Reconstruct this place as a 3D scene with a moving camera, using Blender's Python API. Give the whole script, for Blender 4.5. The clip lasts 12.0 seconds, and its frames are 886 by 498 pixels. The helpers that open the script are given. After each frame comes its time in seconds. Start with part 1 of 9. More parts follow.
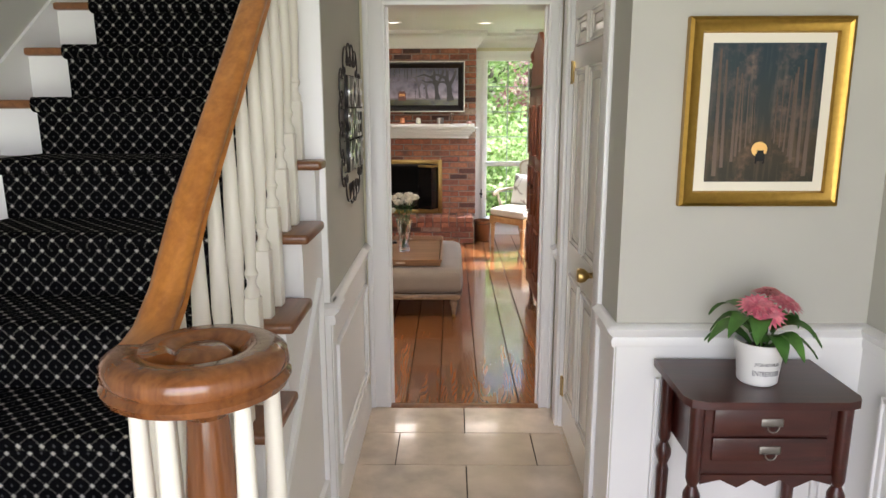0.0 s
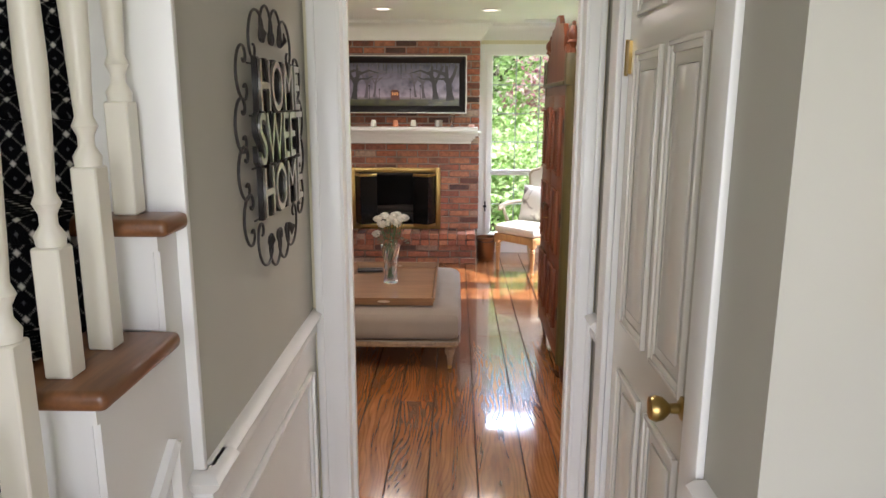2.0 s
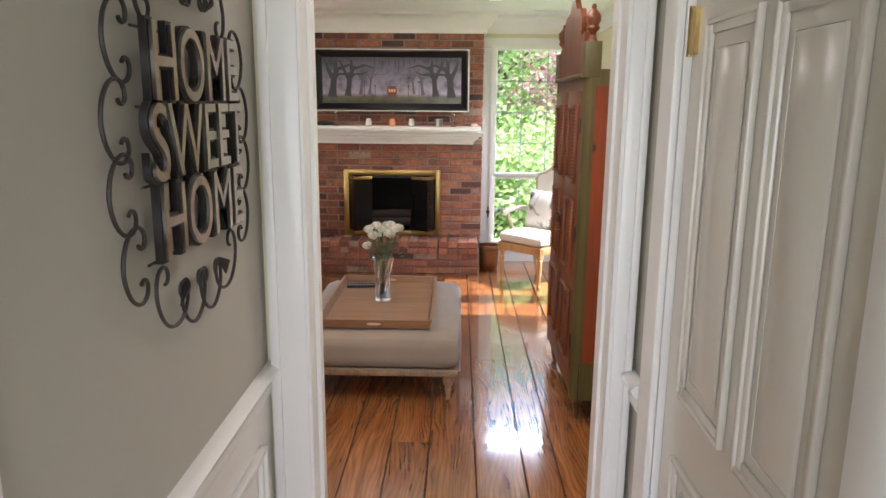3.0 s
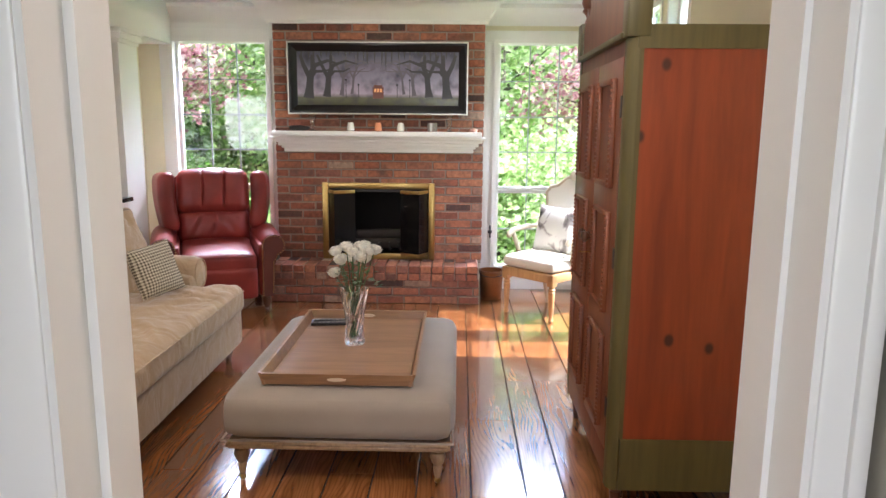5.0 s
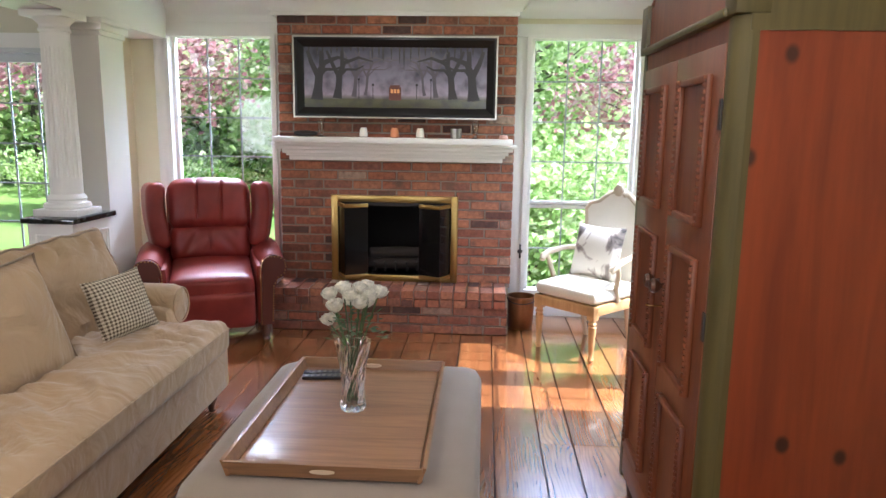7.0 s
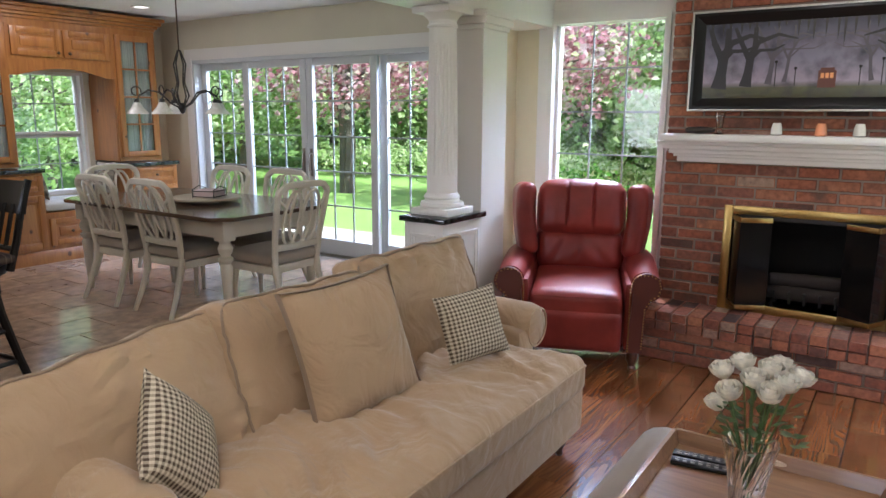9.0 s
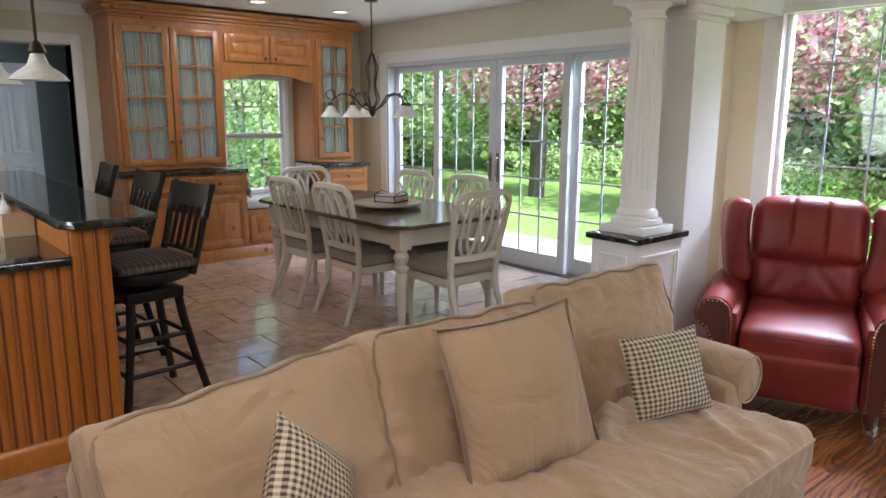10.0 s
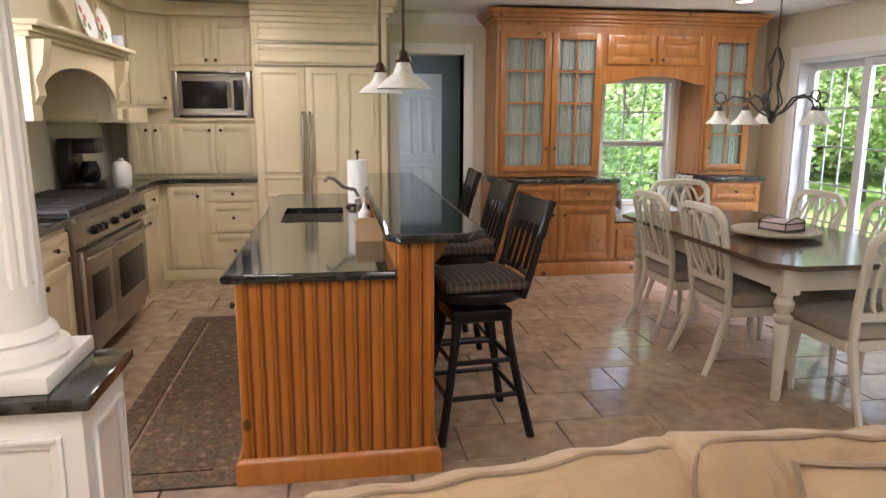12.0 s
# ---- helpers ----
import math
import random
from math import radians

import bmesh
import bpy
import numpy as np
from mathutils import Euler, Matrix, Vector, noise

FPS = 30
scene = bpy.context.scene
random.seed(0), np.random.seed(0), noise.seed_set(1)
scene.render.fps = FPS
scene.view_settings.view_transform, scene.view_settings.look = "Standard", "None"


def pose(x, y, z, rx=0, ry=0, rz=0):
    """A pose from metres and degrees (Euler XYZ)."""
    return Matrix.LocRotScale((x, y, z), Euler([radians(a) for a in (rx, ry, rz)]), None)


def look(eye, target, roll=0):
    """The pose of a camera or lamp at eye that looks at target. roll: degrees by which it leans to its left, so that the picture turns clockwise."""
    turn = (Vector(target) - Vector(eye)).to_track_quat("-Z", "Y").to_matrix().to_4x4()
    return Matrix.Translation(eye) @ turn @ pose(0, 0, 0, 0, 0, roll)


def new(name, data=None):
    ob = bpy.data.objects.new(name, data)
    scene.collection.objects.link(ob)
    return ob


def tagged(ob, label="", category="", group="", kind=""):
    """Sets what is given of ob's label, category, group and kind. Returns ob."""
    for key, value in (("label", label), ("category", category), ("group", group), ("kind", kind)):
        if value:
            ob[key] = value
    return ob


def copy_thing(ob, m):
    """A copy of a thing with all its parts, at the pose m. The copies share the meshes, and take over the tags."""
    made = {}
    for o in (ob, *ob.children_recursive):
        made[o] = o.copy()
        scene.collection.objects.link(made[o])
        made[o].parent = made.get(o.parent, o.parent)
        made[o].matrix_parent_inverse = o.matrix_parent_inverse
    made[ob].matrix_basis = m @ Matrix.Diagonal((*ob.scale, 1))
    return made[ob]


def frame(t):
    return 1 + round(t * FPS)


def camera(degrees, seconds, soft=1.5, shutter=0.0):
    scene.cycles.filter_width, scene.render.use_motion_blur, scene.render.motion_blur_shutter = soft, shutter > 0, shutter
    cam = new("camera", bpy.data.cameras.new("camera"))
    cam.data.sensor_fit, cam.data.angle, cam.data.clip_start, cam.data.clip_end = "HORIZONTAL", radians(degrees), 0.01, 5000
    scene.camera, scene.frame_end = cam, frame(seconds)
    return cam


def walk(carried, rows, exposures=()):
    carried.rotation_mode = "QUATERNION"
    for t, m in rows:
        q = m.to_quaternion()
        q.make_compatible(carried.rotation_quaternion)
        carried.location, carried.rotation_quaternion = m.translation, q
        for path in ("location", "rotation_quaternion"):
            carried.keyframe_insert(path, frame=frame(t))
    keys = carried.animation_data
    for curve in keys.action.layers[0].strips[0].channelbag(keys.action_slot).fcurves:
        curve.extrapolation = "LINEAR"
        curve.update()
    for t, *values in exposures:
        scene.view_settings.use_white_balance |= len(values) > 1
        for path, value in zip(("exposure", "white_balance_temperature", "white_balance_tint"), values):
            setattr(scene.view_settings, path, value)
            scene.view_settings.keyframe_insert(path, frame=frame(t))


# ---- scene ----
cam = camera(64.9, 12.0)
PATH = [
    (0, (-0.056, -3.43, 1.746), (-0.08, -1.472, 1.337), -0.1),
    (0.5, (-0.034, -3.162, 1.789), (-0.059, -1.205, 1.381), 0.1),
    (1, (-0.038, -2.88, 1.773), (-0.065, -0.923, 1.364), 0.2),
    (1.5, (-0.036, -2.578, 1.768), (-0.065, -0.62, 1.359), 0.2),
    (2, (-0.004, -2.293, 1.753), (-0.039, -0.336, 1.343), 0.2),
    (2.5, (-0.002, -1.989, 1.75), (-0.038, -0.032, 1.341), 0.3),
    (3, (0.006, -1.735, 1.733), (-0.034, 0.222, 1.322), 0.5),
    (5, (0.043, -0.697, 1.542), (-0.001, 1.272, 1.196), 0.5),
    (5.5, (0.035, -0.467, 1.554), (-0.012, 1.502, 1.21), 0.5),
    (6, (0.033, -0.281, 1.556), (-0.017, 1.689, 1.214), 0.5),
    (6.5, (0.032, -0.098, 1.564), (-0.021, 1.872, 1.224), 0.5),
    (6.7, (0.032, -0.033, 1.565), (-0.026, 1.937, 1.227), 0.6),
    (8.3, (-0.045, 0.472, 1.65), (-0.813, 2.278, 1.265), 0.5),
    (8.5, (-0.095, 0.536, 1.626), (-0.953, 2.303, 1.248), 0.5),
    (9, (-0.189, 0.758, 1.615), (-1.285, 2.387, 1.234), 0.3),
    (9.5, (-0.293, 0.941, 1.647), (-1.595, 2.409, 1.259), 0.2),
    (10, (-0.427, 1.096, 1.636), (-1.922, 2.369, 1.254), 0.3),
    (10.5, (-0.543, 1.224, 1.641), (-2.198, 2.28, 1.262), 0.3),
    (11, (-0.639, 1.331, 1.648), (-2.424, 2.15, 1.269), 0.1),
    (11.5, (-0.754, 1.442, 1.653), (-2.634, 2.012, 1.277), 0.1),
    (12, (-0.843, 1.512, 1.653), (-2.784, 1.814, 1.278), 0.2),
]
walk(cam, [(t, look(eye, target, roll)) for t, eye, target, roll in PATH],
     ((0.0, 1.75, 6350, 19), (1.5, 1.8, 6300, 20), (3.0, 1.95, 6150, 20), (5.5, 2.1, 5950, 19), (8.5, 1.75, 5700, 18), (10.0, 1.85, 5800, 19), (12.0, 2.3, 6250, 22)))

# ---- world, sun, exposure ----
world = bpy.data.worlds.new("sky")
scene.world = world
world.use_nodes = True
wn = world.node_tree.nodes
sky = wn.new("ShaderNodeTexSky")
sky.sky_type, sky.sun_disc = "NISHITA", False
sky.sun_elevation, sky.sun_rotation = radians(54), radians(90)
sky.air_density, sky.dust_density = 1.0, 1.0
world.node_tree.links.new(sky.outputs[0], wn["Background"].inputs[0])
wn["Background"].inputs[1].default_value = 0.15


def lamp(name, kind, m, energy, color=(1, 1, 1), size=1.0, size_y=None, angle=None):
    d = bpy.data.lights.new(name, kind)
    d.energy, d.color = energy, color
    if kind == "AREA":
        d.shape, d.size, d.size_y = "RECTANGLE", size, size_y or size
    if kind == "POINT" or kind == "SPOT":
        d.shadow_soft_size = size
    if angle is not None:
        d.angle = radians(angle)
    o = new(name, d)
    o.matrix_basis = m
    return o


lamp("sun", "SUN", look((10, 4.45, 14.16), (0, 4.45, 0.0)), 5.0, (1.0, 0.97, 0.91), angle=0.5)
# skylight standing in the window openings
DAY = (0.90, 0.97, 1.10)
lamp("sky_window_a", "AREA", look((-2.17, 6.75, 3.0), (-2.17, 3.5, 0.6)), 110, DAY, 1.0, 0.7)
lamp("sky_window_b", "AREA", look((0.81, 6.75, 3.0), (0.81, 3.5, 0.6)), 80, DAY, 1.0, 0.7)
lamp("sky_slider", "AREA", look((-5.28, 6.75, 3.0), (-5.28, 3.0, 0.5)), 65, DAY, 3.6, 0.7)
lamp("sky_nook", "AREA", look((-8.5, 4.56, 2.8), (-6.0, 4.56, 0.9)), 22, DAY, 0.8, 0.6)
lamp("sky_side", "AREA", look((2.3, 4.45, 3.1), (-1.0, 4.45, 0.5)), 50, DAY, 1.3, 0.7)
lamp("sky_foyer", "AREA", look((-0.2, -4.86, 1.6), (-0.1, 0, 1.2)), 26, (0.97, 0.95, 0.95), 2.2, 2.4)
# back hall window, then a fill lamp added in an unseen opening
lamp("sky_back_hall", "AREA", look((-9.25, 3.48, 1.35), (-9.25, 1.5, 1.1)), 4.5, (0.85, 0.97, 1.05), 0.45, 1.2)
lamp("fill_kitchen_side", "AREA", look((-3.9, -0.82, 1.55), (-5.2, 3, 0.7)), 11, (1.0, 0.98, 0.95), 1.3, 1.0)
# Wide fill lamps added under the dim recessed lights; those near the doorway unseen.
for x, y, e in ((0.32, 4.66, 1.0), (-0.70, 4.58, 2.0), (0.32, 1.9, 1.6), (-1.7, 1.9, 2.2), (0.42, 0.8, 4.8), (-1.2, 0.9, 5.0), (-5.4, 3.2, 3.0), (-6.55, 4.1, 2.2), (-6.6, 5.0, 0.6), (-4.6, 1.0, 1.3), (-6.2, 0.7, 3.6)):
    lamp("downlight", "AREA", look((x, y, 2.608), (x, y, 0)), e, (1.0, 0.92, 0.80), 0.4)


# ---- materials ----
def mat(name, build):
    m = bpy.data.materials.new(name)
    m.use_nodes = True
    nt = m.node_tree
    build(nt, nt.nodes["Principled BSDF"])
    return m


def nd(nt, kind, **kw):
    n = nt.nodes.new(kind)
    for k, v in kw.items():
        n.inputs[k.replace("_", " ")].default_value = v
    return n


def coords(nt, scale=(1, 1, 1), rot=(0, 0, 0), space="Object"):
    c = nt.nodes.new("ShaderNodeTexCoord")
    mp = nt.nodes.new("ShaderNodeMapping")
    mp.inputs["Scale"].default_value, mp.inputs["Rotation"].default_value = scale, rot
    nt.links.new(c.outputs[space], mp.inputs[0])
    return mp.outputs[0]


def ramp(nt, fac, stops):
    r = nt.nodes.new("ShaderNodeValToRGB")
    e = r.color_ramp.elements
    while len(e) < len(stops):
        e.new(0.5)
    for s, (p, c) in zip(e, stops):
        s.position, s.color = p, (*c, 1)
    nt.links.new(fac, r.inputs[0])
    return r.outputs[0]


def mix(nt, fac, a, b, mode="MIX"):
    n = nt.nodes.new("ShaderNodeMix")
    n.data_type, n.blend_type = "RGBA", mode
    for sock, v in ((n.inputs["Factor"], fac), (n.inputs[6], a), (n.inputs[7], b)):
        if hasattr(v, "is_linked"):
            nt.links.new(v, sock)
        elif isinstance(v, (int, float)):
            sock.default_value = v
        else:
            sock.default_value = (*v, 1)
    return n.outputs[2]


def bump(nt, b, height, strength=0.3, dist=0.004):
    n = nt.nodes.new("ShaderNodeBump")
    n.inputs["Strength"].default_value, n.inputs["Distance"].default_value = strength, dist
    nt.links.new(height, n.inputs["Height"])
    nt.links.new(n.outputs[0], b.inputs["Normal"])


def paint(name, col, rough=0.55, var=0.06, grain=90.0, bstr=0.12, spec=0.5):
    """Painted or plain surface with two scales of variation."""
    def build(nt, b):
        v = coords(nt)
        n1, n2 = nd(nt, "ShaderNodeTexNoise", Scale=1.7, Detail=4.0), nd(nt, "ShaderNodeTexNoise", Scale=grain, Detail=3.0)
        nt.links.new(v, n1.inputs["Vector"]), nt.links.new(v, n2.inputs["Vector"])
        dark = tuple(c * (1 - var) for c in col)
        light = tuple(min(1, c * (1 + var * 0.7)) for c in col)
        nt.links.new(ramp(nt, n1.outputs[0], ((0.3, dark), (0.7, light))), b.inputs["Base Color"])
        b.inputs["Roughness"].default_value = rough
        b.inputs["Specular IOR Level"].default_value = spec
        bump(nt, b, n2.outputs[0], bstr, 0.002)
    return mat(name, build)


def wood(name, dark, light, axis="y", scale=1.0, rough=0.35, coat=0.0, knots=False, rand=0.0, bstr=0.15, rings=0.0):
    """Grain runs along axis; knots adds dark round knots; rand varies the tone between pieces."""
    def build(nt, b):
        k = {"x": (1.2, 14, 14), "y": (14, 1.2, 14), "z": (14, 14, 1.2)}[axis]
        v = coords(nt, tuple(c * scale for c in k))
        info = nt.nodes.new("ShaderNodeObjectInfo")
        off = nt.nodes.new("ShaderNodeVectorMath")
        off.operation = "ADD"
        comb = nt.nodes.new("ShaderNodeCombineXYZ")
        mul = nt.nodes.new("ShaderNodeMath")
        mul.operation = "MULTIPLY"
        mul.inputs[1].default_value = 37.0
        nt.links.new(info.outputs["Random"], mul.inputs[0])
        for i in range(3):
            nt.links.new(mul.outputs[0], comb.inputs[i])
        nt.links.new(v, off.inputs[0]), nt.links.new(comb.outputs[0], off.inputs[1])
        n1 = nd(nt, "ShaderNodeTexNoise", Scale=1.0, Detail=6.0, Roughness=0.6, Distortion=1.2)
        n2 = nd(nt, "ShaderNodeTexNoise", Scale=6.0, Detail=3.0)
        nt.links.new(off.outputs[0], n1.inputs["Vector"]), nt.links.new(off.outputs[0], n2.inputs["Vector"])
        mid = tuple((a + c) / 2 for a, c in zip(dark, light))
        c1 = ramp(nt, n1.outputs[0], ((0.32, dark), (0.5, mid), (0.68, light)))
        c2 = mix(nt, 0.25, c1, ramp(nt, n2.outputs[0], ((0.35, dark), (0.65, light))))
        if rings:
            wv = nd(nt, "ShaderNodeTexWave", Scale=14.0, Distortion=48.0, Detail=2.0, Detail_Scale=0.30, Detail_Roughness=0.45)
            sc = {"x": (0.12, 1, 1), "y": (1, 0.22, 1), "z": (1, 1, 0.12)}[axis]
            ad = nt.nodes.new("ShaderNodeVectorMath")
            ad.operation = "ADD"
            nt.links.new(coords(nt, sc), ad.inputs[0]), nt.links.new(comb.outputs[0], ad.inputs[1])
            nt.links.new(ad.outputs[0], wv.inputs["Vector"])
            c2 = mix(nt, ramp(nt, wv.outputs[1], ((0.08, (rings, rings, rings)), (0.45, (0, 0, 0)))), c2, tuple(c * 0.45 for c in dark))
        if knots:
            vo = nd(nt, "ShaderNodeTexVoronoi", Scale=4.2, Randomness=1.0)
            kv = nt.nodes.new("ShaderNodeVectorMath")
            kv.operation = "ADD"
            nt.links.new(coords(nt, (1, 1, 0.75)), kv.inputs[0]), nt.links.new(comb.outputs[0], kv.inputs[1])
            nt.links.new(kv.outputs[0], vo.inputs["Vector"])
            kc = ramp(nt, vo.outputs["Distance"], ((0.06, (1, 1, 1)), (0.10, (0, 0, 0))))
            c2 = mix(nt, kc, c2, tuple(c * 0.28 for c in dark))
        if rand:
            hs = nt.nodes.new("ShaderNodeHueSaturation")
            mr = nt.nodes.new("ShaderNodeMapRange")
            mr.inputs["To Min"].default_value, mr.inputs["To Max"].default_value = 1 - rand, 1 + rand
            nt.links.new(info.outputs["Random"], mr.inputs[0])
            nt.links.new(mr.outputs[0], hs.inputs["Value"])
            nt.links.new(c2, hs.inputs["Color"])
            c2 = hs.outputs[0]
        nt.links.new(c2, b.inputs["Base Color"])
        b.inputs["Roughness"].default_value = rough
        b.inputs["Coat Weight"].default_value = coat
        b.inputs["Coat Roughness"].default_value = 0.08
        bump(nt, b, n1.outputs[0], bstr, 0.002)
    return mat(name, build)


def metal(name, col, rough=0.3):
    def build(nt, b):
        n = nd(nt, "ShaderNodeTexNoise", Scale=60.0, Detail=3.0)
        nt.links.new(coords(nt), n.inputs["Vector"])
        nt.links.new(ramp(nt, n.outputs[0], ((0.3, tuple(c * 0.85 for c in col)), (0.7, col))), b.inputs["Base Color"])
        b.inputs["Metallic"].default_value, b.inputs["Roughness"].default_value = 1.0, rough
        bump(nt, b, n.outputs[0], 0.05, 0.001)
    return mat(name, build)


def pieces(name, stops, rough=0.7, grain=22.0, bstr=0.5, coat=0.0, stain=None, dist=0.004):
    """Stone, brick or tile: tone by object or island, mottled inside."""
    def build(nt, b):
        info, geo = nt.nodes.new("ShaderNodeObjectInfo"), nt.nodes.new("ShaderNodeNewGeometry")
        add = nt.nodes.new("ShaderNodeMath")
        add.operation = "ADD"
        nt.links.new(info.outputs["Random"], add.inputs[0]), nt.links.new(geo.outputs["Random Per Island"], add.inputs[1])
        fr = nt.nodes.new("ShaderNodeMath")
        fr.operation = "FRACT"
        nt.links.new(add.outputs[0], fr.inputs[0])
        base = ramp(nt, fr.outputs[0], stops)
        n1, n2 = nd(nt, "ShaderNodeTexNoise", Scale=grain, Detail=5.0), nd(nt, "ShaderNodeTexNoise", Scale=grain * 0.2, Detail=4.0)
        v = nt.nodes.new("ShaderNodeNewGeometry").outputs["Position"]
        nt.links.new(v, n1.inputs["Vector"]), nt.links.new(v, n2.inputs["Vector"])
        c = mix(nt, 0.75, base, ramp(nt, n1.outputs[0], ((0.25, (0.45, 0.45, 0.45)), (0.7, (1.15, 1.12, 1.1)))), "MULTIPLY")
        if stain:
            c = mix(nt, ramp(nt, n2.outputs[0], ((0.52, (0, 0, 0)), (0.75, (0.8, 0.8, 0.8)))), c, stain)
        nt.links.new(c, b.inputs["Base Color"])
        b.inputs["Roughness"].default_value = rough
        b.inputs["Coat Weight"].default_value = coat
        bump(nt, b, n1.outputs[0], bstr, dist)
    return mat(name, build)


def fabric(name, col, rough=0.9, weave=420.0, var=0.1, crumple=0.0):
    def build(nt, b):
        v = coords(nt)
        w = nd(nt, "ShaderNodeTexWave", Scale=weave / 10, Distortion=2.0, Detail=2.0)
        n = nd(nt, "ShaderNodeTexNoise", Scale=5.0, Detail=5.0)
        n3 = nd(nt, "ShaderNodeTexNoise", Scale=weave, Detail=2.0)
        for x in (w, n, n3):
            nt.links.new(v, x.inputs["Vector"])
        c = ramp(nt, n.outputs[0], ((0.3, tuple(a * (1 - var) for a in col)), (0.7, tuple(min(1, a * (1 + var)) for a in col))))
        nt.links.new(mix(nt, 0.18, c, ramp(nt, n3.outputs[0], ((0.3, tuple(a * 0.6 for a in col)), (0.7, col)))), b.inputs["Base Color"])
        b.inputs["Roughness"].default_value = rough
        b.inputs["Sheen Weight"].default_value = 0.25
        b.inputs["Specular IOR Level"].default_value = 0.2
        bump(nt, b, n3.outputs[0], 0.25, 0.002)
        if crumple:
            n4 = nd(nt, "ShaderNodeTexNoise", Scale=4.5, Detail=3.0, Distortion=1.6)
            nt.links.new(v, n4.inputs["Vector"])
            fold = nt.nodes.new("ShaderNodeBump")
            fold.inputs["Strength"].default_value, fold.inputs["Distance"].default_value = crumple, 0.05
            nt.links.new(n4.outputs[0], fold.inputs["Height"])
            nt.links.new(fold.outputs[0], b.inputs["Normal"].links[0].from_node.inputs["Normal"])
    return mat(name, build)


def check(name, light, dark, scale):
    """Small gingham check."""
    def build(nt, b):
        v = coords(nt)
        sep = nt.nodes.new("ShaderNodeSeparateXYZ")
        nt.links.new(v, sep.inputs[0])
        outs = []
        for i in ("Y", "Z"):
            m1 = nt.nodes.new("ShaderNodeMath")
            m1.operation = "PINGPONG"
            m1.inputs[1].default_value = scale
            nt.links.new(sep.outputs[i], m1.inputs[0])
            g = nt.nodes.new("ShaderNodeMath")
            g.operation = "GREATER_THAN"
            g.inputs[1].default_value = scale / 2
            nt.links.new(m1.outputs[0], g.inputs[0])
            outs.append(g.outputs[0])
        s = nt.nodes.new("ShaderNodeMath")
        s.operation = "ADD"
        nt.links.new(outs[0], s.inputs[0]), nt.links.new(outs[1], s.inputs[1])
        h = nt.nodes.new("ShaderNodeMath")
        h.operation = "DIVIDE"
        h.inputs[1].default_value = 2
        nt.links.new(s.outputs[0], h.inputs[0])
        nt.links.new(mix(nt, h.outputs[0], light, dark), b.inputs["Base Color"])
        b.inputs["Roughness"].default_value = 0.9
        n3 = nd(nt, "ShaderNodeTexNoise", Scale=300.0)
        nt.links.new(v, n3.inputs["Vector"])
        bump(nt, b, n3.outputs[0], 0.3, 0.002)
    return mat(name, build)


def clear(name, tint=(0.97, 1, 0.99), rough=0.0):
    """Thin window glass: mostly passes light, with a glossy surface."""
    def build(nt, b):
        t, g = nt.nodes.new("ShaderNodeBsdfTransparent"), nt.nodes.new("ShaderNodeBsdfGlossy")
        t.inputs[0].default_value = (*tint, 1)
        g.inputs["Roughness"].default_value = rough
        mx = nt.nodes.new("ShaderNodeMixShader")
        lw = nd(nt, "ShaderNodeLayerWeight", Blend=0.5)
        pw, ml = nt.nodes.new("ShaderNodeMath"), nt.nodes.new("ShaderNodeMath")
        pw.operation, ml.operation = "POWER", "MULTIPLY_ADD"
        pw.inputs[1].default_value, ml.inputs[1].default_value, ml.inputs[2].default_value = 4.0, 0.6, 0.03
        nt.links.new(lw.outputs["Facing"], pw.inputs[0]), nt.links.new(pw.outputs[0], ml.inputs[0])
        nt.links.new(ml.outputs[0], mx.inputs[0])
        nt.links.new(t.outputs[0], mx.inputs[1]), nt.links.new(g.outputs[0], mx.inputs[2])
        nt.links.new(mx.outputs[0], nt.nodes["Material Output"].inputs[0])
    return mat(name, build)


def glow(name, col, strength):
    def build(nt, b):
        b.inputs["Base Color"].default_value = (*col, 1)
        b.inputs["Emission Color"].default_value = (*col, 1)
        b.inputs["Emission Strength"].default_value = strength
    return mat(name, build)


WHITE = paint("white_trim_paint", (0.80, 0.79, 0.76), 0.32, 0.03, 60, 0.06)
CEIL = paint("white_ceiling_paint", (0.82, 0.82, 0.80), 0.85, 0.03, 120, 0.1)
GREIGE = paint("greige_wall_paint", (0.475, 0.46, 0.40), 0.7, 0.05, 150, 0.1)
YELLOW = paint("pale_yellow_wall_paint", (0.74, 0.68, 0.49), 0.7, 0.05, 150, 0.1)
KYELLOW = paint("cream_wall_paint", (0.66, 0.62, 0.49), 0.7, 0.05, 150, 0.1)
CREAMCAB = paint("cream_cabinet_paint", (0.70, 0.61, 0.41), 0.38, 0.06, 50, 0.06)
CREAMFUR = paint("antique_cream_paint", (0.66, 0.61, 0.50), 0.4, 0.10, 40, 0.1)
BALU = paint("ivory_baluster_paint", (0.80, 0.76, 0.65), 0.3, 0.04, 50, 0.06)
PLANK = wood("oak_floor_varnish", (0.13, 0.040, 0.011), (0.33, 0.135, 0.045), "y", 0.8, 0.2, 1.0, rand=0.22, bstr=0.05, rings=0.32)
OAK = wood("golden_oak_rail", (0.29, 0.092, 0.014), (0.52, 0.20, 0.037), "y", 1.3, 0.28, 0.4)
OAKD = wood("oak_newel_varnish", (0.11, 0.036, 0.010), (0.27, 0.095, 0.026), "z", 1.3, 0.25, 0.5)
TREADW = wood("oak_tread", (0.14, 0.055, 0.02), (0.27, 0.11, 0.04), "y", 1.5, 0.35, 0.2)
PINE = wood("knotty_pine", (0.25, 0.085, 0.016), (0.44, 0.18, 0.042), "z", 0.9, 0.35, 0.25, knots=True)
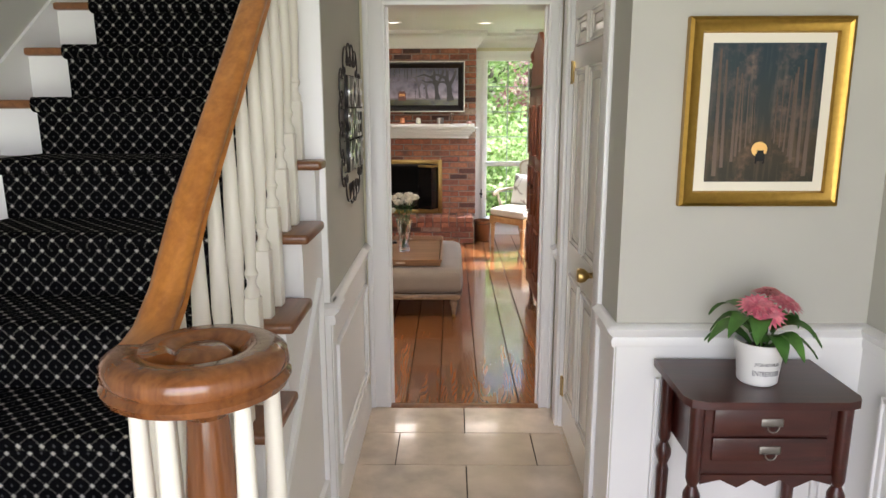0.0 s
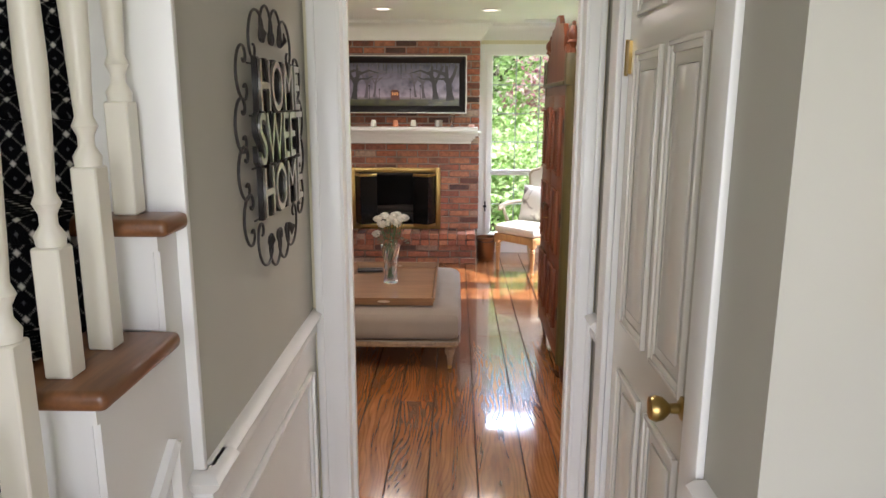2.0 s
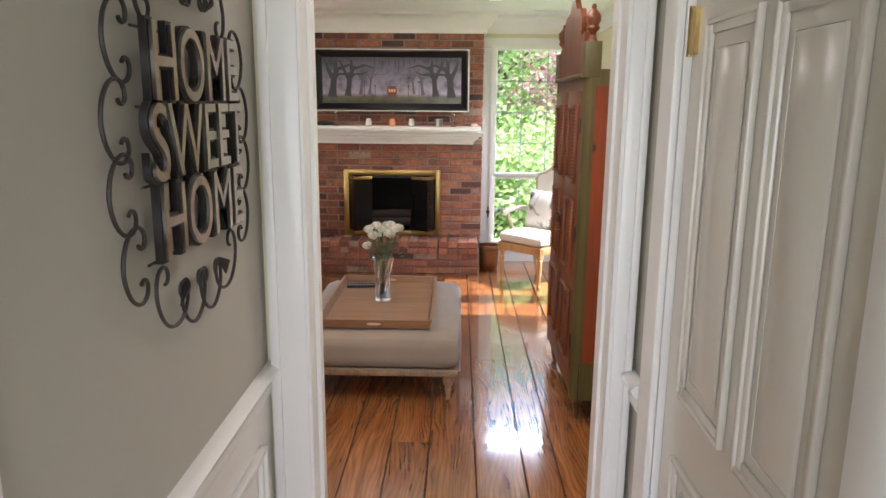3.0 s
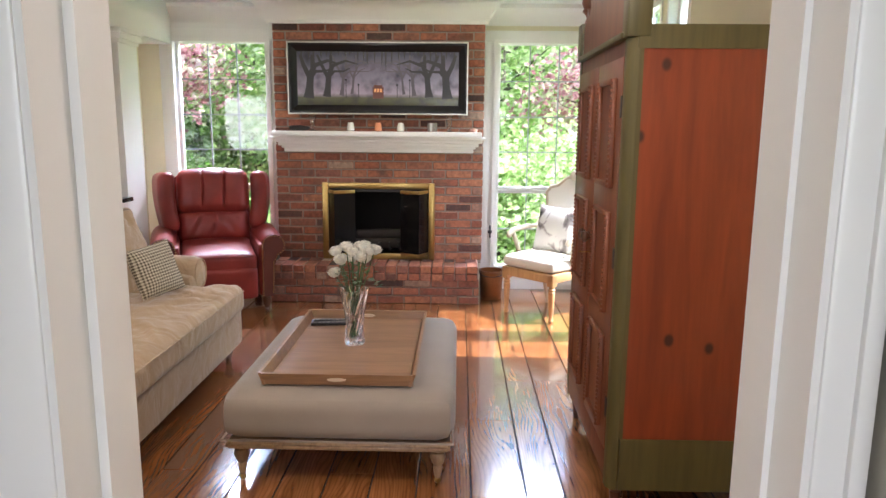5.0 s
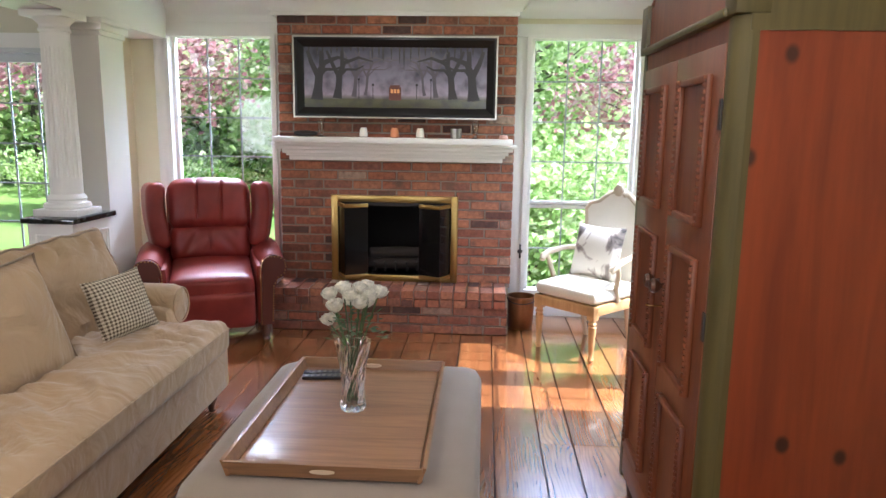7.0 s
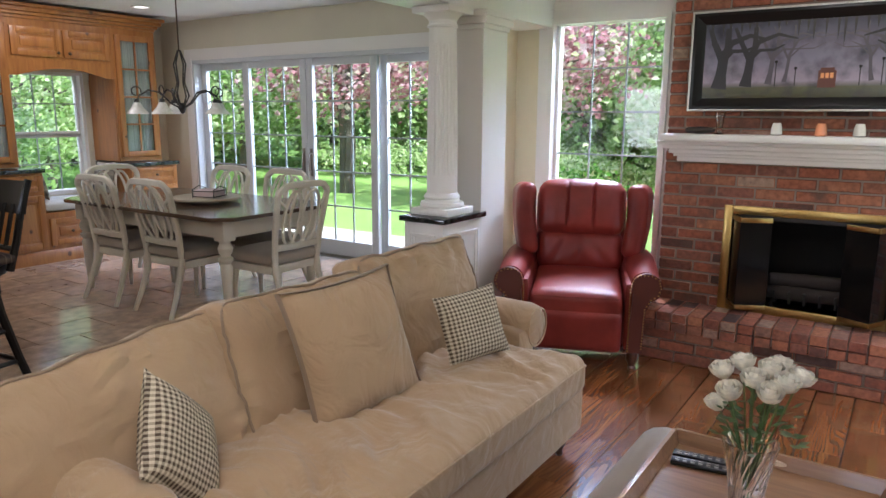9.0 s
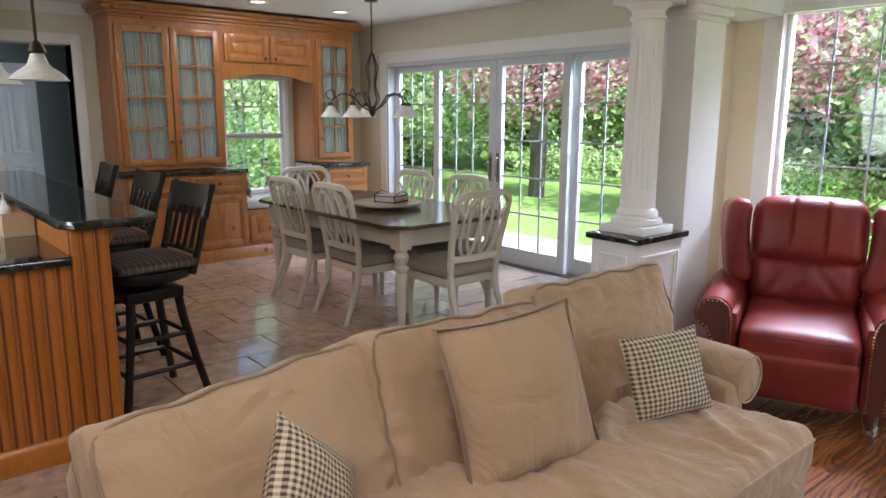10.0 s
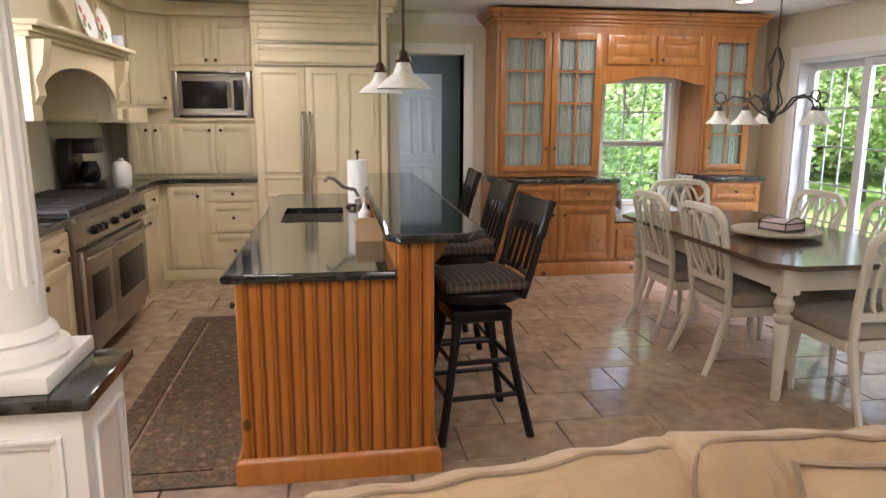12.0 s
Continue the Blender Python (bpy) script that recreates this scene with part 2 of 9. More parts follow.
PINEB = wood("pine_beadboard", (0.34, 0.105, 0.012), (0.50, 0.185, 0.026), "z", 0.7, 0.35, 0.25, knots=True)
CHERRY = wood("cherry_table_wood", (0.025, 0.005, 0.003), (0.065, 0.013, 0.008), "x", 1.2, 0.3, 0.15)
EBONY = paint("black_lacquer", (0.010, 0.009, 0.009), 0.3, 0.1, 60, 0.05, 0.3)
TRAYW = wood("tray_wood", (0.17, 0.085, 0.038), (0.34, 0.18, 0.085), "x", 0.9, 0.32, 0.2)
SUNWOOD = wood("sunlit_chair_wood", (0.42, 0.22, 0.08), (0.62, 0.38, 0.17), "z", 1.2, 0.4, 0.1)
LEGW = wood("limed_leg_wood", (0.20, 0.12, 0.06), (0.38, 0.25, 0.14), "z", 1.2, 0.4, 0.1)
DARKW = wood("dark_leg_wood", (0.04, 0.014, 0.007), (0.10, 0.035, 0.016), "z", 1.2, 0.3, 0.3)
ARMRED = wood("armoire_red_stain", (0.145, 0.020, 0.004), (0.26, 0.045, 0.009), "z", 0.6, 0.4, 0.1, knots=True)
ARMFRONT = wood("armoire_front_stain", (0.11, 0.028, 0.010), (0.21, 0.062, 0.022), "z", 0.7, 0.4, 0.1)
ARMGREEN = wood("armoire_green_paint", (0.055, 0.045, 0.012), (0.115, 0.09, 0.026), "z", 0.6, 0.45)
TABLETOP = wood("table_top_walnut", (0.055, 0.032, 0.02), (0.12, 0.07, 0.04), "x", 0.8, 0.2, 0.4)
BRICK = pieces("red_brick", ((0.0, (0.07, 0.04, 0.035)), (0.15, (0.20, 0.075, 0.05)), (0.45, (0.36, 0.12, 0.065)), (0.7, (0.46, 0.19, 0.10)), (0.88, (0.26, 0.11, 0.075)), (1.0, (0.48, 0.36, 0.27))), 0.85, 38, 0.9, stain=(0.10, 0.065, 0.05), dist=0.006)
MORTAR = paint("brick_mortar", (0.27, 0.22, 0.18), 0.95, 0.2, 70, 0.5)
MARBLE = pieces("cream_marble_tile", ((0.0, (0.62, 0.52, 0.40)), (1.0, (0.70, 0.60, 0.48))), 0.18, 5, 0.02, 0.3, stain=(0.52, 0.42, 0.30))
TILE = pieces("terracotta_tile", ((0.0, (0.40, 0.28, 0.19)), (0.5, (0.47, 0.345, 0.25)), (1.0, (0.34, 0.245, 0.18))), 0.2, 12, 0.06, 0.3, stain=(0.30, 0.22, 0.165))
GROUT = paint("grey_grout", (0.16, 0.13, 0.10), 0.9, 0.15, 90, 0.3)
DGROUT = paint("dark_gap", (0.03, 0.018, 0.012), 0.9, 0.15, 90, 0.2)
GRANITE = pieces("black_green_granite", ((0.0, (0.012, 0.016, 0.014)), (1.0, (0.02, 0.026, 0.022))), 0.07, 90, 0.02, 0.3, stain=(0.085, 0.09, 0.08))
BRASS = metal("polished_brass", (0.45, 0.31, 0.11), 0.32)
GOLD = metal("gilt_frame", (0.45, 0.27, 0.06), 0.36)
STEEL = metal("brushed_steel", (0.40, 0.38, 0.35), 0.28)
IRON = paint("wrought_iron", (0.025, 0.022, 0.02), 0.5, 0.2, 60, 0.2)
BRONZE = metal("oiled_bronze", (0.09, 0.065, 0.045), 0.4)
PEWTER = metal("pewter", (0.30, 0.28, 0.25), 0.4)
BLACK = paint("soot_black", (0.012, 0.011, 0.010), 0.8, 0.3, 30, 0.3)
GLASS = clear("window_glass")
SOFA = fabric("beige_linen", (0.42, 0.298, 0.180), 0.92, 500, 0.06, 0.6)
SUEDE = fabric("taupe_microsuede", (0.27, 0.22, 0.175), 0.85, 300, 0.07)
SEATF = fabric("grey_seat_fabric", (0.36, 0.31, 0.25), 0.9, 400)
CHECK = check("beige_check_fabric", (0.62, 0.55, 0.41), (0.075, 0.05, 0.03), 0.0088)


# ---- mesh helpers ----
def mesh_of(bm, name, sharp=38):
    bmesh.ops.recalc_face_normals(bm, faces=bm.faces)
    me = bpy.data.meshes.new(name)
    bm.to_mesh(me)
    bm.free()
    me.shade_smooth()
    me.set_sharp_from_angle(angle=radians(sharp))
    return me


def part(name, bm, material, parent, label="", m=None, sharp=38):
    me = mesh_of(bm, name, sharp) if isinstance(bm, bmesh.types.BMesh) else bm
    if not me.materials:
        me.materials.append(material)
    o = new(name, me)
    o.parent = parent
    if m is not None:
        o.matrix_basis = m
    if label:
        o["label"] = label
    return o


def thing(name, x, y, z, rz, label, category, group="", kind=""):
    o = new(name)
    o.empty_display_size = 0.1
    o.matrix_basis = pose(x, y, z, 0, 0, rz)
    return tagged(o, label, category, group, kind)


def solid(name, bm, material, label, category, m=None, group="", kind="", sharp=38):
    o = part(name, bm, material, None, "", m, sharp)
    return tagged(o, label, category, group, kind)


def B():
    return bmesh.new()


def box(bm, x0, x1, y0, y1, z0, z1, bev=0.0, seg=2):
    r = bmesh.ops.create_cube(bm, size=1.0, matrix=Matrix.LocRotScale(((x0 + x1) / 2, (y0 + y1) / 2, (z0 + z1) / 2), None, (x1 - x0, y1 - y0, z1 - z0)))
    if bev:
        edges = list({e for v in r["verts"] for e in v.link_edges})
        bmesh.ops.bevel(bm, geom=edges, offset=bev, segments=seg, profile=0.5, affect="EDGES")
    return bm


def bx(*a, **k):
    return box(B(), *a, **k)


def lathe(bm, prof, cx=0, cy=0, z0=0, seg=20, m=None):
    """Turned solid from (radius, height) pairs."""
    rings = []
    for r, z in prof:
        ring = []
        for i in range(seg):
            a = 2 * math.pi * i / seg
            p = Vector((cx + max(r, 1e-4) * math.cos(a), cy + max(r, 1e-4) * math.sin(a), z0 + z))
            ring.append(bm.verts.new(m @ p if m else p))
        rings.append(ring)
    for a, b in zip(rings, rings[1:]):
        for i in range(seg):
            bm.faces.new((a[i], a[(i + 1) % seg], b[(i + 1) % seg], b[i]))
    bm.faces.new(rings[0][::-1]), bm.faces.new(rings[-1])
    return bm


def tube(bm, pts, rad, seg=8, closed=False, flat=1.0):
    """A round bar along points; rad is one radius or one each."""
    pts = [Vector(p) for p in pts]
    n = len(pts)
    rads = rad if isinstance(rad, (list, tuple)) else [rad] * n
    rings, side = [], None
    for i, p in enumerate(pts):
        a = pts[(i - 1) % n] if closed or i > 0 else p
        b = pts[(i + 1) % n] if closed or i < n - 1 else p
        d = (b - a).normalized()
        if side is None:
            side = d.orthogonal().normalized()
        side = (side - d * side.dot(d)).normalized()
        up = d.cross(side)
        rings.append([bm.verts.new(p + rads[i] * (math.cos(2 * math.pi * k / seg) * side + flat * math.sin(2 * math.pi * k / seg) * up)) for k in range(seg)])
    for i in range(n if closed else n - 1):
        a, b = rings[i], rings[(i + 1) % n]
        for k in range(seg):
            bm.faces.new((a[k], a[(k + 1) % seg], b[(k + 1) % seg], b[k]))
    if not closed:
        bm.faces.new(rings[0][::-1]), bm.faces.new(rings[-1])
    return bm


def sweep(bm, prof, pts, up=(0, 0, 1), closed=False):
    """A moulding: profile (outward, up) carried along a path with mitred corners; outward is to the path's right."""
    pts = [Vector(p) for p in pts]
    n = len(pts)
    up = Vector(up)
    rings = []
    for i, p in enumerate(pts):
        d1 = (p - pts[i - 1]).normalized() if (i > 0 or closed) else None
        d2 = (pts[(i + 1) % n] - p).normalized() if (i < n - 1 or closed) else None
        d1, d2 = d1 or d2, d2 or d1
        r1, r2 = d1.cross(up).normalized(), d2.cross(up).normalized()
        r = (r1 + r2).normalized()
        r = r / max(0.3, r.dot(r1))
        rings.append([bm.verts.new(p + r * a + up * b) for a, b in prof])
    k = len(prof)
    for i in range(n if closed else n - 1):
        a, b = rings[i], rings[(i + 1) % n]
        for j in range(k):
            bm.faces.new((a[j], a[(j + 1) % k], b[(j + 1) % k], b[j]))
    if not closed:
        bm.faces.new(rings[0][::-1]), bm.faces.new(rings[-1])
    return bm


def prism(bm, poly, axis, a, b):
    """A flat outline given in the other two axes, pushed from a to b along axis."""
    def at(u, v, w):
        return {"x": (w, u, v), "y": (u, w, v), "z": (u, v, w)}[axis]
    v0, v1 = [bm.verts.new(at(u, v, a)) for u, v in poly], [bm.verts.new(at(u, v, b)) for u, v in poly]
    n = len(poly)
    for i in range(n):
        bm.faces.new((v0[i], v0[(i + 1) % n], v1[(i + 1) % n], v1[i]))
    bm.faces.new(v0[::-1]), bm.faces.new(v1)
    return bm


def pillow(bm, w, d, h, puff=0.5, n=14, seed=0, rough=0.0, m=None, crease=0.0, pinch=0.0):
    """A cushion w by d, h thick at its middle, in xy with its middle at the origin; pinch draws the sides in between the corners."""
    grid = {}
    for s in (1, -1):
        for i in range(n + 1):
            for j in range(n + 1):
                if s < 0 and (i in (0, n) or j in (0, n)):
                    grid[s, i, j] = grid[1, i, j]
                    continue
                u, v = 2 * i / n - 1, 2 * j / n - 1
                t = ((1 - abs(u) ** 2.6) * (1 - abs(v) ** 2.6)) ** puff
                px = w / 2 * u * (1 - pinch * (1 - v * v))
                py = d / 2 * v * (1 - pinch * (1 - u * u))
                q = noise.noise(Vector((u * 1.7 + seed, v * 1.7, s * 3.1))) * rough
                q += crease * math.sin(v * 21 + 3 * noise.noise(Vector((u * 2, v * 2, seed)))) * max(0, 1 - abs(u)) * t
                p = Vector((px, py, s * (h / 2 * t) + q * t))
                grid[s, i, j] = bm.verts.new(m @ p if m else p)
    for s in (1, -1):
        for i in range(n):
            for j in range(n):
                q = [grid[s, i, j], grid[s, i + 1, j], grid[s, i + 1, j + 1], grid[s, i, j + 1]]
                bm.faces.new(q if s > 0 else q[::-1])
    return bm


def rim(w, d, n=14, pinch=0.0):
    """The seam line round a pillow."""
    pts = []
    for k in range(4 * n):
        s, u = k // n, 2 * (k % n) / n - 1
        a, b = ((u, -1), (1, u), (-u, 1), (-1, -u))[s]
        pts.append((w / 2 * a * (1 - pinch * (1 - b * b)), d / 2 * b * (1 - pinch * (1 - a * a)), 0))
    return pts


def slab(bm, w, d, h, r, n=10, m=None, sag=0.0, seed=0, rough=0.0):
    """A stuffed block with rounded edges and a softly uneven top."""
    k = bmesh.new()
    box(k, -w / 2, w / 2, -d / 2, d / 2, 0, h)
    bmesh.ops.subdivide_edges(k, edges=k.edges[:], cuts=n, use_grid_fill=True)
    for v in k.verts:
        c = Vector((max(-w / 2 + r, min(w / 2 - r, v.co.x)), max(-d / 2 + r, min(d / 2 - r, v.co.y)), max(r, min(h - r, v.co.z))))
        o = v.co - c
        if o.length > 1e-6:
            v.co = c + o.normalized() * r
        f = (1 - (2 * v.co.x / w) ** 2) * (1 - (2 * v.co.y / d) ** 2)
        v.co.z += sag * f * (v.co.z / h) + rough * noise.noise(v.co * 5 + Vector((seed, 0, 0))) * (v.co.z / h)
    me = bpy.data.meshes.new("t")
    if m is not None:
        bmesh.ops.transform(k, matrix=m, verts=k.verts)
    k.to_mesh(me)
    k.free()
    bm.from_mesh(me)
    bpy.data.meshes.remove(me)
    return bm


def frame_ring(bm, axis, a0, a1, b0, b1, w, d0, d1, bev=0.0):
    """Four butted bars round a rectangle; axis is the way through it. a: the level side, b: height."""
    bars = [(a0, a0 + w, b0, b1), (a1 - w, a1, b0, b1), (a0 + w, a1 - w, b0, b0 + w), (a0 + w, a1 - w, b1 - w, b1)]
    for p, q, r, s in bars:
        if axis == "y":
            box(bm, p, q, d0, d1, r, s, bev)
        elif axis == "x":
            box(bm, d0, d1, p, q, r, s, bev)
        else:
            box(bm, p, q, r, s, d0, d1, bev)
    return bm


def wall(name, axis, d0, d1, a0, a1, z0, z1, holes, material, label):
    """A wall of some thickness whose openings go right through it."""
    bm = B()
    us = sorted({a0, a1, *[h[0] for h in holes], *[h[1] for h in holes]})
    zs = sorted({z0, z1, *[h[2] for h in holes], *[h[3] for h in holes]})
    for u, v in zip(us, us[1:]):
        run = None
        for p, q in zip(zs, zs[1:]):
            um, pm = (u + v) / 2, (p + q) / 2
            if any(h[0] < um < h[1] and h[2] < pm < h[3] for h in holes):
                if run:
                    box(bm, *((u, v, d0, d1) if axis == "y" else (d0, d1, u, v)), *run)
                run = None
            else:
                run = (run[0], q) if run else (p, q)
        if run:
            box(bm, *((u, v, d0, d1) if axis == "y" else (d0, d1, u, v)), *run)
    return solid(name, bm, material, label, "wall", kind="structure")


def fbox(bm, axis, d0, d1, a0, a1, z0, z1, bev=0.0):
    """A box given by depth and the side along a wall."""
    return box(bm, *((a0, a1, d0, d1) if axis == "y" else (d0, d1, a0, a1)), z0, z1, bev)


def panel_mould(bm, axis, face, out, a0, a1, z0, z1, w=0.035, t=0.012):
    """A raised picture-frame moulding on a wall face; out is +1 or -1 along the axis."""
    d0, d1 = sorted((face, face + out * t))
    frame_ring(bm, axis, a0, a1, z0, z1, w, d0, d1, 0.004)
    d0, d1 = sorted((face, face + out * t * 1.7))
    return frame_ring(bm, axis, a0, a1, z0, z1, w * 0.4, d0, d1, 0.003)


# ---- structure ----
G = 0.185        # hall and kitchen level; the family room lies one step lower
CL = 2.625       # ceiling


wall("wall_north", "y", 5.92, 6.08, -2.95, 1.6, -0.4, 2.9, [(-2.62, -1.735, 0.19, 2.32), (0.375, 1.26, 0.19, 2.32), (-1.2, -0.15, 0.3, 1.04)], YELLOW, "pale yellow painted family room window wall")
wall("wall_kitchen_garden", "y", 5.92, 6.08, -7.9, -2.95, -0.4, 2.9, [(-7.1, -3.46, G, 2.2)], KYELLOW, "cream painted kitchen wall with sliding doors")
wall("wall_kitchen_end", "x", -7.85, -7.65, 2.0, 5.92, -0.4, 2.9, [(2.14, 2.77, G, 2.235), (4.17, 4.95, 0.76, 2.02)], KYELLOW, "cream painted kitchen end wall")
wall("wall_kitchen_fridge", "x", -8.05, -7.9, -0.9, 2.0, -0.4, 2.9, [], KYELLOW, "cream painted wall behind cabinets")
# The hole is an unseen opening added for the kitchen fill lamp.
wall("wall_kitchen_stove", "y", -0.9, -0.55, -7.9, -2.75, -0.4, 2.9, [(-4.6, -3.2, 1.0, 2.1)], KYELLOW, "cream painted wall behind range")
wall("wall_kitchen_return", "x", -2.92, -2.77, -0.75, 0.0, -0.4, 2.9, [], KYELLOW, "cream painted return wall")
wall("wall_hall_family", "y", 0.0, 0.13, -2.77, 1.6, -0.4, 2.9, [(-0.38, 0.408, -0.1, 2.215)], YELLOW, "pale yellow wall with doorway to hall")
wall("wall_east", "x", 1.45, 1.6, 0.13, 5.92, -0.4, 2.9, [(3.80, 4.27, 0.22, 2.42), (4.42, 5.12, 0.22, 2.42)], YELLOW, "pale yellow wall with tall windows")
# hall
wall("wall_hall_left", "x", -0.64, -0.49, -1.06, 0.0, -0.4, CL, [], GREIGE, "greige painted hall wall above wainscot")
wall("wall_hall_right", "x", 0.47, 0.6, -1.17, 0.0, -0.4, CL, [(-1.0, -0.22, G, 2.2)], GREIGE, "greige painted hall wall with closet door")
wall("wall_foyer_back", "y", -1.3, -1.17, 0.47, 1.4, -0.4, 5.2, [], GREIGE, "greige painted foyer wall above wainscot")
wall("wall_foyer_right", "x", 1.26, 1.4, -4.9, -1.3, -0.4, 5.2, [], GREIGE, "greige painted foyer side wall")
wall("wall_stair", "x", -1.85, -1.7, -4.9, 0.0, -0.4, 5.2, [], GREIGE, "greige painted stairwell wall")
wall("wall_front", "y", -5.05, -4.9, -1.7, 1.26, -0.4, 5.2, [(-1.3, 0.9, 0.4, 2.8)], GREIGE, "greige painted entrance wall with glazing")
wall("wall_upper", "y", 0.0, 0.13, -1.85, 1.6, 2.9, 5.2, [], GREIGE, "greige painted upper stairwell wall")
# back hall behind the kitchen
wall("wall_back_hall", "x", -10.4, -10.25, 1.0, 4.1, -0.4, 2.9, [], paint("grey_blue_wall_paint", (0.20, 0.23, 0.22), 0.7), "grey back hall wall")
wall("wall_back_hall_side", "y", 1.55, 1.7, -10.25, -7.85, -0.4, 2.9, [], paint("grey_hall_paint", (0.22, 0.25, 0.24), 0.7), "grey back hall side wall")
wall("wall_back_hall_far", "y", 3.3, 3.45, -10.25, -7.85, -0.4, 2.9, [(-9.5, -9.0, G + 0.3, 2.0)], GREIGE, "greige back hall side wall")
solid("ceiling_family", bx(-2.95, 1.45, 0.13, 5.92, CL, CL + 0.1), CEIL, "flat white family room ceiling", "ceiling", kind="structure")
solid("ceiling_kitchen", bx(-7.9, -2.95, -0.75, 5.92, CL, CL + 0.1), CEIL, "flat white kitchen ceiling", "ceiling", kind="structure")
solid("ceiling_hall", bx(-0.64, 0.6, -1.3, 0.0, CL, CL + 0.1), CEIL, "flat white hall ceiling", "ceiling", kind="structure")
solid("ceiling_stairwell", bx(-1.85, 1.4, -5.05, 0.13, 5.2, 5.3), CEIL, "flat white stairwell ceiling", "ceiling", kind="structure")
solid("ceiling_back_hall", bx(-10.25, -7.65, 1.7, 3.3, 2.5, 2.6), CEIL, "flat white back hall ceiling", "ceiling", kind="structure")
solid("wall_landing", bx(-1.7, 0.47, -0.03, 0.0, CL, 5.2), GREIGE, "greige painted stairwell wall over hall", "wall", kind="structure")
solid("wall_over_hall", bx(-0.64, 0.6, -1.33, -1.3, CL, 5.2), GREIGE, "greige painted wall above hall opening", "wall", kind="structure")

# sub-floors under the laid pieces
floor_family = solid("floor_family", bx(-2.95, 1.45, 0.0, 5.92, -0.3, -0.012), DGROUT, "wide varnished oak plank floor", "floor", kind="structure")
floor_kitchen = solid("floor_kitchen", bx(-7.9, -2.92, -0.75, 5.92, -0.3, G - 0.012), GROUT, "terracotta coloured kitchen tile floor", "floor", kind="structure")
floor_hall = solid("floor_hall", bx(-1.7, 1.26, -4.9, -0.003, -0.3, G - 0.01), DGROUT, "polished cream marble tile hall floor", "floor", kind="structure")
solid("floor_back_hall", bx(-10.25, -7.9, 1.7, 3.3, -0.3, G), TREADW, "dark wooden back hall floor", "floor", kind="structure")
solid("step_riser", bx(-0.375, 0.402, -0.003, 0.012, 0.0, G - 0.03), TREADW, "dark wooden riser of the step down", "step", kind="structure")
solid("trim_threshold", bx(-0.375, 0.402, -0.03, 0.03, G - 0.028, G + 0.004, 0.006), TREADW, "dark wooden threshold nosing", "trim", kind="structure")

# header beam on columns between family room and kitchen
bm = bx(-2.95, -2.62, 0.13, 5.92, 2.27, CL)
sweep(bm, [(0, 0), (0.02, 0), (0.03, 0.03), (0.03, 0.06), (0.055, 0.075), (0.055, 0.09), (0, 0.09)], [(-2.62, 5.92, 2.27), (-2.62, 0.13, 2.27)])
sweep(bm, [(0, 0), (0.02, 0.0), (0.03, 0.05), (0.09, 0.10), (0.11, 0.15), (0, 0.15)], [(-2.62, 5.92, CL - 0.15), (-2.62, 0.13, CL - 0.15)])
solid("trim_header_beam", bm, WHITE, "white painted header beam with crown moulding", "beam", kind="structure")


def mould(name, prof, paths, label, material=WHITE):
    bm = B()
    for p in paths:
        sweep(bm, prof, p)
    return solid(name, bm, material, label, "trim", kind="structure")


CROWN = [(0, 0), (0.018, 0), (0.026, 0.04), (0.06, 0.075), (0.095, 0.13), (0.115, 0.14), (0.115, 0.175), (0, 0.175)]
BASE = [(0, 0), (0.018, 0), (0.018, 0.11), (0.012, 0.125), (0.005, 0.14), (0, 0.14)]
RAIL = [(0, 0), (0.014, 0), (0.018, 0.02), (0.012, 0.032), (0.03, 0.052), (0.036, 0.064), (0.02, 0.076), (0, 0.076)]
z = CL - 0.175
mould("trim_crown", CROWN, [[(-2.62, 5.92, z), (-1.66, 5.92, z), (-1.66, 5.6, z), (0.27, 5.6, z), (0.27, 5.92, z), (1.45, 5.92, z), (1.45, 0.13, z), (-2.62, 0.13, z)]], "white crown moulding under the ceiling")
solid("trim_chimney_frieze", bx(-1.66, 0.27, 5.6, 5.92, 2.42, CL), WHITE, "white painted frieze above the brick chimney", "trim", kind="structure")
solid("trim_window_frieze", bx(-2.62, -1.66, 5.89, 5.92, 2.37, 2.46), WHITE, "white painted frieze board", "trim", kind="structure")
mould("baseboard", BASE, [[(0.27, 5.92, 0), (1.45, 5.92, 0), (1.45, 0.13, 0), (0.5, 0.13, 0)], [(-0.5, 0.13, 0), (-2.6, 0.13, 0)]], "white painted baseboard")
mould("trim_chair_rail", RAIL, [[(-0.49, 0.0, 0.985), (-0.49, -1.06, 0.985)][::-1], [(0.47, -0.02, 0.985), (0.47, -0.13, 0.985)], [(0.47, -1.09, 0.985), (0.47, -1.3, 0.985), (1.26, -1.3, 0.985), (1.26, -4.9, 0.985)]], "white chair rail moulding")
mould("baseboard_hall", BASE, [[(-0.49, -1.06, G), (-0.49, -0.02, G)], [(0.47, -1.09, G), (0.47, -1.3, G), (1.26, -1.3, G), (1.26, -4.9, G)]], "white painted hall baseboard")
# wainscot sheets with moulded panels
bm = B()
box(bm, -0.49, -0.486, -1.06, 0.0, G, 0.985)
panel_mould(bm, "x", -0.486, 1, -1.0, -0.12, 0.40, 0.88)
solid("trim_wainscot_left", bm, WHITE, "white painted wainscot panel", "wainscot", kind="structure")
bm = B()
box(bm, 0.474, 1.256, -1.304, -1.3, G, 0.985), box(bm, 1.256, 1.26, -4.9, -1.304, G, 0.985), box(bm, 0.466, 0.47, -1.3, -1.09, G, 0.985)
panel_mould(bm, "y", -1.304, -1, 0.60, 1.17, 0.40, 0.88)
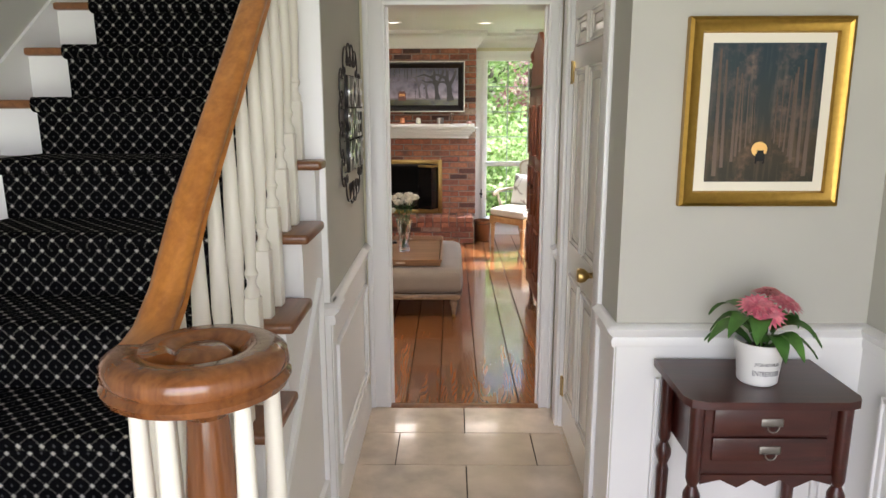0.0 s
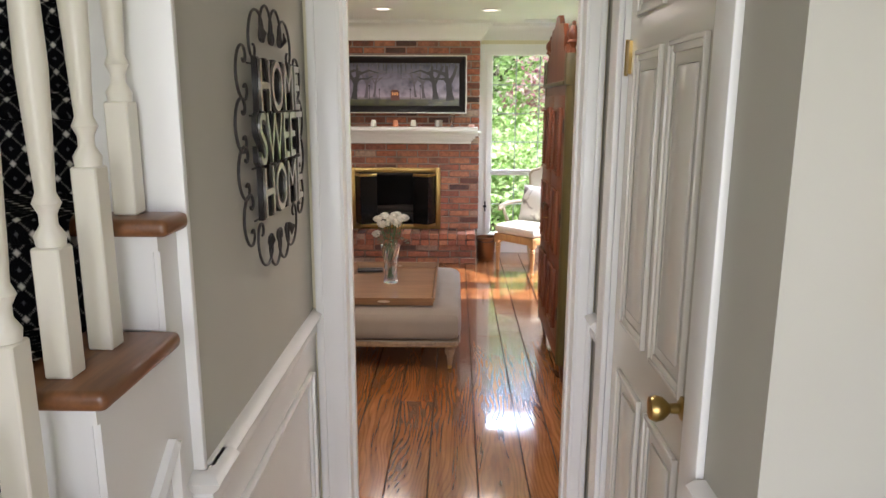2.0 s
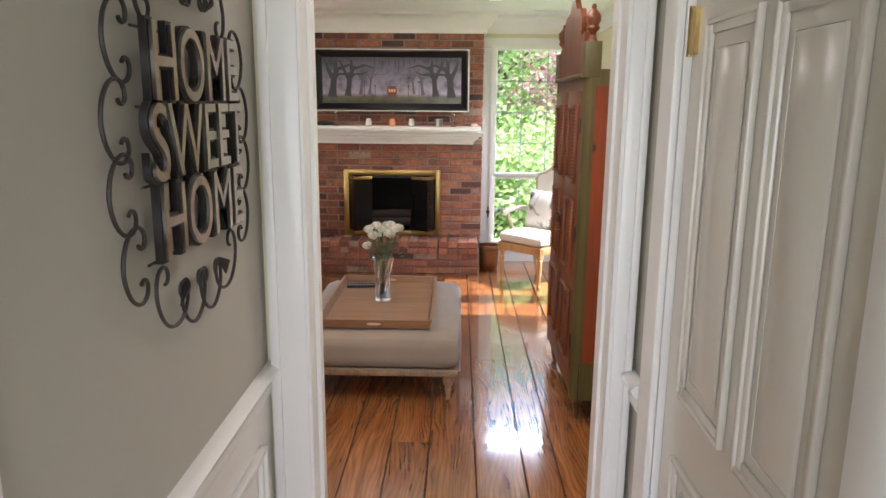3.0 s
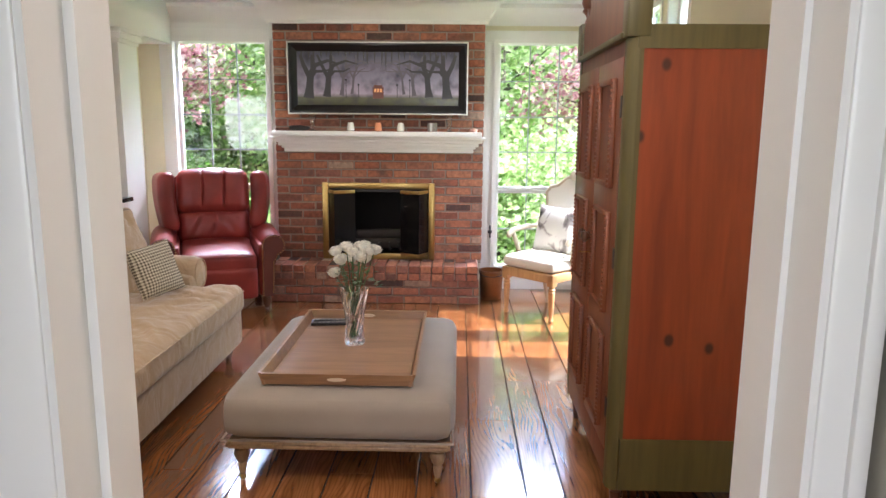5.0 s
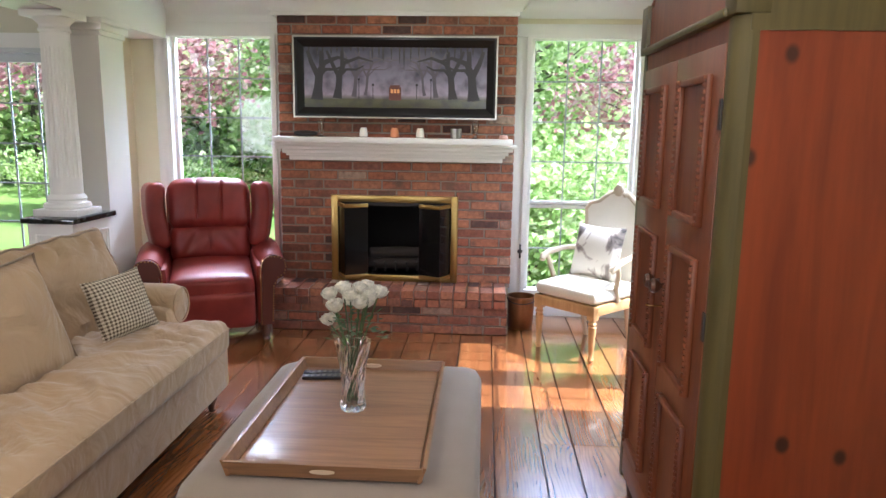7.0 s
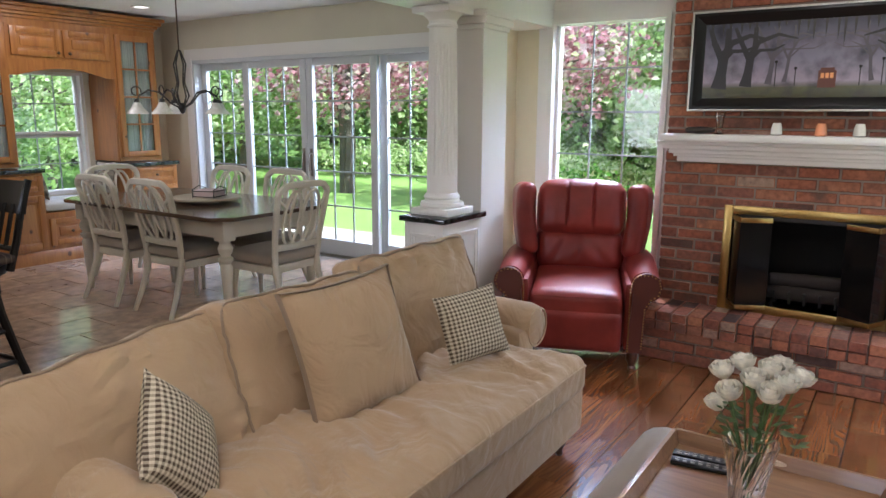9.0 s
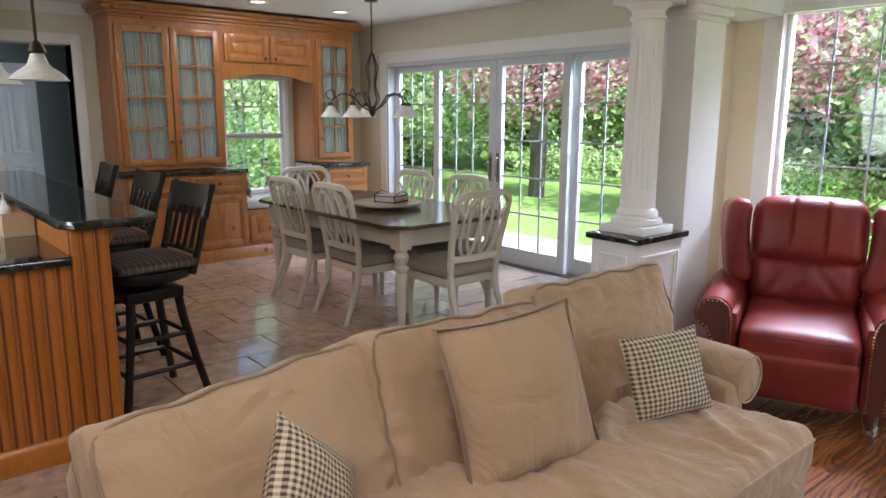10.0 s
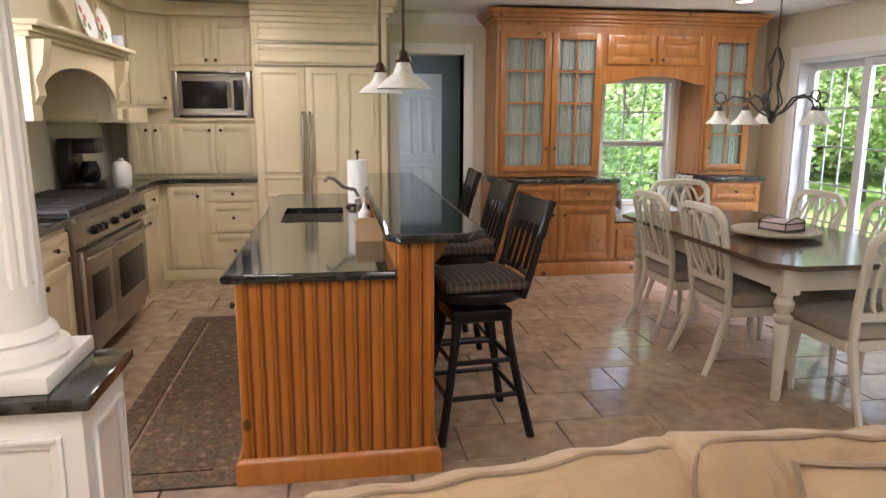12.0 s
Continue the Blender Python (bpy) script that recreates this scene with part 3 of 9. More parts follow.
for k in range(3):
    panel_mould(bm, "x", 1.256, -1, -2.3 - k * 0.95, -1.45 - k * 0.95, 0.40, 0.88)
solid("trim_wainscot_right", bm, WHITE, "white painted wainscot panels", "wainscot", kind="structure")

# hall doorway: jamb lining and casing on both sides
bm = B()
XL, XR = -0.372, 0.400
box(bm, XL - 0.018, XL, -0.02, 0.15, 0.0, 2.215), box(bm, XR, XR + 0.018, -0.02, 0.15, 0.0, 2.215), box(bm, XL, XR, -0.02, 0.15, 2.197, 2.215)
box(bm, XL, XL + 0.012, 0.05, 0.085, 0.0, 2.197), box(bm, XR - 0.008, XR, 0.05, 0.085, 0.0, 2.197)
for d0, d1, zz in ((-0.024, 0.0, G), (0.13, 0.154, 0.0)):
    e0, e1 = (d0 - 0.008, d1) if d0 < 0 else (d0, d1 + 0.008)
    for a, b, c, d in ((-0.475, XL - 0.008, -0.475, -0.45), (XR + 0.008, 0.462, 0.442, 0.462)):
        box(bm, a, b, d0, d1, zz, 2.31, 0.006)
        box(bm, c, d, e0, e1, zz, 2.31, 0.004)
    box(bm, XL - 0.008, XR + 0.008, d0, d1, 2.215, 2.31, 0.006)
solid("trim_doorway", bm, WHITE, "white painted door casing and jamb", "door frame", kind="structure")


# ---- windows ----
# Window bars painted grey so they look backlit against the garden.
MUNTIN = paint("backlit_muntin_paint", (0.36, 0.39, 0.39), 0.4, 0.05)


def muntins(bm, axis, d, a0, a1, z0, z1, cols, rows, w=0.012, t=0.012):
    for i in range(1, cols):
        a = a0 + (a1 - a0) * i / cols
        fbox(bm, axis, d - t / 2, d + t / 2, a - w / 2, a + w / 2, z0, z1)
    for j in range(1, rows):
        q = z0 + (z1 - z0) * j / rows
        fbox(bm, axis, d - t / 2 - 0.001, d + t / 2 + 0.001, a0, a1, q - w / 2, q + w / 2)


def pane(axis, d, a0, a1, z0, z1, parent):
    o = part("pane", fbox(B(), axis, d - 0.002, d + 0.002, a0, a1, z0, z1), GLASS, parent, "clear glass pane")
    o.visible_shadow = False
    return o


def garden_window(name, axis, d, a0, a1, inward, sashes, label, cas=0.1, out=(0, 0)):
    """A fixed light over a lower vent in a cased opening; sashes are (z0, z1, columns, rows)."""
    w = thing(name, 0, 0, 0, 0, label, "window", kind="structure")
    zb, zt = min(s[0] for s in sashes), max(s[1] for s in sashes)
    bm = B()
    frame_ring(bm, axis, a0 - 0.035, a1 + 0.035, zb - 0.04, zt + 0.04, 0.035, *sorted((d - inward * 0.05, d + inward * 0.09)))
    part("window_frame", bm, WHITE, w)
    bm = B()
    f0, f1 = sorted((d + inward * 0.035, d + inward * 0.065))
    fbox(bm, axis, f0, f1, a0 - 0.035 - cas, a0 - 0.02, zb - 0.04, zt + 0.02, 0.006)
    fbox(bm, axis, f0, f1, a1 + 0.02, a1 + 0.035 + cas, zb - 0.04, zt + 0.02, 0.006)
    g0, g1 = sorted((d + inward * 0.03, d + inward * 0.075))
    fbox(bm, axis, g0, g1, a0 - 0.035 - cas, a1 + 0.035 + cas, zt + 0.02, zt + 0.02 + cas, 0.006)
    part("casing", bm, WHITE, w)
    s0, s1 = sorted((d + inward * 0.02, d + inward * 0.10))
    part("window_sill", fbox(B(), axis, s0, s1, a0 - 0.05, a1 + 0.05, zb - 0.075, zb - 0.045, 0.008), WHITE, w)
    for z0, z1, c, r in sashes:
        bm = frame_ring(B(), axis, a0, a1, z0 - 0.028, z1 + 0.028, 0.03, d - 0.022, d + 0.022, 0.003)
        sash = part("sash", bm, WHITE, w)
        bm = B()
        muntins(bm, axis, d, a0 + 0.03, a1 - 0.03, z0, z1, c, r)
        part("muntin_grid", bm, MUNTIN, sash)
        pane(axis, d, a0 + 0.03, a1 - 0.03, z0, z1, w)
    for (z0, z1, *_), (y0, y1, *_) in zip(sashes, sashes[1:]):
        part("mullion", fbox(B(), axis, *sorted((d - 0.03, d + inward * 0.05)), a0, a1, min(z1, y1) + 0.03, max(z0, y0) - 0.03), WHITE, w)
    return w


SASH = [(0.985, 2.285, 3, 4), (0.235, 0.925, 3, 2)]
w1 = garden_window("window_1", "y", 5.955, -2.61, -1.745, -1, SASH, "white framed garden window with muntin bars")
w2 = garden_window("window_2", "y", 5.955, 0.385, 1.25, -1, SASH, "white framed garden window beside the fireplace")
part("crank_handle", box(box(B(), 0.335, 0.355, 5.87, 5.90, 0.50, 0.62, 0.004), 0.32, 0.36, 5.85, 5.87, 0.55, 0.575, 0.004), IRON, w2, "dark casement latch")
SIDE = [(0.27, 2.40, 2, 5)]
garden_window("window_3", "x", 1.53, 3.83, 4.24, -1, SIDE, "tall white framed side window", 0.05)
garden_window("window_4", "x", 1.53, 4.45, 5.09, -1, [(0.27, 2.40, 3, 5)], "tall white framed side window", 0.05)
garden_window("window_5", "x", -7.75, 4.215, 4.915, 1, [(1.41, 1.985, 3, 2), (0.80, 1.35, 3, 2)], "white double hung window in the hutch nook", 0.03)

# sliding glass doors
# White frames darkened in the paint, as if shaded against the daylight.
SLIDER = paint("backlit_slider_paint", (0.58, 0.61, 0.63), 0.35, 0.04, 60, 0.06)
sl = thing("door_1", 0, 0, 0, 0, "white framed sliding glass doors with muntin bars", "sliding door", kind="structure")
bm = B()
frame_ring(bm, "y", -7.1, -3.46, G - 0.06, 2.2, 0.05, 5.90, 6.08)
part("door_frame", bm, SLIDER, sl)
bm = B()
box(bm, -7.2, -7.08, 5.89, 5.92, G, 2.31, 0.006), box(bm, -3.48, -3.36, 5.89, 5.92, G, 2.31, 0.006), box(bm, -7.08, -3.48, 5.89, 5.92, 2.19, 2.31, 0.006)
part("casing", bm, WHITE, sl)
part("track", bx(-7.05, -3.51, 5.92, 6.06, G - 0.01, G + 0.012), PEWTER, sl, "dark metal door track")
for k, (a0, a1, d) in enumerate(((-7.05, -6.27, 6.02), (-6.28, -5.35, 5.965), (-5.345, -4.43, 5.965), (-4.44, -3.51, 6.02))):
    bm = B()
    fr = 0.085
    box(bm, a0, a0 + fr, d - 0.022, d + 0.022, G + 0.012, 2.15, 0.004), box(bm, a1 - fr, a1, d - 0.022, d + 0.022, G + 0.012, 2.15, 0.004)
    box(bm, a0 + fr, a1 - fr, d - 0.022, d + 0.022, G + 0.012, 0.35, 0.004), box(bm, a0 + fr, a1 - fr, d - 0.022, d + 0.022, 2.08, 2.15, 0.004)
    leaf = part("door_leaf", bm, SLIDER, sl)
    bm = B()
    muntins(bm, "y", d, a0 + fr, a1 - fr, 0.35, 2.08, 3, 5, 0.015)
    part("muntin_grid", bm, MUNTIN, leaf, "muntin grid with backlit grey in its paint")
    pane("y", d, a0 + fr, a1 - fr, 0.35, 2.08, leaf)
for x in (-5.40, -5.30):
    bm = tube(B(), [(x, 5.945, 1.02), (x, 5.915, 1.04), (x, 5.91, 1.12), (x, 5.915, 1.20), (x, 5.945, 1.22)], 0.009)
    box(bm, x - 0.018, x + 0.018, 5.938, 5.943, 0.98, 1.26, 0.002)
    part("door_handle", bm, PEWTER, sl, "grey metal pull handle")


# ---- columns on pedestals ----
def pedestal(name, x0, x1, y0, y1, label):
    p = thing(name, 0, 0, 0, 0, label, "pedestal")
    part("body", bx(x0, x1, y0, y1, 0.0, 0.93), WHITE, p)
    for axis, face, out, a0, a1 in (("y", y0, -1, x0, x1), ("x", x1, 1, y0, y1), ("y", y1, 1, x0, x1)):
        part("panel_moulding", panel_mould(B(), axis, face, out, a0 + 0.05, a1 - 0.05, 0.22, 0.86, 0.03, 0.01), WHITE, p)
    bm = sweep(B(), BASE, [(x1, y1, 0), (x1, y0, 0), (x0, y0, 0)])
    part("base_moulding", bm, WHITE, p)
    part("granite_cap", bx(x0 - 0.03, x1 + 0.03, y0 - 0.03, y1 + 0.03, 0.932, 0.968, 0.008), GRANITE, p, "polished black granite cap")
    return p


def column(x, y, z0, z1, label, k=1.0):
    c = thing("column", x, y, z0, 0, label, "column", "columns on pedestals")
    c.matrix_basis = pose(x, y, z0) @ Matrix.Diagonal((k, k, 1, 1))
    h = z1 - z0
    part("plinth", bx(-0.175, 0.175, -0.175, 0.175, 0, 0.045, 0.004), WHITE, c)
    part("base", lathe(B(), [(0.165, 0.046), (0.172, 0.06), (0.165, 0.08), (0.14, 0.085), (0.135, 0.10), (0.142, 0.11), (0.135, 0.125), (0.118, 0.14)], seg=40), WHITE, c)
    bm, rings, n = B(), [], 96
    for zz, r, dep in ((0.13, 0.118, 0.0), (0.25, 0.117, 0.0), (0.27, 0.117, 1.0), (h * 0.55, 0.113, 1.0), (h - 0.24, 0.103, 1.0), (h - 0.22, 0.103, 0.0), (h - 0.12, 0.102, 0.0)):
        ring = []
        for i in range(n):
            a = 2 * math.pi * i / n
            g = (r - dep * 0.010 * max(0.0, math.sin(a * 20)) ** 0.7)
            ring.append(bm.verts.new((g * math.cos(a), g * math.sin(a), zz)))
        rings.append(ring)
    for a, b in zip(rings, rings[1:]):
        for i in range(n):
            bm.faces.new((a[i], a[(i + 1) % n], b[(i + 1) % n], b[i]))
    part("shaft", bm, WHITE, c, "fluted shaft", sharp=25)
    part("capital", lathe(B(), [(0.103, h - 0.125), (0.115, h - 0.12), (0.115, h - 0.108), (0.104, h - 0.10), (0.104, h - 0.08), (0.12, h - 0.065), (0.14, h - 0.05), (0.145, h - 0.04)], seg=40), WHITE, c)
    part("abacus", bx(-0.165, 0.165, -0.165, 0.165, h - 0.04, h, 0.004), WHITE, c)
    return c


pedestal("pedestal", -2.90, -2.60, 4.34, 4.799, "white panelled pedestal with black granite cap")
pedestal("pedestal", -2.94, -2.6, 0.13, 0.87, "white panelled half wall with black granite cap")
column(-2.75, 4.55, 0.969, 2.268, "white fluted round column on a pedestal", 0.85)
column(-2.78, 0.62, 0.969, 2.268, "white fluted round column on a pedestal")
for y0, y1 in ((4.8, 5.12),):
    bm = bx(-2.94, -2.60, y0, y1, 0, 2.16)
    for k, (e, z0, z1) in enumerate(((0.02, 2.16, 2.19), (0.045, 2.19, 2.235), (0.06, 2.235, 2.27))):
        box(bm, -2.94 - e, -2.60 + e, y0 - e, y1, z0, z1, 0.004)
    solid("trim_pilaster", bm, WHITE, "white square pilaster against the wall", "pilaster", kind="structure")

solid("wall_stub", bx(-3.12, -2.95, 5.12, 5.92, -0.3, 2.27), YELLOW, "pale yellow wall stub behind the pilaster", "wall", kind="structure")


# ---- brick fireplace ----
FX0, FX1, FY = -1.615, 0.255, 5.62
fp = thing("fireplace", -0.7, 5.62, 0.0, 0, "red brick fireplace with brass framed glass doors", "fireplace")
OX, OY = 0.7, -5.62


def off(bm):
    bmesh.ops.translate(bm, vec=(OX, OY, 0), verts=bm.verts)
    return bm


bm = B()
box(bm, FX0 + 0.006, -1.155, FY + 0.006, 5.92, 0.30, 2.42), box(bm, -0.205, FX1 - 0.006, FY + 0.006, 5.92, 0.30, 2.42), box(bm, -1.155, -0.205, FY + 0.006, 5.92, 1.0, 2.42)
part("mortar", off(bm), MORTAR, fp, "grey mortar bed")
BL, BH, J = 0.225, 0.063, 0.012
rb = random.Random(9)


def brick_mesh(l, d, h):
    bm = bx(-l / 2, l / 2, -d / 2, d / 2, -h / 2, h / 2, 0.004, 1)
    me = mesh_of(bm, "brick")
    me.materials.append(BRICK)
    return me


bricks = {}


def brick_at(parent, x0, x1, y, z, depth=0.05, h=BH, ox=OX, oy=OY):
    key = (round(x1 - x0, 2), depth, h)
    if key not in bricks:
        bricks[key] = brick_mesh(x1 - x0, depth, h)
    part("brick", bricks[key], BRICK, parent, m=pose((x0 + x1) / 2 + ox, y + oy + depth / 2 + rb.uniform(-0.003, 0.002), z, rb.uniform(-0.6, 0.6), rb.uniform(-0.3, 0.3), rb.uniform(-0.5, 0.5)))


row, zz = 0, 0.335 + BH / 2
while zz + BH / 2 < 2.425:
    spans = [(FX0, FX1)] if zz - BH / 2 > 0.985 else [(FX0, -1.14), (-0.222, FX1)]
    for s0, s1 in spans:
        xx = FX0 - (BL + J) + (0.0 if row % 2 else (BL + J) / 2)
        while xx < s1:
            a, b = max(xx, s0), min(xx + BL, s1)
            if b - a > 0.035:
                brick_at(fp, a, b, FY, zz)
            xx += BL + J
    row += 1
    zz += BH + J
# firebox
bm = B()
box(bm, -1.155, -1.13, 5.7, 6.3, 0.30, 1.0), box(bm, -0.23, -0.205, 5.7, 6.3, 0.30, 1.0), box(bm, -1.13, -0.23, 6.25, 6.3, 0.30, 1.0), box(bm, -1.155, -0.205, 5.7, 6.3, 0.28, 0.30), box(bm, -1.155, -0.205, 5.7, 6.3, 1.0, 1.03)
part("firebox", off(bm), BLACK, fp, "sooty black firebox")
bm = frame_ring(B(), "y", -1.20, -0.176, 0.333, 1.036, 0.055, FY - 0.03, FY + 0.0, 0.004)
part("door_surround", off(bm), BRASS, fp, "polished brass surround")
DARKGLASS = paint("smoked_door_glass", (0.006, 0.006, 0.006), 0.08, 0.02, 40, 0.0, 0.25)
for sx, x0 in ((1, -1.142), (-1, -0.234)):
    for k, (ang, w) in enumerate(((62 * sx, 0.17), (-28 * sx, 0.19))):
        px = x0 + (0 if k == 0 else sx * 0.17 * math.cos(radians(62)))
        py = FY - 0.012 - (0 if k == 0 else 0.17 * math.sin(radians(62)))
        bm = B()
        lo, hi = sorted((0, sx * w))
        box(bm, lo, hi, -0.004, 0.004, 0.02, 0.56)
        m = pose(px + OX, py + OY, 0.385, 0, 0, -ang)
        leaf = part("door_leaf", bm, DARKGLASS, fp, "smoked glass folding door leaf", m)
        for z0 in (0.56, -0.01):
            part("rail", bx(lo, hi, -0.008, 0.008, z0, z0 + 0.03, 0.002), BRASS, leaf, "brass rail")
part("damper_rod", off(box(B(), -1.13, -0.23, FY + 0.004, FY + 0.02, 0.95, 0.98)), IRON, fp)
grate = thing("fire_grate", -0.69, 5.86, 0.30, 0, "black iron fire grate with charred logs", "grate")
for k in range(7):
    xx = -0.27 + k * 0.09
    part("bar", tube(B(), [(xx, -0.16, 0.18), (xx, -0.14, 0.10), (xx, 0.12, 0.10), (xx, 0.14, 0.16)], 0.009, 6), IRON, grate)
for xx in (-0.2, 0.2):
    part("leg", tube(B(), [(xx, -0.1, 0.0), (xx, -0.1, 0.10)], 0.010, 6), IRON, grate)
    part("leg", tube(B(), [(xx, 0.1, 0.0), (xx, 0.1, 0.10)], 0.010, 6), IRON, grate)
CHAR = paint("charred_log", (0.05, 0.04, 0.035), 0.9, 0.5, 25, 0.8)
for k, (a, yy, zz) in enumerate(((4, -0.06, 0.15), (-6, 0.06, 0.155), (10, 0.0, 0.23))):
    part("log", lathe(B(), [(0.03, -0.24), (0.045, -0.23), (0.05, 0.0), (0.042, 0.23), (0.03, 0.24)], seg=12, m=pose(0, yy, zz, 0, 90, a)), CHAR, grate, "charred log")
# mantel
mn = thing("mantel_shelf", -0.68, 5.5, 1.31, 0, "white painted moulded mantel shelf on brick", "mantel")
bm = B()
for e, z0, z1 in ((0.055, 0.0, 0.035), (0.075, 0.035, 0.055), (0.10, 0.055, 0.085), (0.135, 0.085, 0.115), (0.165, 0.115, 0.14)):
    box(bm, -0.85 + 0.06 - e, 0.85 - 0.06 + e, 0.115 - e, 0.115, z0, z1, 0.006)
part("bed_moulding", bm, WHITE, mn)
part("shelf", bx(-0.915, 0.915, -0.12, 0.115, 0.14, 0.185, 0.006), WHITE, mn)
# raised hearth
he = thing("hearth", -0.7, 5.45, 0.0, 0, "raised red brick hearth with rowlock edge", "hearth")
bm = bx(-1.60, 0.22, 5.29, 5.62, 0.0, 0.32)
bmesh.ops.translate(bm, vec=(0.7, -5.45, 0), verts=bm.verts)
part("mortar", bm, MORTAR, he, "grey mortar bed")
for r in range(3):
    xx = -1.61 - (0.104 if r % 2 else 0)
    while xx < 0.22:
        a, b = max(xx, -1.61), min(xx + BL, 0.225)
        if b - a > 0.03:
            brick_at(he, a, b, 5.272, 0.034 + r * (BH + J), 0.05, BH, 0.7, -5.45)
        xx += BL + J
me = brick_mesh(0.093, 0.2, 0.062)
me2 = brick_mesh(0.093, 0.17, 0.062)
for i in range(18):
    xx = -1.61 + 0.05 + i * 0.1015
    part("brick", me, BRICK, he, m=pose(xx + 0.7, 5.362 - 5.45, 0.306 + rb.uniform(-0.002, 0.002), rb.uniform(-1, 1), rb.uniform(-1, 1), 0))
    part("brick", me2, BRICK, he, m=pose(xx + 0.7, 5.552 - 5.45, 0.306 + rb.uniform(-0.002, 0.002), rb.uniform(-1, 1), rb.uniform(-1, 1), 0))
me3 = brick_mesh(0.093, 0.045, 0.062)
for i in range(18):
    part("brick", me3, BRICK, he, m=pose(-1.56 + i * 0.1015 + 0.7, 5.284 - 5.45, 0.2395, 0, 0, rb.uniform(-1, 1)))


# ---- hall: stairs, newel, rail ----
R, RUN = 0.197, 0.24


def nose(n):
    return -1.66 + RUN * (n - 5)


def carpet(name):
    """Dark stair carpet with a pale diamond lattice and small stars."""
    def build(nt, b):
        c = nt.nodes.new("ShaderNodeNewGeometry").outputs["Position"]
        sep = nt.nodes.new("ShaderNodeSeparateXYZ")
        nt.links.new(c, sep.inputs[0])

        def math_node(op, a, bb=None, v=None):
            n = nt.nodes.new("ShaderNodeMath")
            n.operation = op
            nt.links.new(a, n.inputs[0])
            if bb is not None:
                nt.links.new(bb, n.inputs[1])
            elif v is not None:
                n.inputs[1].default_value = v
            return n.outputs[0]
        S = 0.0285
        u = math_node("MULTIPLY", sep.outputs["X"], v=1 / S)
        yz = math_node("ADD", sep.outputs["Y"], sep.outputs["Z"])
        v = math_node("MULTIPLY", yz, v=1 / S)
        p, q = math_node("ADD", u, v), math_node("SUBTRACT", u, v)
        p, q = math_node("PINGPONG", math_node("MULTIPLY", p, v=0.5), v=0.5), math_node("PINGPONG", math_node("MULTIPLY", q, v=0.5), v=0.5)
        line = math_node("MINIMUM", p, q)
        far = math_node("MAXIMUM", p, q)
        wob = nd(nt, "ShaderNodeTexNoise", Scale=260.0, Detail=2.0)
        nt.links.new(c, wob.inputs["Vector"])
        line = math_node("ADD", line, math_node("MULTIPLY", math_node("SUBTRACT", wob.outputs[0], v=0.5), v=0.16))
        dash = math_node("GREATER_THAN", math_node("PINGPONG", far, v=0.05), v=0.022)
        l1 = ramp(nt, line, ((0.02, (0.20, 0.19, 0.165)), (0.07, (0.0, 0.0, 0.0))))
        l1 = mix(nt, dash, (0.006, 0.006, 0.006), l1)
        l2 = ramp(nt, far, ((0.08, (0.72, 0.69, 0.60)), (0.16, (0.0, 0.0, 0.0))))
        mid = ramp(nt, line, ((0.40, (0.003, 0.003, 0.004)), (0.45, (0.10, 0.10, 0.10))))
        nt.links.new(mix(nt, 1.0, mix(nt, 1.0, l1, l2, "LIGHTEN"), mid, "ADD"), b.inputs["Base Color"])
        b.inputs["Roughness"].default_value = 1.0
        b.inputs["Specular IOR Level"].default_value = 0.05
        bump(nt, b, wob.outputs[0], 0.6, 0.004)
    return mat(name, build)


CARPET = carpet("patterned_stair_carpet")
st = thing("staircase", -1.1, -1.6, G, 0, "white staircase with oak treads and dark patterned runner", "stairs", kind="structure")
SX, SY = 1.1, 1.6


def sp(name, bm, m, label="", parent=None, sharp=38):
    bmesh.ops.translate(bm, vec=(SX, SY, -G), verts=bm.verts)
    return part(name, bm, m, parent or st, label, sharp=sharp)


for n in range(1, 14):
    z, y0 = G + R * n, nose(n)
    yb = min(y0 + RUN + 0.03, -0.02)
    right = -0.502 if y0 < -1.1 else -0.645
    if y0 > -0.3:
        break
    sp("riser", bx(-1.69, right - 0.012, y0 + 0.028, y0 + 0.045, z - R, z - 0.03), WHITE, "white painted riser")
    bm = bx(-1.69, right + 0.025 if right > -0.6 else right, y0, min(yb, -1.078) if right > -0.6 else yb, z - 0.03, z, 0.011, 3)
    sp("tread", bm, TREADW, "oak tread with rounded nosing")
    if right > -0.6:
        bm = sweep(B(), [(0, 0), (0.008, 0), (0.016, 0.02), (0.016, 0.026), (0, 0.026)], [(right, y0 + 0.02, z - 0.057), (right, min(yb - 0.02, -1.08), z - 0.057)][::-1])
        sp("cove_moulding", bm, WHITE)
# carpet runner: one folded strip
prof = []
for n in range(1, 14):
    z, y0 = G + R * n, nose(n)
    if y0 > -0.3:
        break
    prof += [(y0 + 0.022, z - R + 0.008), (y0 + 0.018, z - 0.045)]
    for k in range(7):
        a = -math.pi / 2 + math.pi * k / 6 * 0.98
        prof.append((y0 - 0.002 - 0.020 * math.cos(a), z - 0.016 + 0.026 * math.sin(a)))
    prof.append((y0 + RUN + 0.015, z + 0.008))
bm = B()
va, vb = [], []
for y, z in prof:
    va.append(bm.verts.new((-1.53, y, z))), vb.append(bm.verts.new((-0.625, y, z)))
for i in range(len(prof) - 1):
    bm.faces.new((va[i], va[i + 1], vb[i + 1], vb[i]))
bmesh.ops.solidify(bm, geom=bm.faces[:], thickness=0.007)
runner = solid("stair_runner", bm, CARPET, "black stair carpet with pale diamond lattice", "carpet", sharp=60)
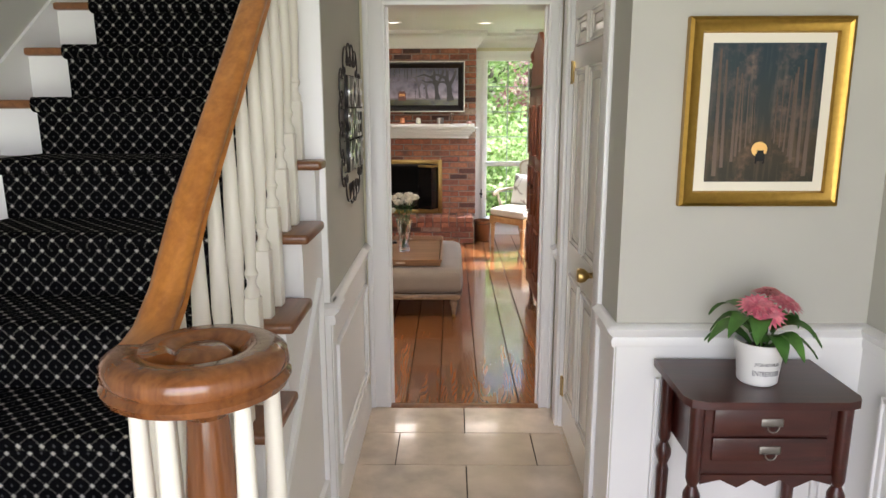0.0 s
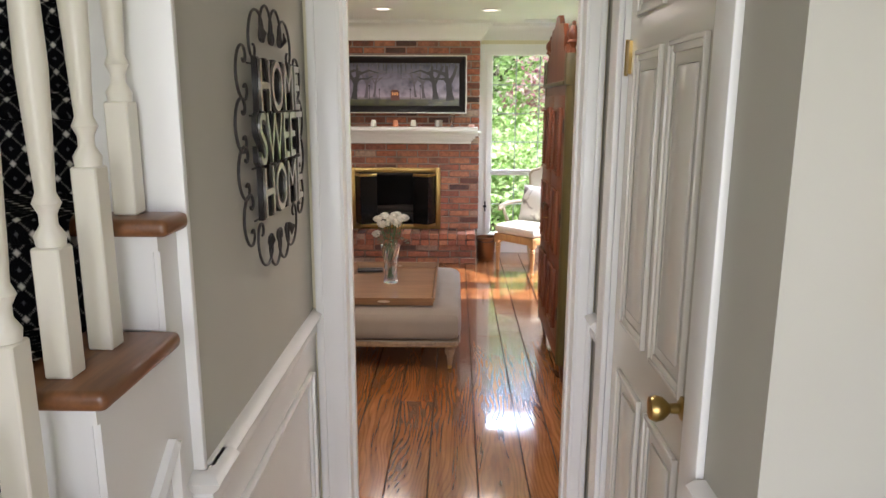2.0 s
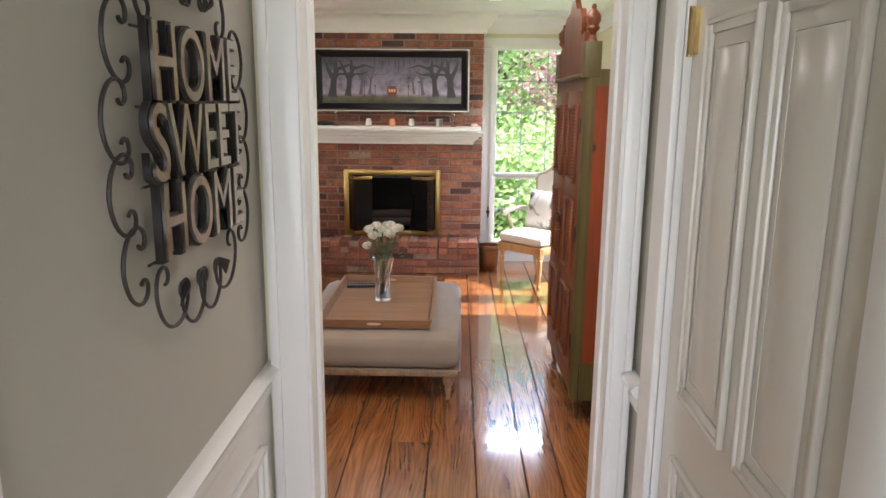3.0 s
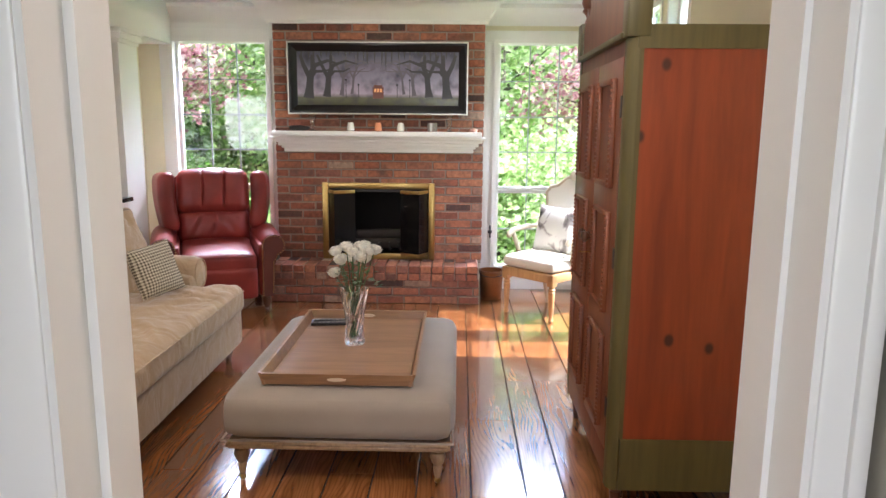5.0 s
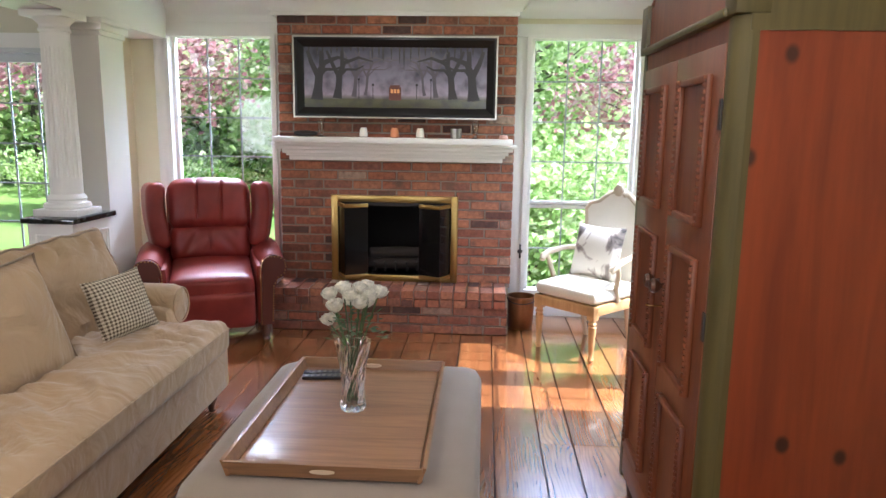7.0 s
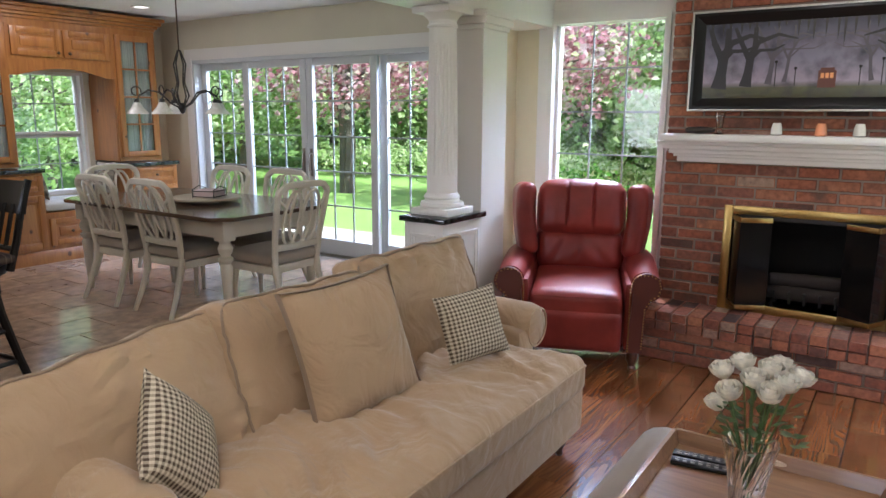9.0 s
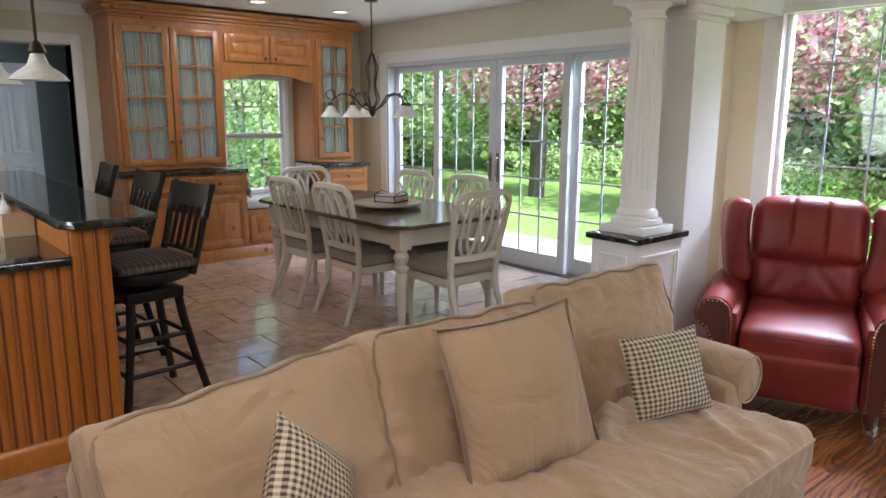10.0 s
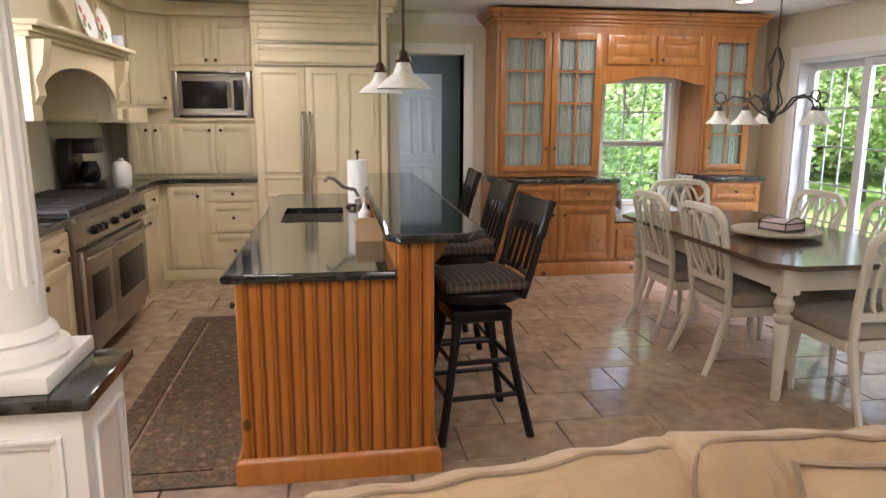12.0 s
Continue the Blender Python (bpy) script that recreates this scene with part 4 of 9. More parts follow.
# closed string with a moulded triangle panel
poly = [(-2.585, G)]
for n in range(1, 8):
    poly += [(nose(n) + 0.03, G + R * n - 0.03), (min(nose(n) + RUN + 0.03, -1.076), G + R * n - 0.03)]
poly += [(-1.076, G)]
sp("string_wall", prism(B(), poly, "x", -0.53, -0.503), WHITE, "white painted string panel")
bm = B()
tube(bm, [(-0.5, -2.2, G + 0.24), (-0.5, -1.17, G + 0.24), (-0.5, -1.17, G + 0.98)], 0.016, 6)
tube(bm, [(-0.5, -2.2, G + 0.24), (-0.5, -1.17, G + 0.98)], 0.016, 6)
sp("panel_moulding", bm, WHITE)
sp("skirt_board", prism(B(), [(nose(1) - 0.05, G), (-0.05, G), (-0.05, G + R * 11.5), (nose(1) - 0.05, G + 0.42)], "x", -1.7, -1.685), WHITE, "white skirt board")
bm = B()
tube(bm, [(-1.65, -2.6, G + 0.95), (-1.65, -0.1, G + 0.95 + 2.5 * R / RUN)], 0.026, 10)
solid("wall_handrail", bm, WHITE, "white painted wall handrail beside the stairs", "handrail")
bm = bx(-0.645, -0.482, -1.078, -1.06, G, CL, 0.003)
box(bm, -0.49, -0.478, -1.06, -0.985, G, 0.985, 0.003)
sweep(bm, RAIL, [(-0.645, -1.078, 0.985), (-0.478, -1.078, 0.985), (-0.478, -0.985, 0.985)])
solid("trim_wall_end", bm, WHITE, "white trim capping the hall wall end", "trim", kind="structure")

# rail with volute, newel and balusters
VX, VY, VZ, RZ = -0.460, -2.36, 1.300, 1.315
hr = thing("handrail", VX, VY, 0, 0, "golden oak stair handrail ending in a volute", "handrail")


def hp(name, bm, m, label="", sharp=38):
    bmesh.ops.translate(bm, vec=(-VX, -VY, 0), verts=bm.verts)
    return part(name, bm, m, hr, label, sharp=sharp)


PR = [(-0.031, 0.0), (-0.036, 0.012), (-0.027, 0.022), (-0.034, 0.034), (-0.031, 0.052), (-0.016, 0.064), (0.016, 0.064), (0.031, 0.052), (0.034, 0.034), (0.027, 0.022), (0.036, 0.012), (0.031, 0.0)]
spiral = []
for k in range(34):
    a = math.pi + k / 33 * 2 * math.pi * 1.12
    r = 0.120 - 0.045 * (k / 33)
    spiral.append((VX + r * math.cos(a) * 1.0, VY + r * math.sin(a), VZ))
up = [(-0.58, -1.0, RZ + 0.03 + (2.26 - 1.0) * 0.82), (-0.58, -2.05, RZ + 0.03 + (2.26 - 2.05) * 0.82), (-0.58, -2.2, RZ + 0.05), (-0.582, -2.27, VZ + 0.015), (-0.581, -2.32, VZ + 0.002)]
sweep_bm = sweep(B(), PR, up + [(spiral[0][0], spiral[0][1], VZ)])
hp("rail", sweep_bm, OAK, "golden oak rail", 60)
hp("volute", sweep(B(), [(a * 1.15, b) for a, b in PR], spiral), OAKD, "scrolled oak volute", 60)
hp("volute_cap", lathe(B(), [(0.046, 0.004), (0.052, 0.012), (0.046, 0.022), (0.051, 0.034), (0.047, 0.05), (0.034, 0.060), (0.0, 0.062)], VX, VY, VZ, 28), OAKD)
hp("newel_post", lathe(B(), [(0.055, 0.0), (0.055, 0.05), (0.04, 0.07), (0.05, 0.10), (0.035, 0.14), (0.046, 0.3), (0.05, 0.45), (0.046, 0.7), (0.038, 0.80), (0.034, 0.86), (0.046, 0.875), (0.046, 0.895), (0.038, 0.905), (0.042, 0.93)], VX, VY, G + R + 0.001, 24), OAKD, "turned oak newel post")


def baluster(h, base=0.22):
    """Turned baluster with a square foot block."""
    bm = bx(-0.02, 0.02, -0.02, 0.02, 0, base, 0.003, 1)
    s = h - base
    lathe(bm, [(0.019, base), (0.021, base + 0.015), (0.012, base + 0.03), (0.012, base + 0.045), (0.019, base + 0.06), (0.013, base + 0.075), (0.0145, base + 0.1), (0.0205, base + 0.24), (0.019, base + s * 0.6), (0.0135, h)], seg=14)
    return mesh_of(bm, "baluster")


for n in range(2, 8):
    for k, f in enumerate((0.065, 0.185)):
        y = nose(n) + f
        if y > -1.1:
            continue
        top = RZ + 0.03 + (y + 2.26) * 0.82
        base = G + R * n
        part("baluster", baluster(top - base, 0.19 + 0.10 * k), BALU, hr, "ivory painted turned baluster", pose(-0.565 - VX, y - VY, base))
for a in (150, 205, 255, 320, 20, 80):
    r = 0.105
    part("baluster", baluster(VZ - G - R, 0.2), BALU, hr, "ivory painted turned baluster", pose(r * math.cos(radians(a)), r * math.sin(radians(a)), G + R))
bm = lathe(B(), [(0.24, 0.0), (0.24, R - 0.032), (0.262, R - 0.03), (0.27, R - 0.015), (0.262, R)], VX - 0.03, VY, G, 40)
sp("starting_step", bm, TREADW, "bullnose oak starting step")


# ---- hall: closet door, sign, picture, table ----
def panel_door(parent, axis, face, out, a0, a1, z0, z1, panels, t=0.035, m=WHITE):
    """A door leaf with sunk, raised-centre panels; panels are fractions (a0, a1, z0, z1)."""
    bm = B()
    d0, d1 = sorted((face, face - out * t))
    fbox(bm, axis, d0, d1, a0, a1, z0, z1)
    leaf = part("door_leaf", bm, m, parent)
    for p, q, r, s in panels:
        A0, A1, Z0, Z1 = a0 + (a1 - a0) * p, a0 + (a1 - a0) * q, z0 + (z1 - z0) * r, z0 + (z1 - z0) * s
        bm = B()
        panel_mould(bm, axis, face, out, A0, A1, Z0, Z1, 0.028, 0.008)
        e0, e1 = sorted((face, face + out * 0.007))
        fbox(bm, axis, e0, e1, A0 + 0.055, A1 - 0.055, Z0 + 0.055, Z1 - 0.055, 0.006)
        part("door_panel", bm, m, leaf)
    return leaf


SIXP = [(0.13, 0.46, 0.10, 0.40), (0.54, 0.87, 0.10, 0.40), (0.13, 0.46, 0.47, 0.855), (0.54, 0.87, 0.47, 0.855), (0.13, 0.46, 0.90, 0.96), (0.54, 0.87, 0.90, 0.96)]
GLOSSW = paint("white_gloss_door_paint", (0.66, 0.63, 0.56), 0.2, 0.03, 50, 0.04)
cd = thing("door_2", 0, 0, 0, 0, "closed glossy white six panel closet door", "door", kind="structure")
leaf = panel_door(cd, "x", 0.487, -1, -0.985, -0.235, G + 0.01, 2.18, SIXP, 0.035, GLOSSW)
bm = B()
box(bm, 0.452, 0.47, -1.085, -0.99, G, 2.29, 0.005), box(bm, 0.452, 0.47, -0.23, -0.135, G, 2.29, 0.005), box(bm, 0.452, 0.47, -0.99, -0.23, 2.19, 2.29, 0.005)
box(bm, 0.47, 0.53, -1.0, -0.987, G, 2.19), box(bm, 0.47, 0.53, -0.233, -0.22, G, 2.19)
part("casing", bm, WHITE, cd)
kn = part("door_knob", lathe(B(), [(0.026, 0.0), (0.026, 0.006), (0.012, 0.012), (0.011, 0.03), (0.025, 0.045), (0.029, 0.06), (0.024, 0.072), (0.0, 0.076)], seg=20, m=pose(0.4865, -0.895, 1.115, 0, -90, 0)), BRASS, leaf, "polished brass knob")
for z in (0.40, 1.88):
    part("hinge", lathe(box(B(), 0.478, 0.488, -0.265, -0.228, z - 0.045, z + 0.045), [(0.006, -0.05), (0.006, 0.05)], 0.480, -0.232, z, 10), BRASS, cd, "brass butt hinge")


def text_mesh(s, size, depth, material, width=None, swell=0.0):
    """Lettering from the built-in font, centred, as a mesh in the xy plane."""
    c = bpy.data.curves.new("lettering", "FONT")
    c.body, c.size, c.extrude, c.align_x, c.align_y = s, size, depth, "CENTER", "CENTER"
    c.offset = swell
    o = bpy.data.objects.new("lettering", c)
    scene.collection.objects.link(o)
    me = bpy.data.meshes.new_from_object(o.evaluated_get(bpy.context.evaluated_depsgraph_get()))
    bpy.data.objects.remove(o)
    bpy.data.curves.remove(c)
    if width:
        w = max(v.co.x for v in me.vertices) - min(v.co.x for v in me.vertices)
        for v in me.vertices:
            v.co.x *= width / w
    me.materials.clear()
    me.materials.append(material)
    return me


sign = thing("metal_wall_sign", -0.474, -0.468, 1.67, 0, "dark wrought iron HOME SWEET HOME scroll sign", "wall sign")
SIGNM = metal("sign_letter_metal", (0.62, 0.60, 0.57), 0.28)
for s, z, w in (("HOME", 0.115, 0.40), ("SWEET", -0.008, 0.44), ("HOME", -0.135, 0.40)):
    part("lettering", text_mesh(s, 0.172, 0.003, SIGNM, w), SIGNM, sign, "brushed metal letters " + s, pose(0.020, 0.0, z, 90, 0, 90))
    part("letter_backing", text_mesh(s, 0.172, 0.006, IRON, w + 0.012, 0.005), IRON, sign, "dark iron letter edge", pose(0.010, 0.0, z, 90, 0, 90))
for z in (0.17, 0.053, -0.068, -0.19):
    part("crossbar", tube(B(), [(0, -0.22, z), (0, 0.22, z)], 0.0025, 6), IRON, sign)


def c_scroll(cy, cz, r, a0, tall=1.0):
    """A C-shaped iron bar whose two ends curl up tightly."""
    half, x, y, h, ds = [], r, 0.0, math.pi / 2, 0.1 * r
    for k in range(26):
        half.append((x, y))
        h += (1 + 7 * (k / 25) ** 3) / (1.15 * r) * ds
        x, y = x + math.cos(h) * ds, y + math.sin(h) * ds
    line = [(p, -q) for p, q in half[:0:-1]] + half
    return tube(B(), [(0, cy + p * math.cos(a0) - q * math.sin(a0), cz + tall * (p * math.sin(a0) + q * math.cos(a0))) for p, q in line], 0.0034, 6)


for sy in (-1, 1):
    for z, e in ((0.147, 0.0), (0.033, 0.022), (-0.073, 0.018), (-0.183, -0.004)):
        part("side_scroll", c_scroll(sy * (0.244 + e), z, 0.062, 0 if sy > 0 else math.pi, 1.0), IRON, sign)
    for sz in (-1, 1):
        part("end_scroll", c_scroll(sy * 0.130, sz * 0.232 - 0.01, 0.070, sz * math.pi / 2 - sy * sz * 0.5, 1.05), IRON, sign)
        part("end_scroll", c_scroll(sy * 0.045, sz * 0.252 - 0.01, 0.058, sz * math.pi / 2, 1.25), IRON, sign)
        leaf = tube(B(), [(0.004, sy * 0.085, sz * 0.235 - 0.01), (0.010, sy * 0.105, sz * 0.25 - 0.01), (0.004, sy * 0.12, sz * 0.275 - 0.01)], [0.003, 0.011, 0.002], 6, flat=0.4)
        part("leaf", leaf, IRON, sign)

pic = thing("framed_painting", 0.87, -1.302, 1.715, 0, "gilt framed painting of a night forest road", "painting")
W2, H2 = 0.238, 0.275
bm = sweep(B(), [(0, 0), (0.0, 0.028), (-0.010, 0.034), (-0.022, 0.026), (-0.040, 0.022), (-0.046, 0.010), (-0.046, 0)], [(-W2, 0, -H2), (W2, 0, -H2), (W2, 0, H2), (-W2, 0, H2)], up=(0, -1, 0), closed=True)
part("frame", bm, GOLD, pic, "gilt moulded frame")
part("mat_board", bx(-W2 + 0.03, W2 - 0.03, -0.012, -0.006, -H2 + 0.03, H2 - 0.03), paint("cream_mat_board", (0.78, 0.72, 0.58), 0.9), pic, "cream mat board")


def painted(name, build_cols):
    return mat(name, build_cols)


def night(nt, b):
    v = coords(nt)
    sep = nt.nodes.new("ShaderNodeSeparateXYZ")
    nt.links.new(v, sep.inputs[0])
    n = nd(nt, "ShaderNodeTexNoise", Scale=42.0, Detail=6.0)
    st_ = nd(nt, "ShaderNodeTexNoise", Scale=1.0, Detail=4.0)
    nt.links.new(v, n.inputs["Vector"])
    nt.links.new(coords(nt, (60, 1, 5)), st_.inputs["Vector"])
    mr = nt.nodes.new("ShaderNodeMapRange")
    mr.inputs["From Min"].default_value, mr.inputs["From Max"].default_value = -0.2, 0.2
    nt.links.new(sep.outputs["Z"], mr.inputs[0])
    side = nt.nodes.new("ShaderNodeMath")
    side.operation = "ABSOLUTE"
    nt.links.new(sep.outputs["X"], side.inputs[0])
    base = ramp(nt, mr.outputs[0], ((0.0, (0.030, 0.026, 0.016)), (0.30, (0.050, 0.036, 0.020)), (0.45, (0.030, 0.034, 0.030)), (1.0, (0.012, 0.034, 0.045))))
    trees = ramp(nt, st_.outputs[0], ((0.5, (0, 0, 0)), (0.72, (0.05, 0.032, 0.02))))
    patch = nd(nt, "ShaderNodeTexNoise", Scale=13.0, Detail=7.0, Roughness=0.75)
    nt.links.new(v, patch.inputs["Vector"])
    tuft = mix(nt, 1.0, ramp(nt, patch.outputs[0], ((0.47, (0, 0, 0)), (0.66, (0.16, 0.085, 0.05)))), ramp(nt, side.outputs[0], ((0.015, (0, 0, 0)), (0.035, (1, 1, 1)), (0.09, (0.8, 0.8, 0.8)), (0.16, (0.25, 0.25, 0.25)))), "MULTIPLY")
    leaf = mix(nt, 1.0, tuft, ramp(nt, n.outputs[0], ((0.35, (0.3, 0.3, 0.3)), (0.6, (1, 1, 1)))), "MULTIPLY")
    nt.links.new(mix(nt, 1.0, mix(nt, 1.0, base, trees, "ADD"), leaf, "ADD"), b.inputs["Base Color"])
    b.inputs["Roughness"].default_value = 0.35


part("canvas", bx(-0.163, 0.163, -0.015, -0.012, -0.202, 0.202), mat("night_forest_paint", night), pic, "dark forest painting")
TRUNK = paint("painted_trunk", (0.125, 0.085, 0.06), 0.5, 0.4, 80)
rp = random.Random(3)
for k in range(16):
    s = -1 if k % 2 else 1
    f = (k // 2 / 7) ** 0.75
    x = s * (0.135 - 0.108 * f) + rp.uniform(-0.006, 0.006)
    h = 0.37 - 0.24 * f
    zb = -0.185 + 0.11 * f
    w = 0.0055 * (1.15 - f)
    lean = rp.uniform(-0.004, 0.008) * s
    bm = prism(B(), [(x - w, zb), (x + w, zb), (x + w * 0.5 + lean, min(0.198, zb + h)), (x - w * 0.5 + lean, min(0.198, zb + h))], "y", -0.0165, -0.0151)
    part("painted_tree", bm, TRUNK, pic, "painted pale tree trunk")
GLOWP = paint("painted_lantern_light", (0.85, 0.50, 0.16), 0.5, 0.25, 60)
bm = B()
for k, (w, h, z) in enumerate(((0.030, 0.028, -0.105),)):
    lathe(bm, [(w, 0.0), (w * 0.9, 0.0006)], seg=24, m=pose(-0.005, -0.0152 - 0.0006 * k, z, 90, 0, 0) @ Matrix.Diagonal((0.8, h / w * 0.8, 1, 1)))
part("painted_light", bm, GLOWP, pic, "painted warm headlight glow")
bm = box(box(B(), -0.016, 0.012, -0.018, -0.0165, -0.14, -0.118, 0.0005), -0.012, 0.008, -0.018, -0.0165, -0.118, -0.108, 0.0005)
box(bm, -0.016, -0.011, -0.018, -0.0165, -0.147, -0.14), box(bm, 0.007, 0.012, -0.018, -0.0165, -0.147, -0.14)
part("painted_car", bm, BLACK, pic, "painted small black car")

tb = thing("side_table", 0.835, -1.49, G, 0, "dark cherry side table with two drawers", "side table")
part("tabletop", prism(B(), [(-0.23, -0.15), (-0.19, -0.165), (0.19, -0.165), (0.23, -0.15), (0.245, -0.12), (0.245, 0.165), (-0.245, 0.165), (-0.245, -0.12)], "z", 0.742, 0.765), CHERRY, tb)
part("apron", bx(-0.185, 0.185, -0.125, 0.14, 0.53, 0.742), CHERRY, tb)
for k, (z0, z1) in enumerate(((0.655, 0.73), (0.575, 0.645))):
    dr = part("drawer", bx(-0.16, 0.16, -0.136, -0.12, z0, z1, 0.004), CHERRY, tb)
    bm = bx(-0.03, 0.03, -0.139, -0.136, (z0 + z1) / 2 - 0.012, (z0 + z1) / 2 + 0.012, 0.004)
    tube(bm, [(0.016 * math.cos(a * math.pi / 6), -0.145, (z0 + z1) / 2 - 0.008 + 0.018 * -abs(math.sin(a * math.pi / 6))) for a in range(7)], 0.0025, 6)
    part("drawer_pull", bm, PEWTER, dr, "pewter drop pull")
part("skirt", prism(B(), [(-0.185, 0.53), (0.185, 0.53), (0.185, 0.50), (0.13, 0.515), (0.08, 0.49), (0.04, 0.515), (0.0, 0.495), (-0.04, 0.515), (-0.08, 0.49), (-0.13, 0.515), (-0.185, 0.50)][::-1], "y", -0.13, -0.115), CHERRY, tb, "scalloped apron")
for x in (-0.205, 0.205):
    for y in (-0.125, 0.14):
        part("leg", lathe(B(), [(0.010, 0.0), (0.014, 0.03), (0.012, 0.05), (0.017, 0.25), (0.02, 0.40), (0.014, 0.42), (0.024, 0.45), (0.024, 0.47), (0.013, 0.495), (0.02, 0.515), (0.021, 0.742)], x, y, 0, 16), CHERRY, tb)

POTM = paint("white_ceramic", (0.78, 0.77, 0.74), 0.3, 0.05, 30)
pt = thing("flower_pot", 0.838, -1.50, G + 0.7655, 0, "white ceramic pot with pink gerbera daisies", "potted plant")
part("pot", lathe(B(), [(0.05, 0.0), (0.056, 0.006), (0.064, 0.09), (0.068, 0.095), (0.070, 0.125), (0.063, 0.125), (0.06, 0.10), (0.0, 0.10)], seg=32), POTM, pt)
part("soil", lathe(B(), [(0.061, 0.098), (0.0, 0.112)], seg=20), BLACK, pt)
LET = paint("pot_lettering_ink", (0.10, 0.10, 0.11), 0.6)
for s, z, size, w in (("JARDIN BOTANIQUE", 0.070, 0.013, 0.068), ("ENTREPOSER", 0.042, 0.021, 0.078)):
    me = text_mesh(s, size, 0.0004, LET, w)
    for v in me.vertices:
        a = v.co.x / 0.0605
        rr = 0.0602 + v.co.z + (z - 0.03) * 0.075
        v.co = Vector((rr * math.sin(a), -rr * math.cos(a), v.co.y + z))
    part("lettering", me, LET, pt, "dark printed words")
GREENL = pieces("gerbera_leaf", ((0.0, (0.045, 0.14, 0.02)), (1.0, (0.09, 0.22, 0.04))), 0.5, 30, 0.3)
PINK = pieces("pink_petal", ((0.0, (0.74, 0.14, 0.22)), (1.0, (0.82, 0.30, 0.34))), 0.5, 60, 0.1)
rl = random.Random(12)
for k in range(15):
    a, L, lift = k * 2.399, rl.uniform(0.11, 0.15), rl.uniform(-0.02, 0.07)
    bm, rows = B(), []
    for i in range(8):
        f = i / 7
        w = 0.030 * math.sin(math.pi * min(1, f * 0.93 + 0.05)) ** 0.7 * (1 + 0.25 * math.sin(f * 22))
        r, z = 0.025 + L * f, 0.11 + lift + 0.06 * math.sin(f * 2.2) - 0.07 * f * f
        rows.append([bm.verts.new((r, -w, z + 0.008)), bm.verts.new((r, 0, z)), bm.verts.new((r, w, z + 0.008))])
    for p, q in zip(rows, rows[1:]):
        bm.faces.new((p[0], p[1], q[1], q[0])), bm.faces.new((p[1], p[2], q[2], q[1]))
    part("leaf", bm, GREENL, pt, m=pose(0, 0, 0, 0, 0, math.degrees(a)))
for k, (fx, fy, fz, tx, ty) in enumerate(((-0.035, -0.03, 0.235, 20, -14), (0.045, -0.03, 0.24, 18, 16), (0.02, 0.02, 0.255, -4, 4), (-0.01, -0.05, 0.215, 38, 0))):
    bm = B()
    for ring, (cnt, ln, zz) in enumerate(((18, 0.056, 0.0), (16, 0.044, 0.006), (12, 0.028, 0.012))):
        for i in range(cnt):
            a = 2 * math.pi * (i + ring * 0.5) / cnt
            pts = [(0.006, -0.003, zz), (ln * 0.6, -0.0065, zz + 0.008), (ln, 0, zz + 0.002), (ln * 0.6, 0.0065, zz + 0.008), (0.006, 0.003, zz)]
            bm.faces.new([bm.verts.new((x * math.cos(a) - y * math.sin(a), x * math.sin(a) + y * math.cos(a), z)) for x, y, z in pts])
    fl = part("flower", bm, PINK, pt, "pink gerbera bloom", pose(fx, fy, fz, tx, ty, 0))
    part("stem", tube(B(), [(fx * 0.2, fy * 0.2, 0.1), (fx * 0.8, fy * 0.8, 0.18), (fx, fy, fz)], 0.003, 6), GREENL, pt)


# ---- family room: sofa ----
sofa = thing("sofa", -1.9, 2.5, 0, 0, "beige linen sofa with rolled arms and loose cushions", "sofa")
# local x: front is +, y along the sofa
part("base", slab(B(), 0.98, 2.32, 0.26, 0.03, 8, m=Matrix.Translation((0.02, 0.12, 0.10))), SOFA, sofa)
part("back_frame", slab(B(), 0.18, 2.36, 0.55, 0.06, 8, m=pose(-0.44, 0.13, 0.16, 0, -8, 0)), SOFA, sofa)
for y, ry in ((-0.86, -0.83), (1.24, 1.33)):
    bm = slab(B(), 0.70, 0.17, 0.46, 0.05, 8, m=Matrix.Translation((-0.13, y, 0.12)))
    lathe(bm, [(0.09, -0.45), (0.112, -0.43), (0.118, 0.0), (0.116, 0.17), (0.106, 0.205), (0.085, 0.222), (0.03, 0.226)], seg=26, m=pose(0.0, ry, 0.562, 0, 90, 0))
    arm = part("arm", bm, SOFA, sofa, "rolled arm")
    ring = [(0.222, ry + 0.098 * math.cos(2 * math.pi * k / 24), 0.562 + 0.098 * math.sin(2 * math.pi * k / 24)) for k in range(24)]
    part("piping", tube(B(), ring, 0.005, 6, closed=True), SOFA, arm)
bm = B()
slab(bm, 0.80, 2.14, 0.18, 0.06, 110, m=Matrix.Translation((0.17, 0.10, 0.35)), sag=0.03, seed=3, rough=0.012)
for v in bm.verts:
    if v.co.z > 0.47:
        f = max(0.0, 1 - (abs(v.co.x - 0.15) / 0.43) ** 3)
        q = v.co.y * 7.5 + v.co.x * 1.6 + 1.3 * noise.noise(Vector((v.co.x * 2.6, v.co.y * 2.0, 4.0)))
        ridge = 1 - 2 * abs(noise.noise(Vector((v.co.x * 1.7, q, 0.0))))
        fine = 1 - 2 * abs(noise.noise(Vector((v.co.x * 2.6, q * 2.1, 6.0))))
        v.co.z += f * (0.052 * (ridge - 0.7) + 0.022 * (fine - 0.7)) * (0.65 + 0.5 * noise.noise(Vector((v.co.x * 3, v.co.y * 1.6, 7))))
        v.co.z += f * 0.020 * noise.noise(Vector((v.co.x * 4, v.co.y * 5, 2)))
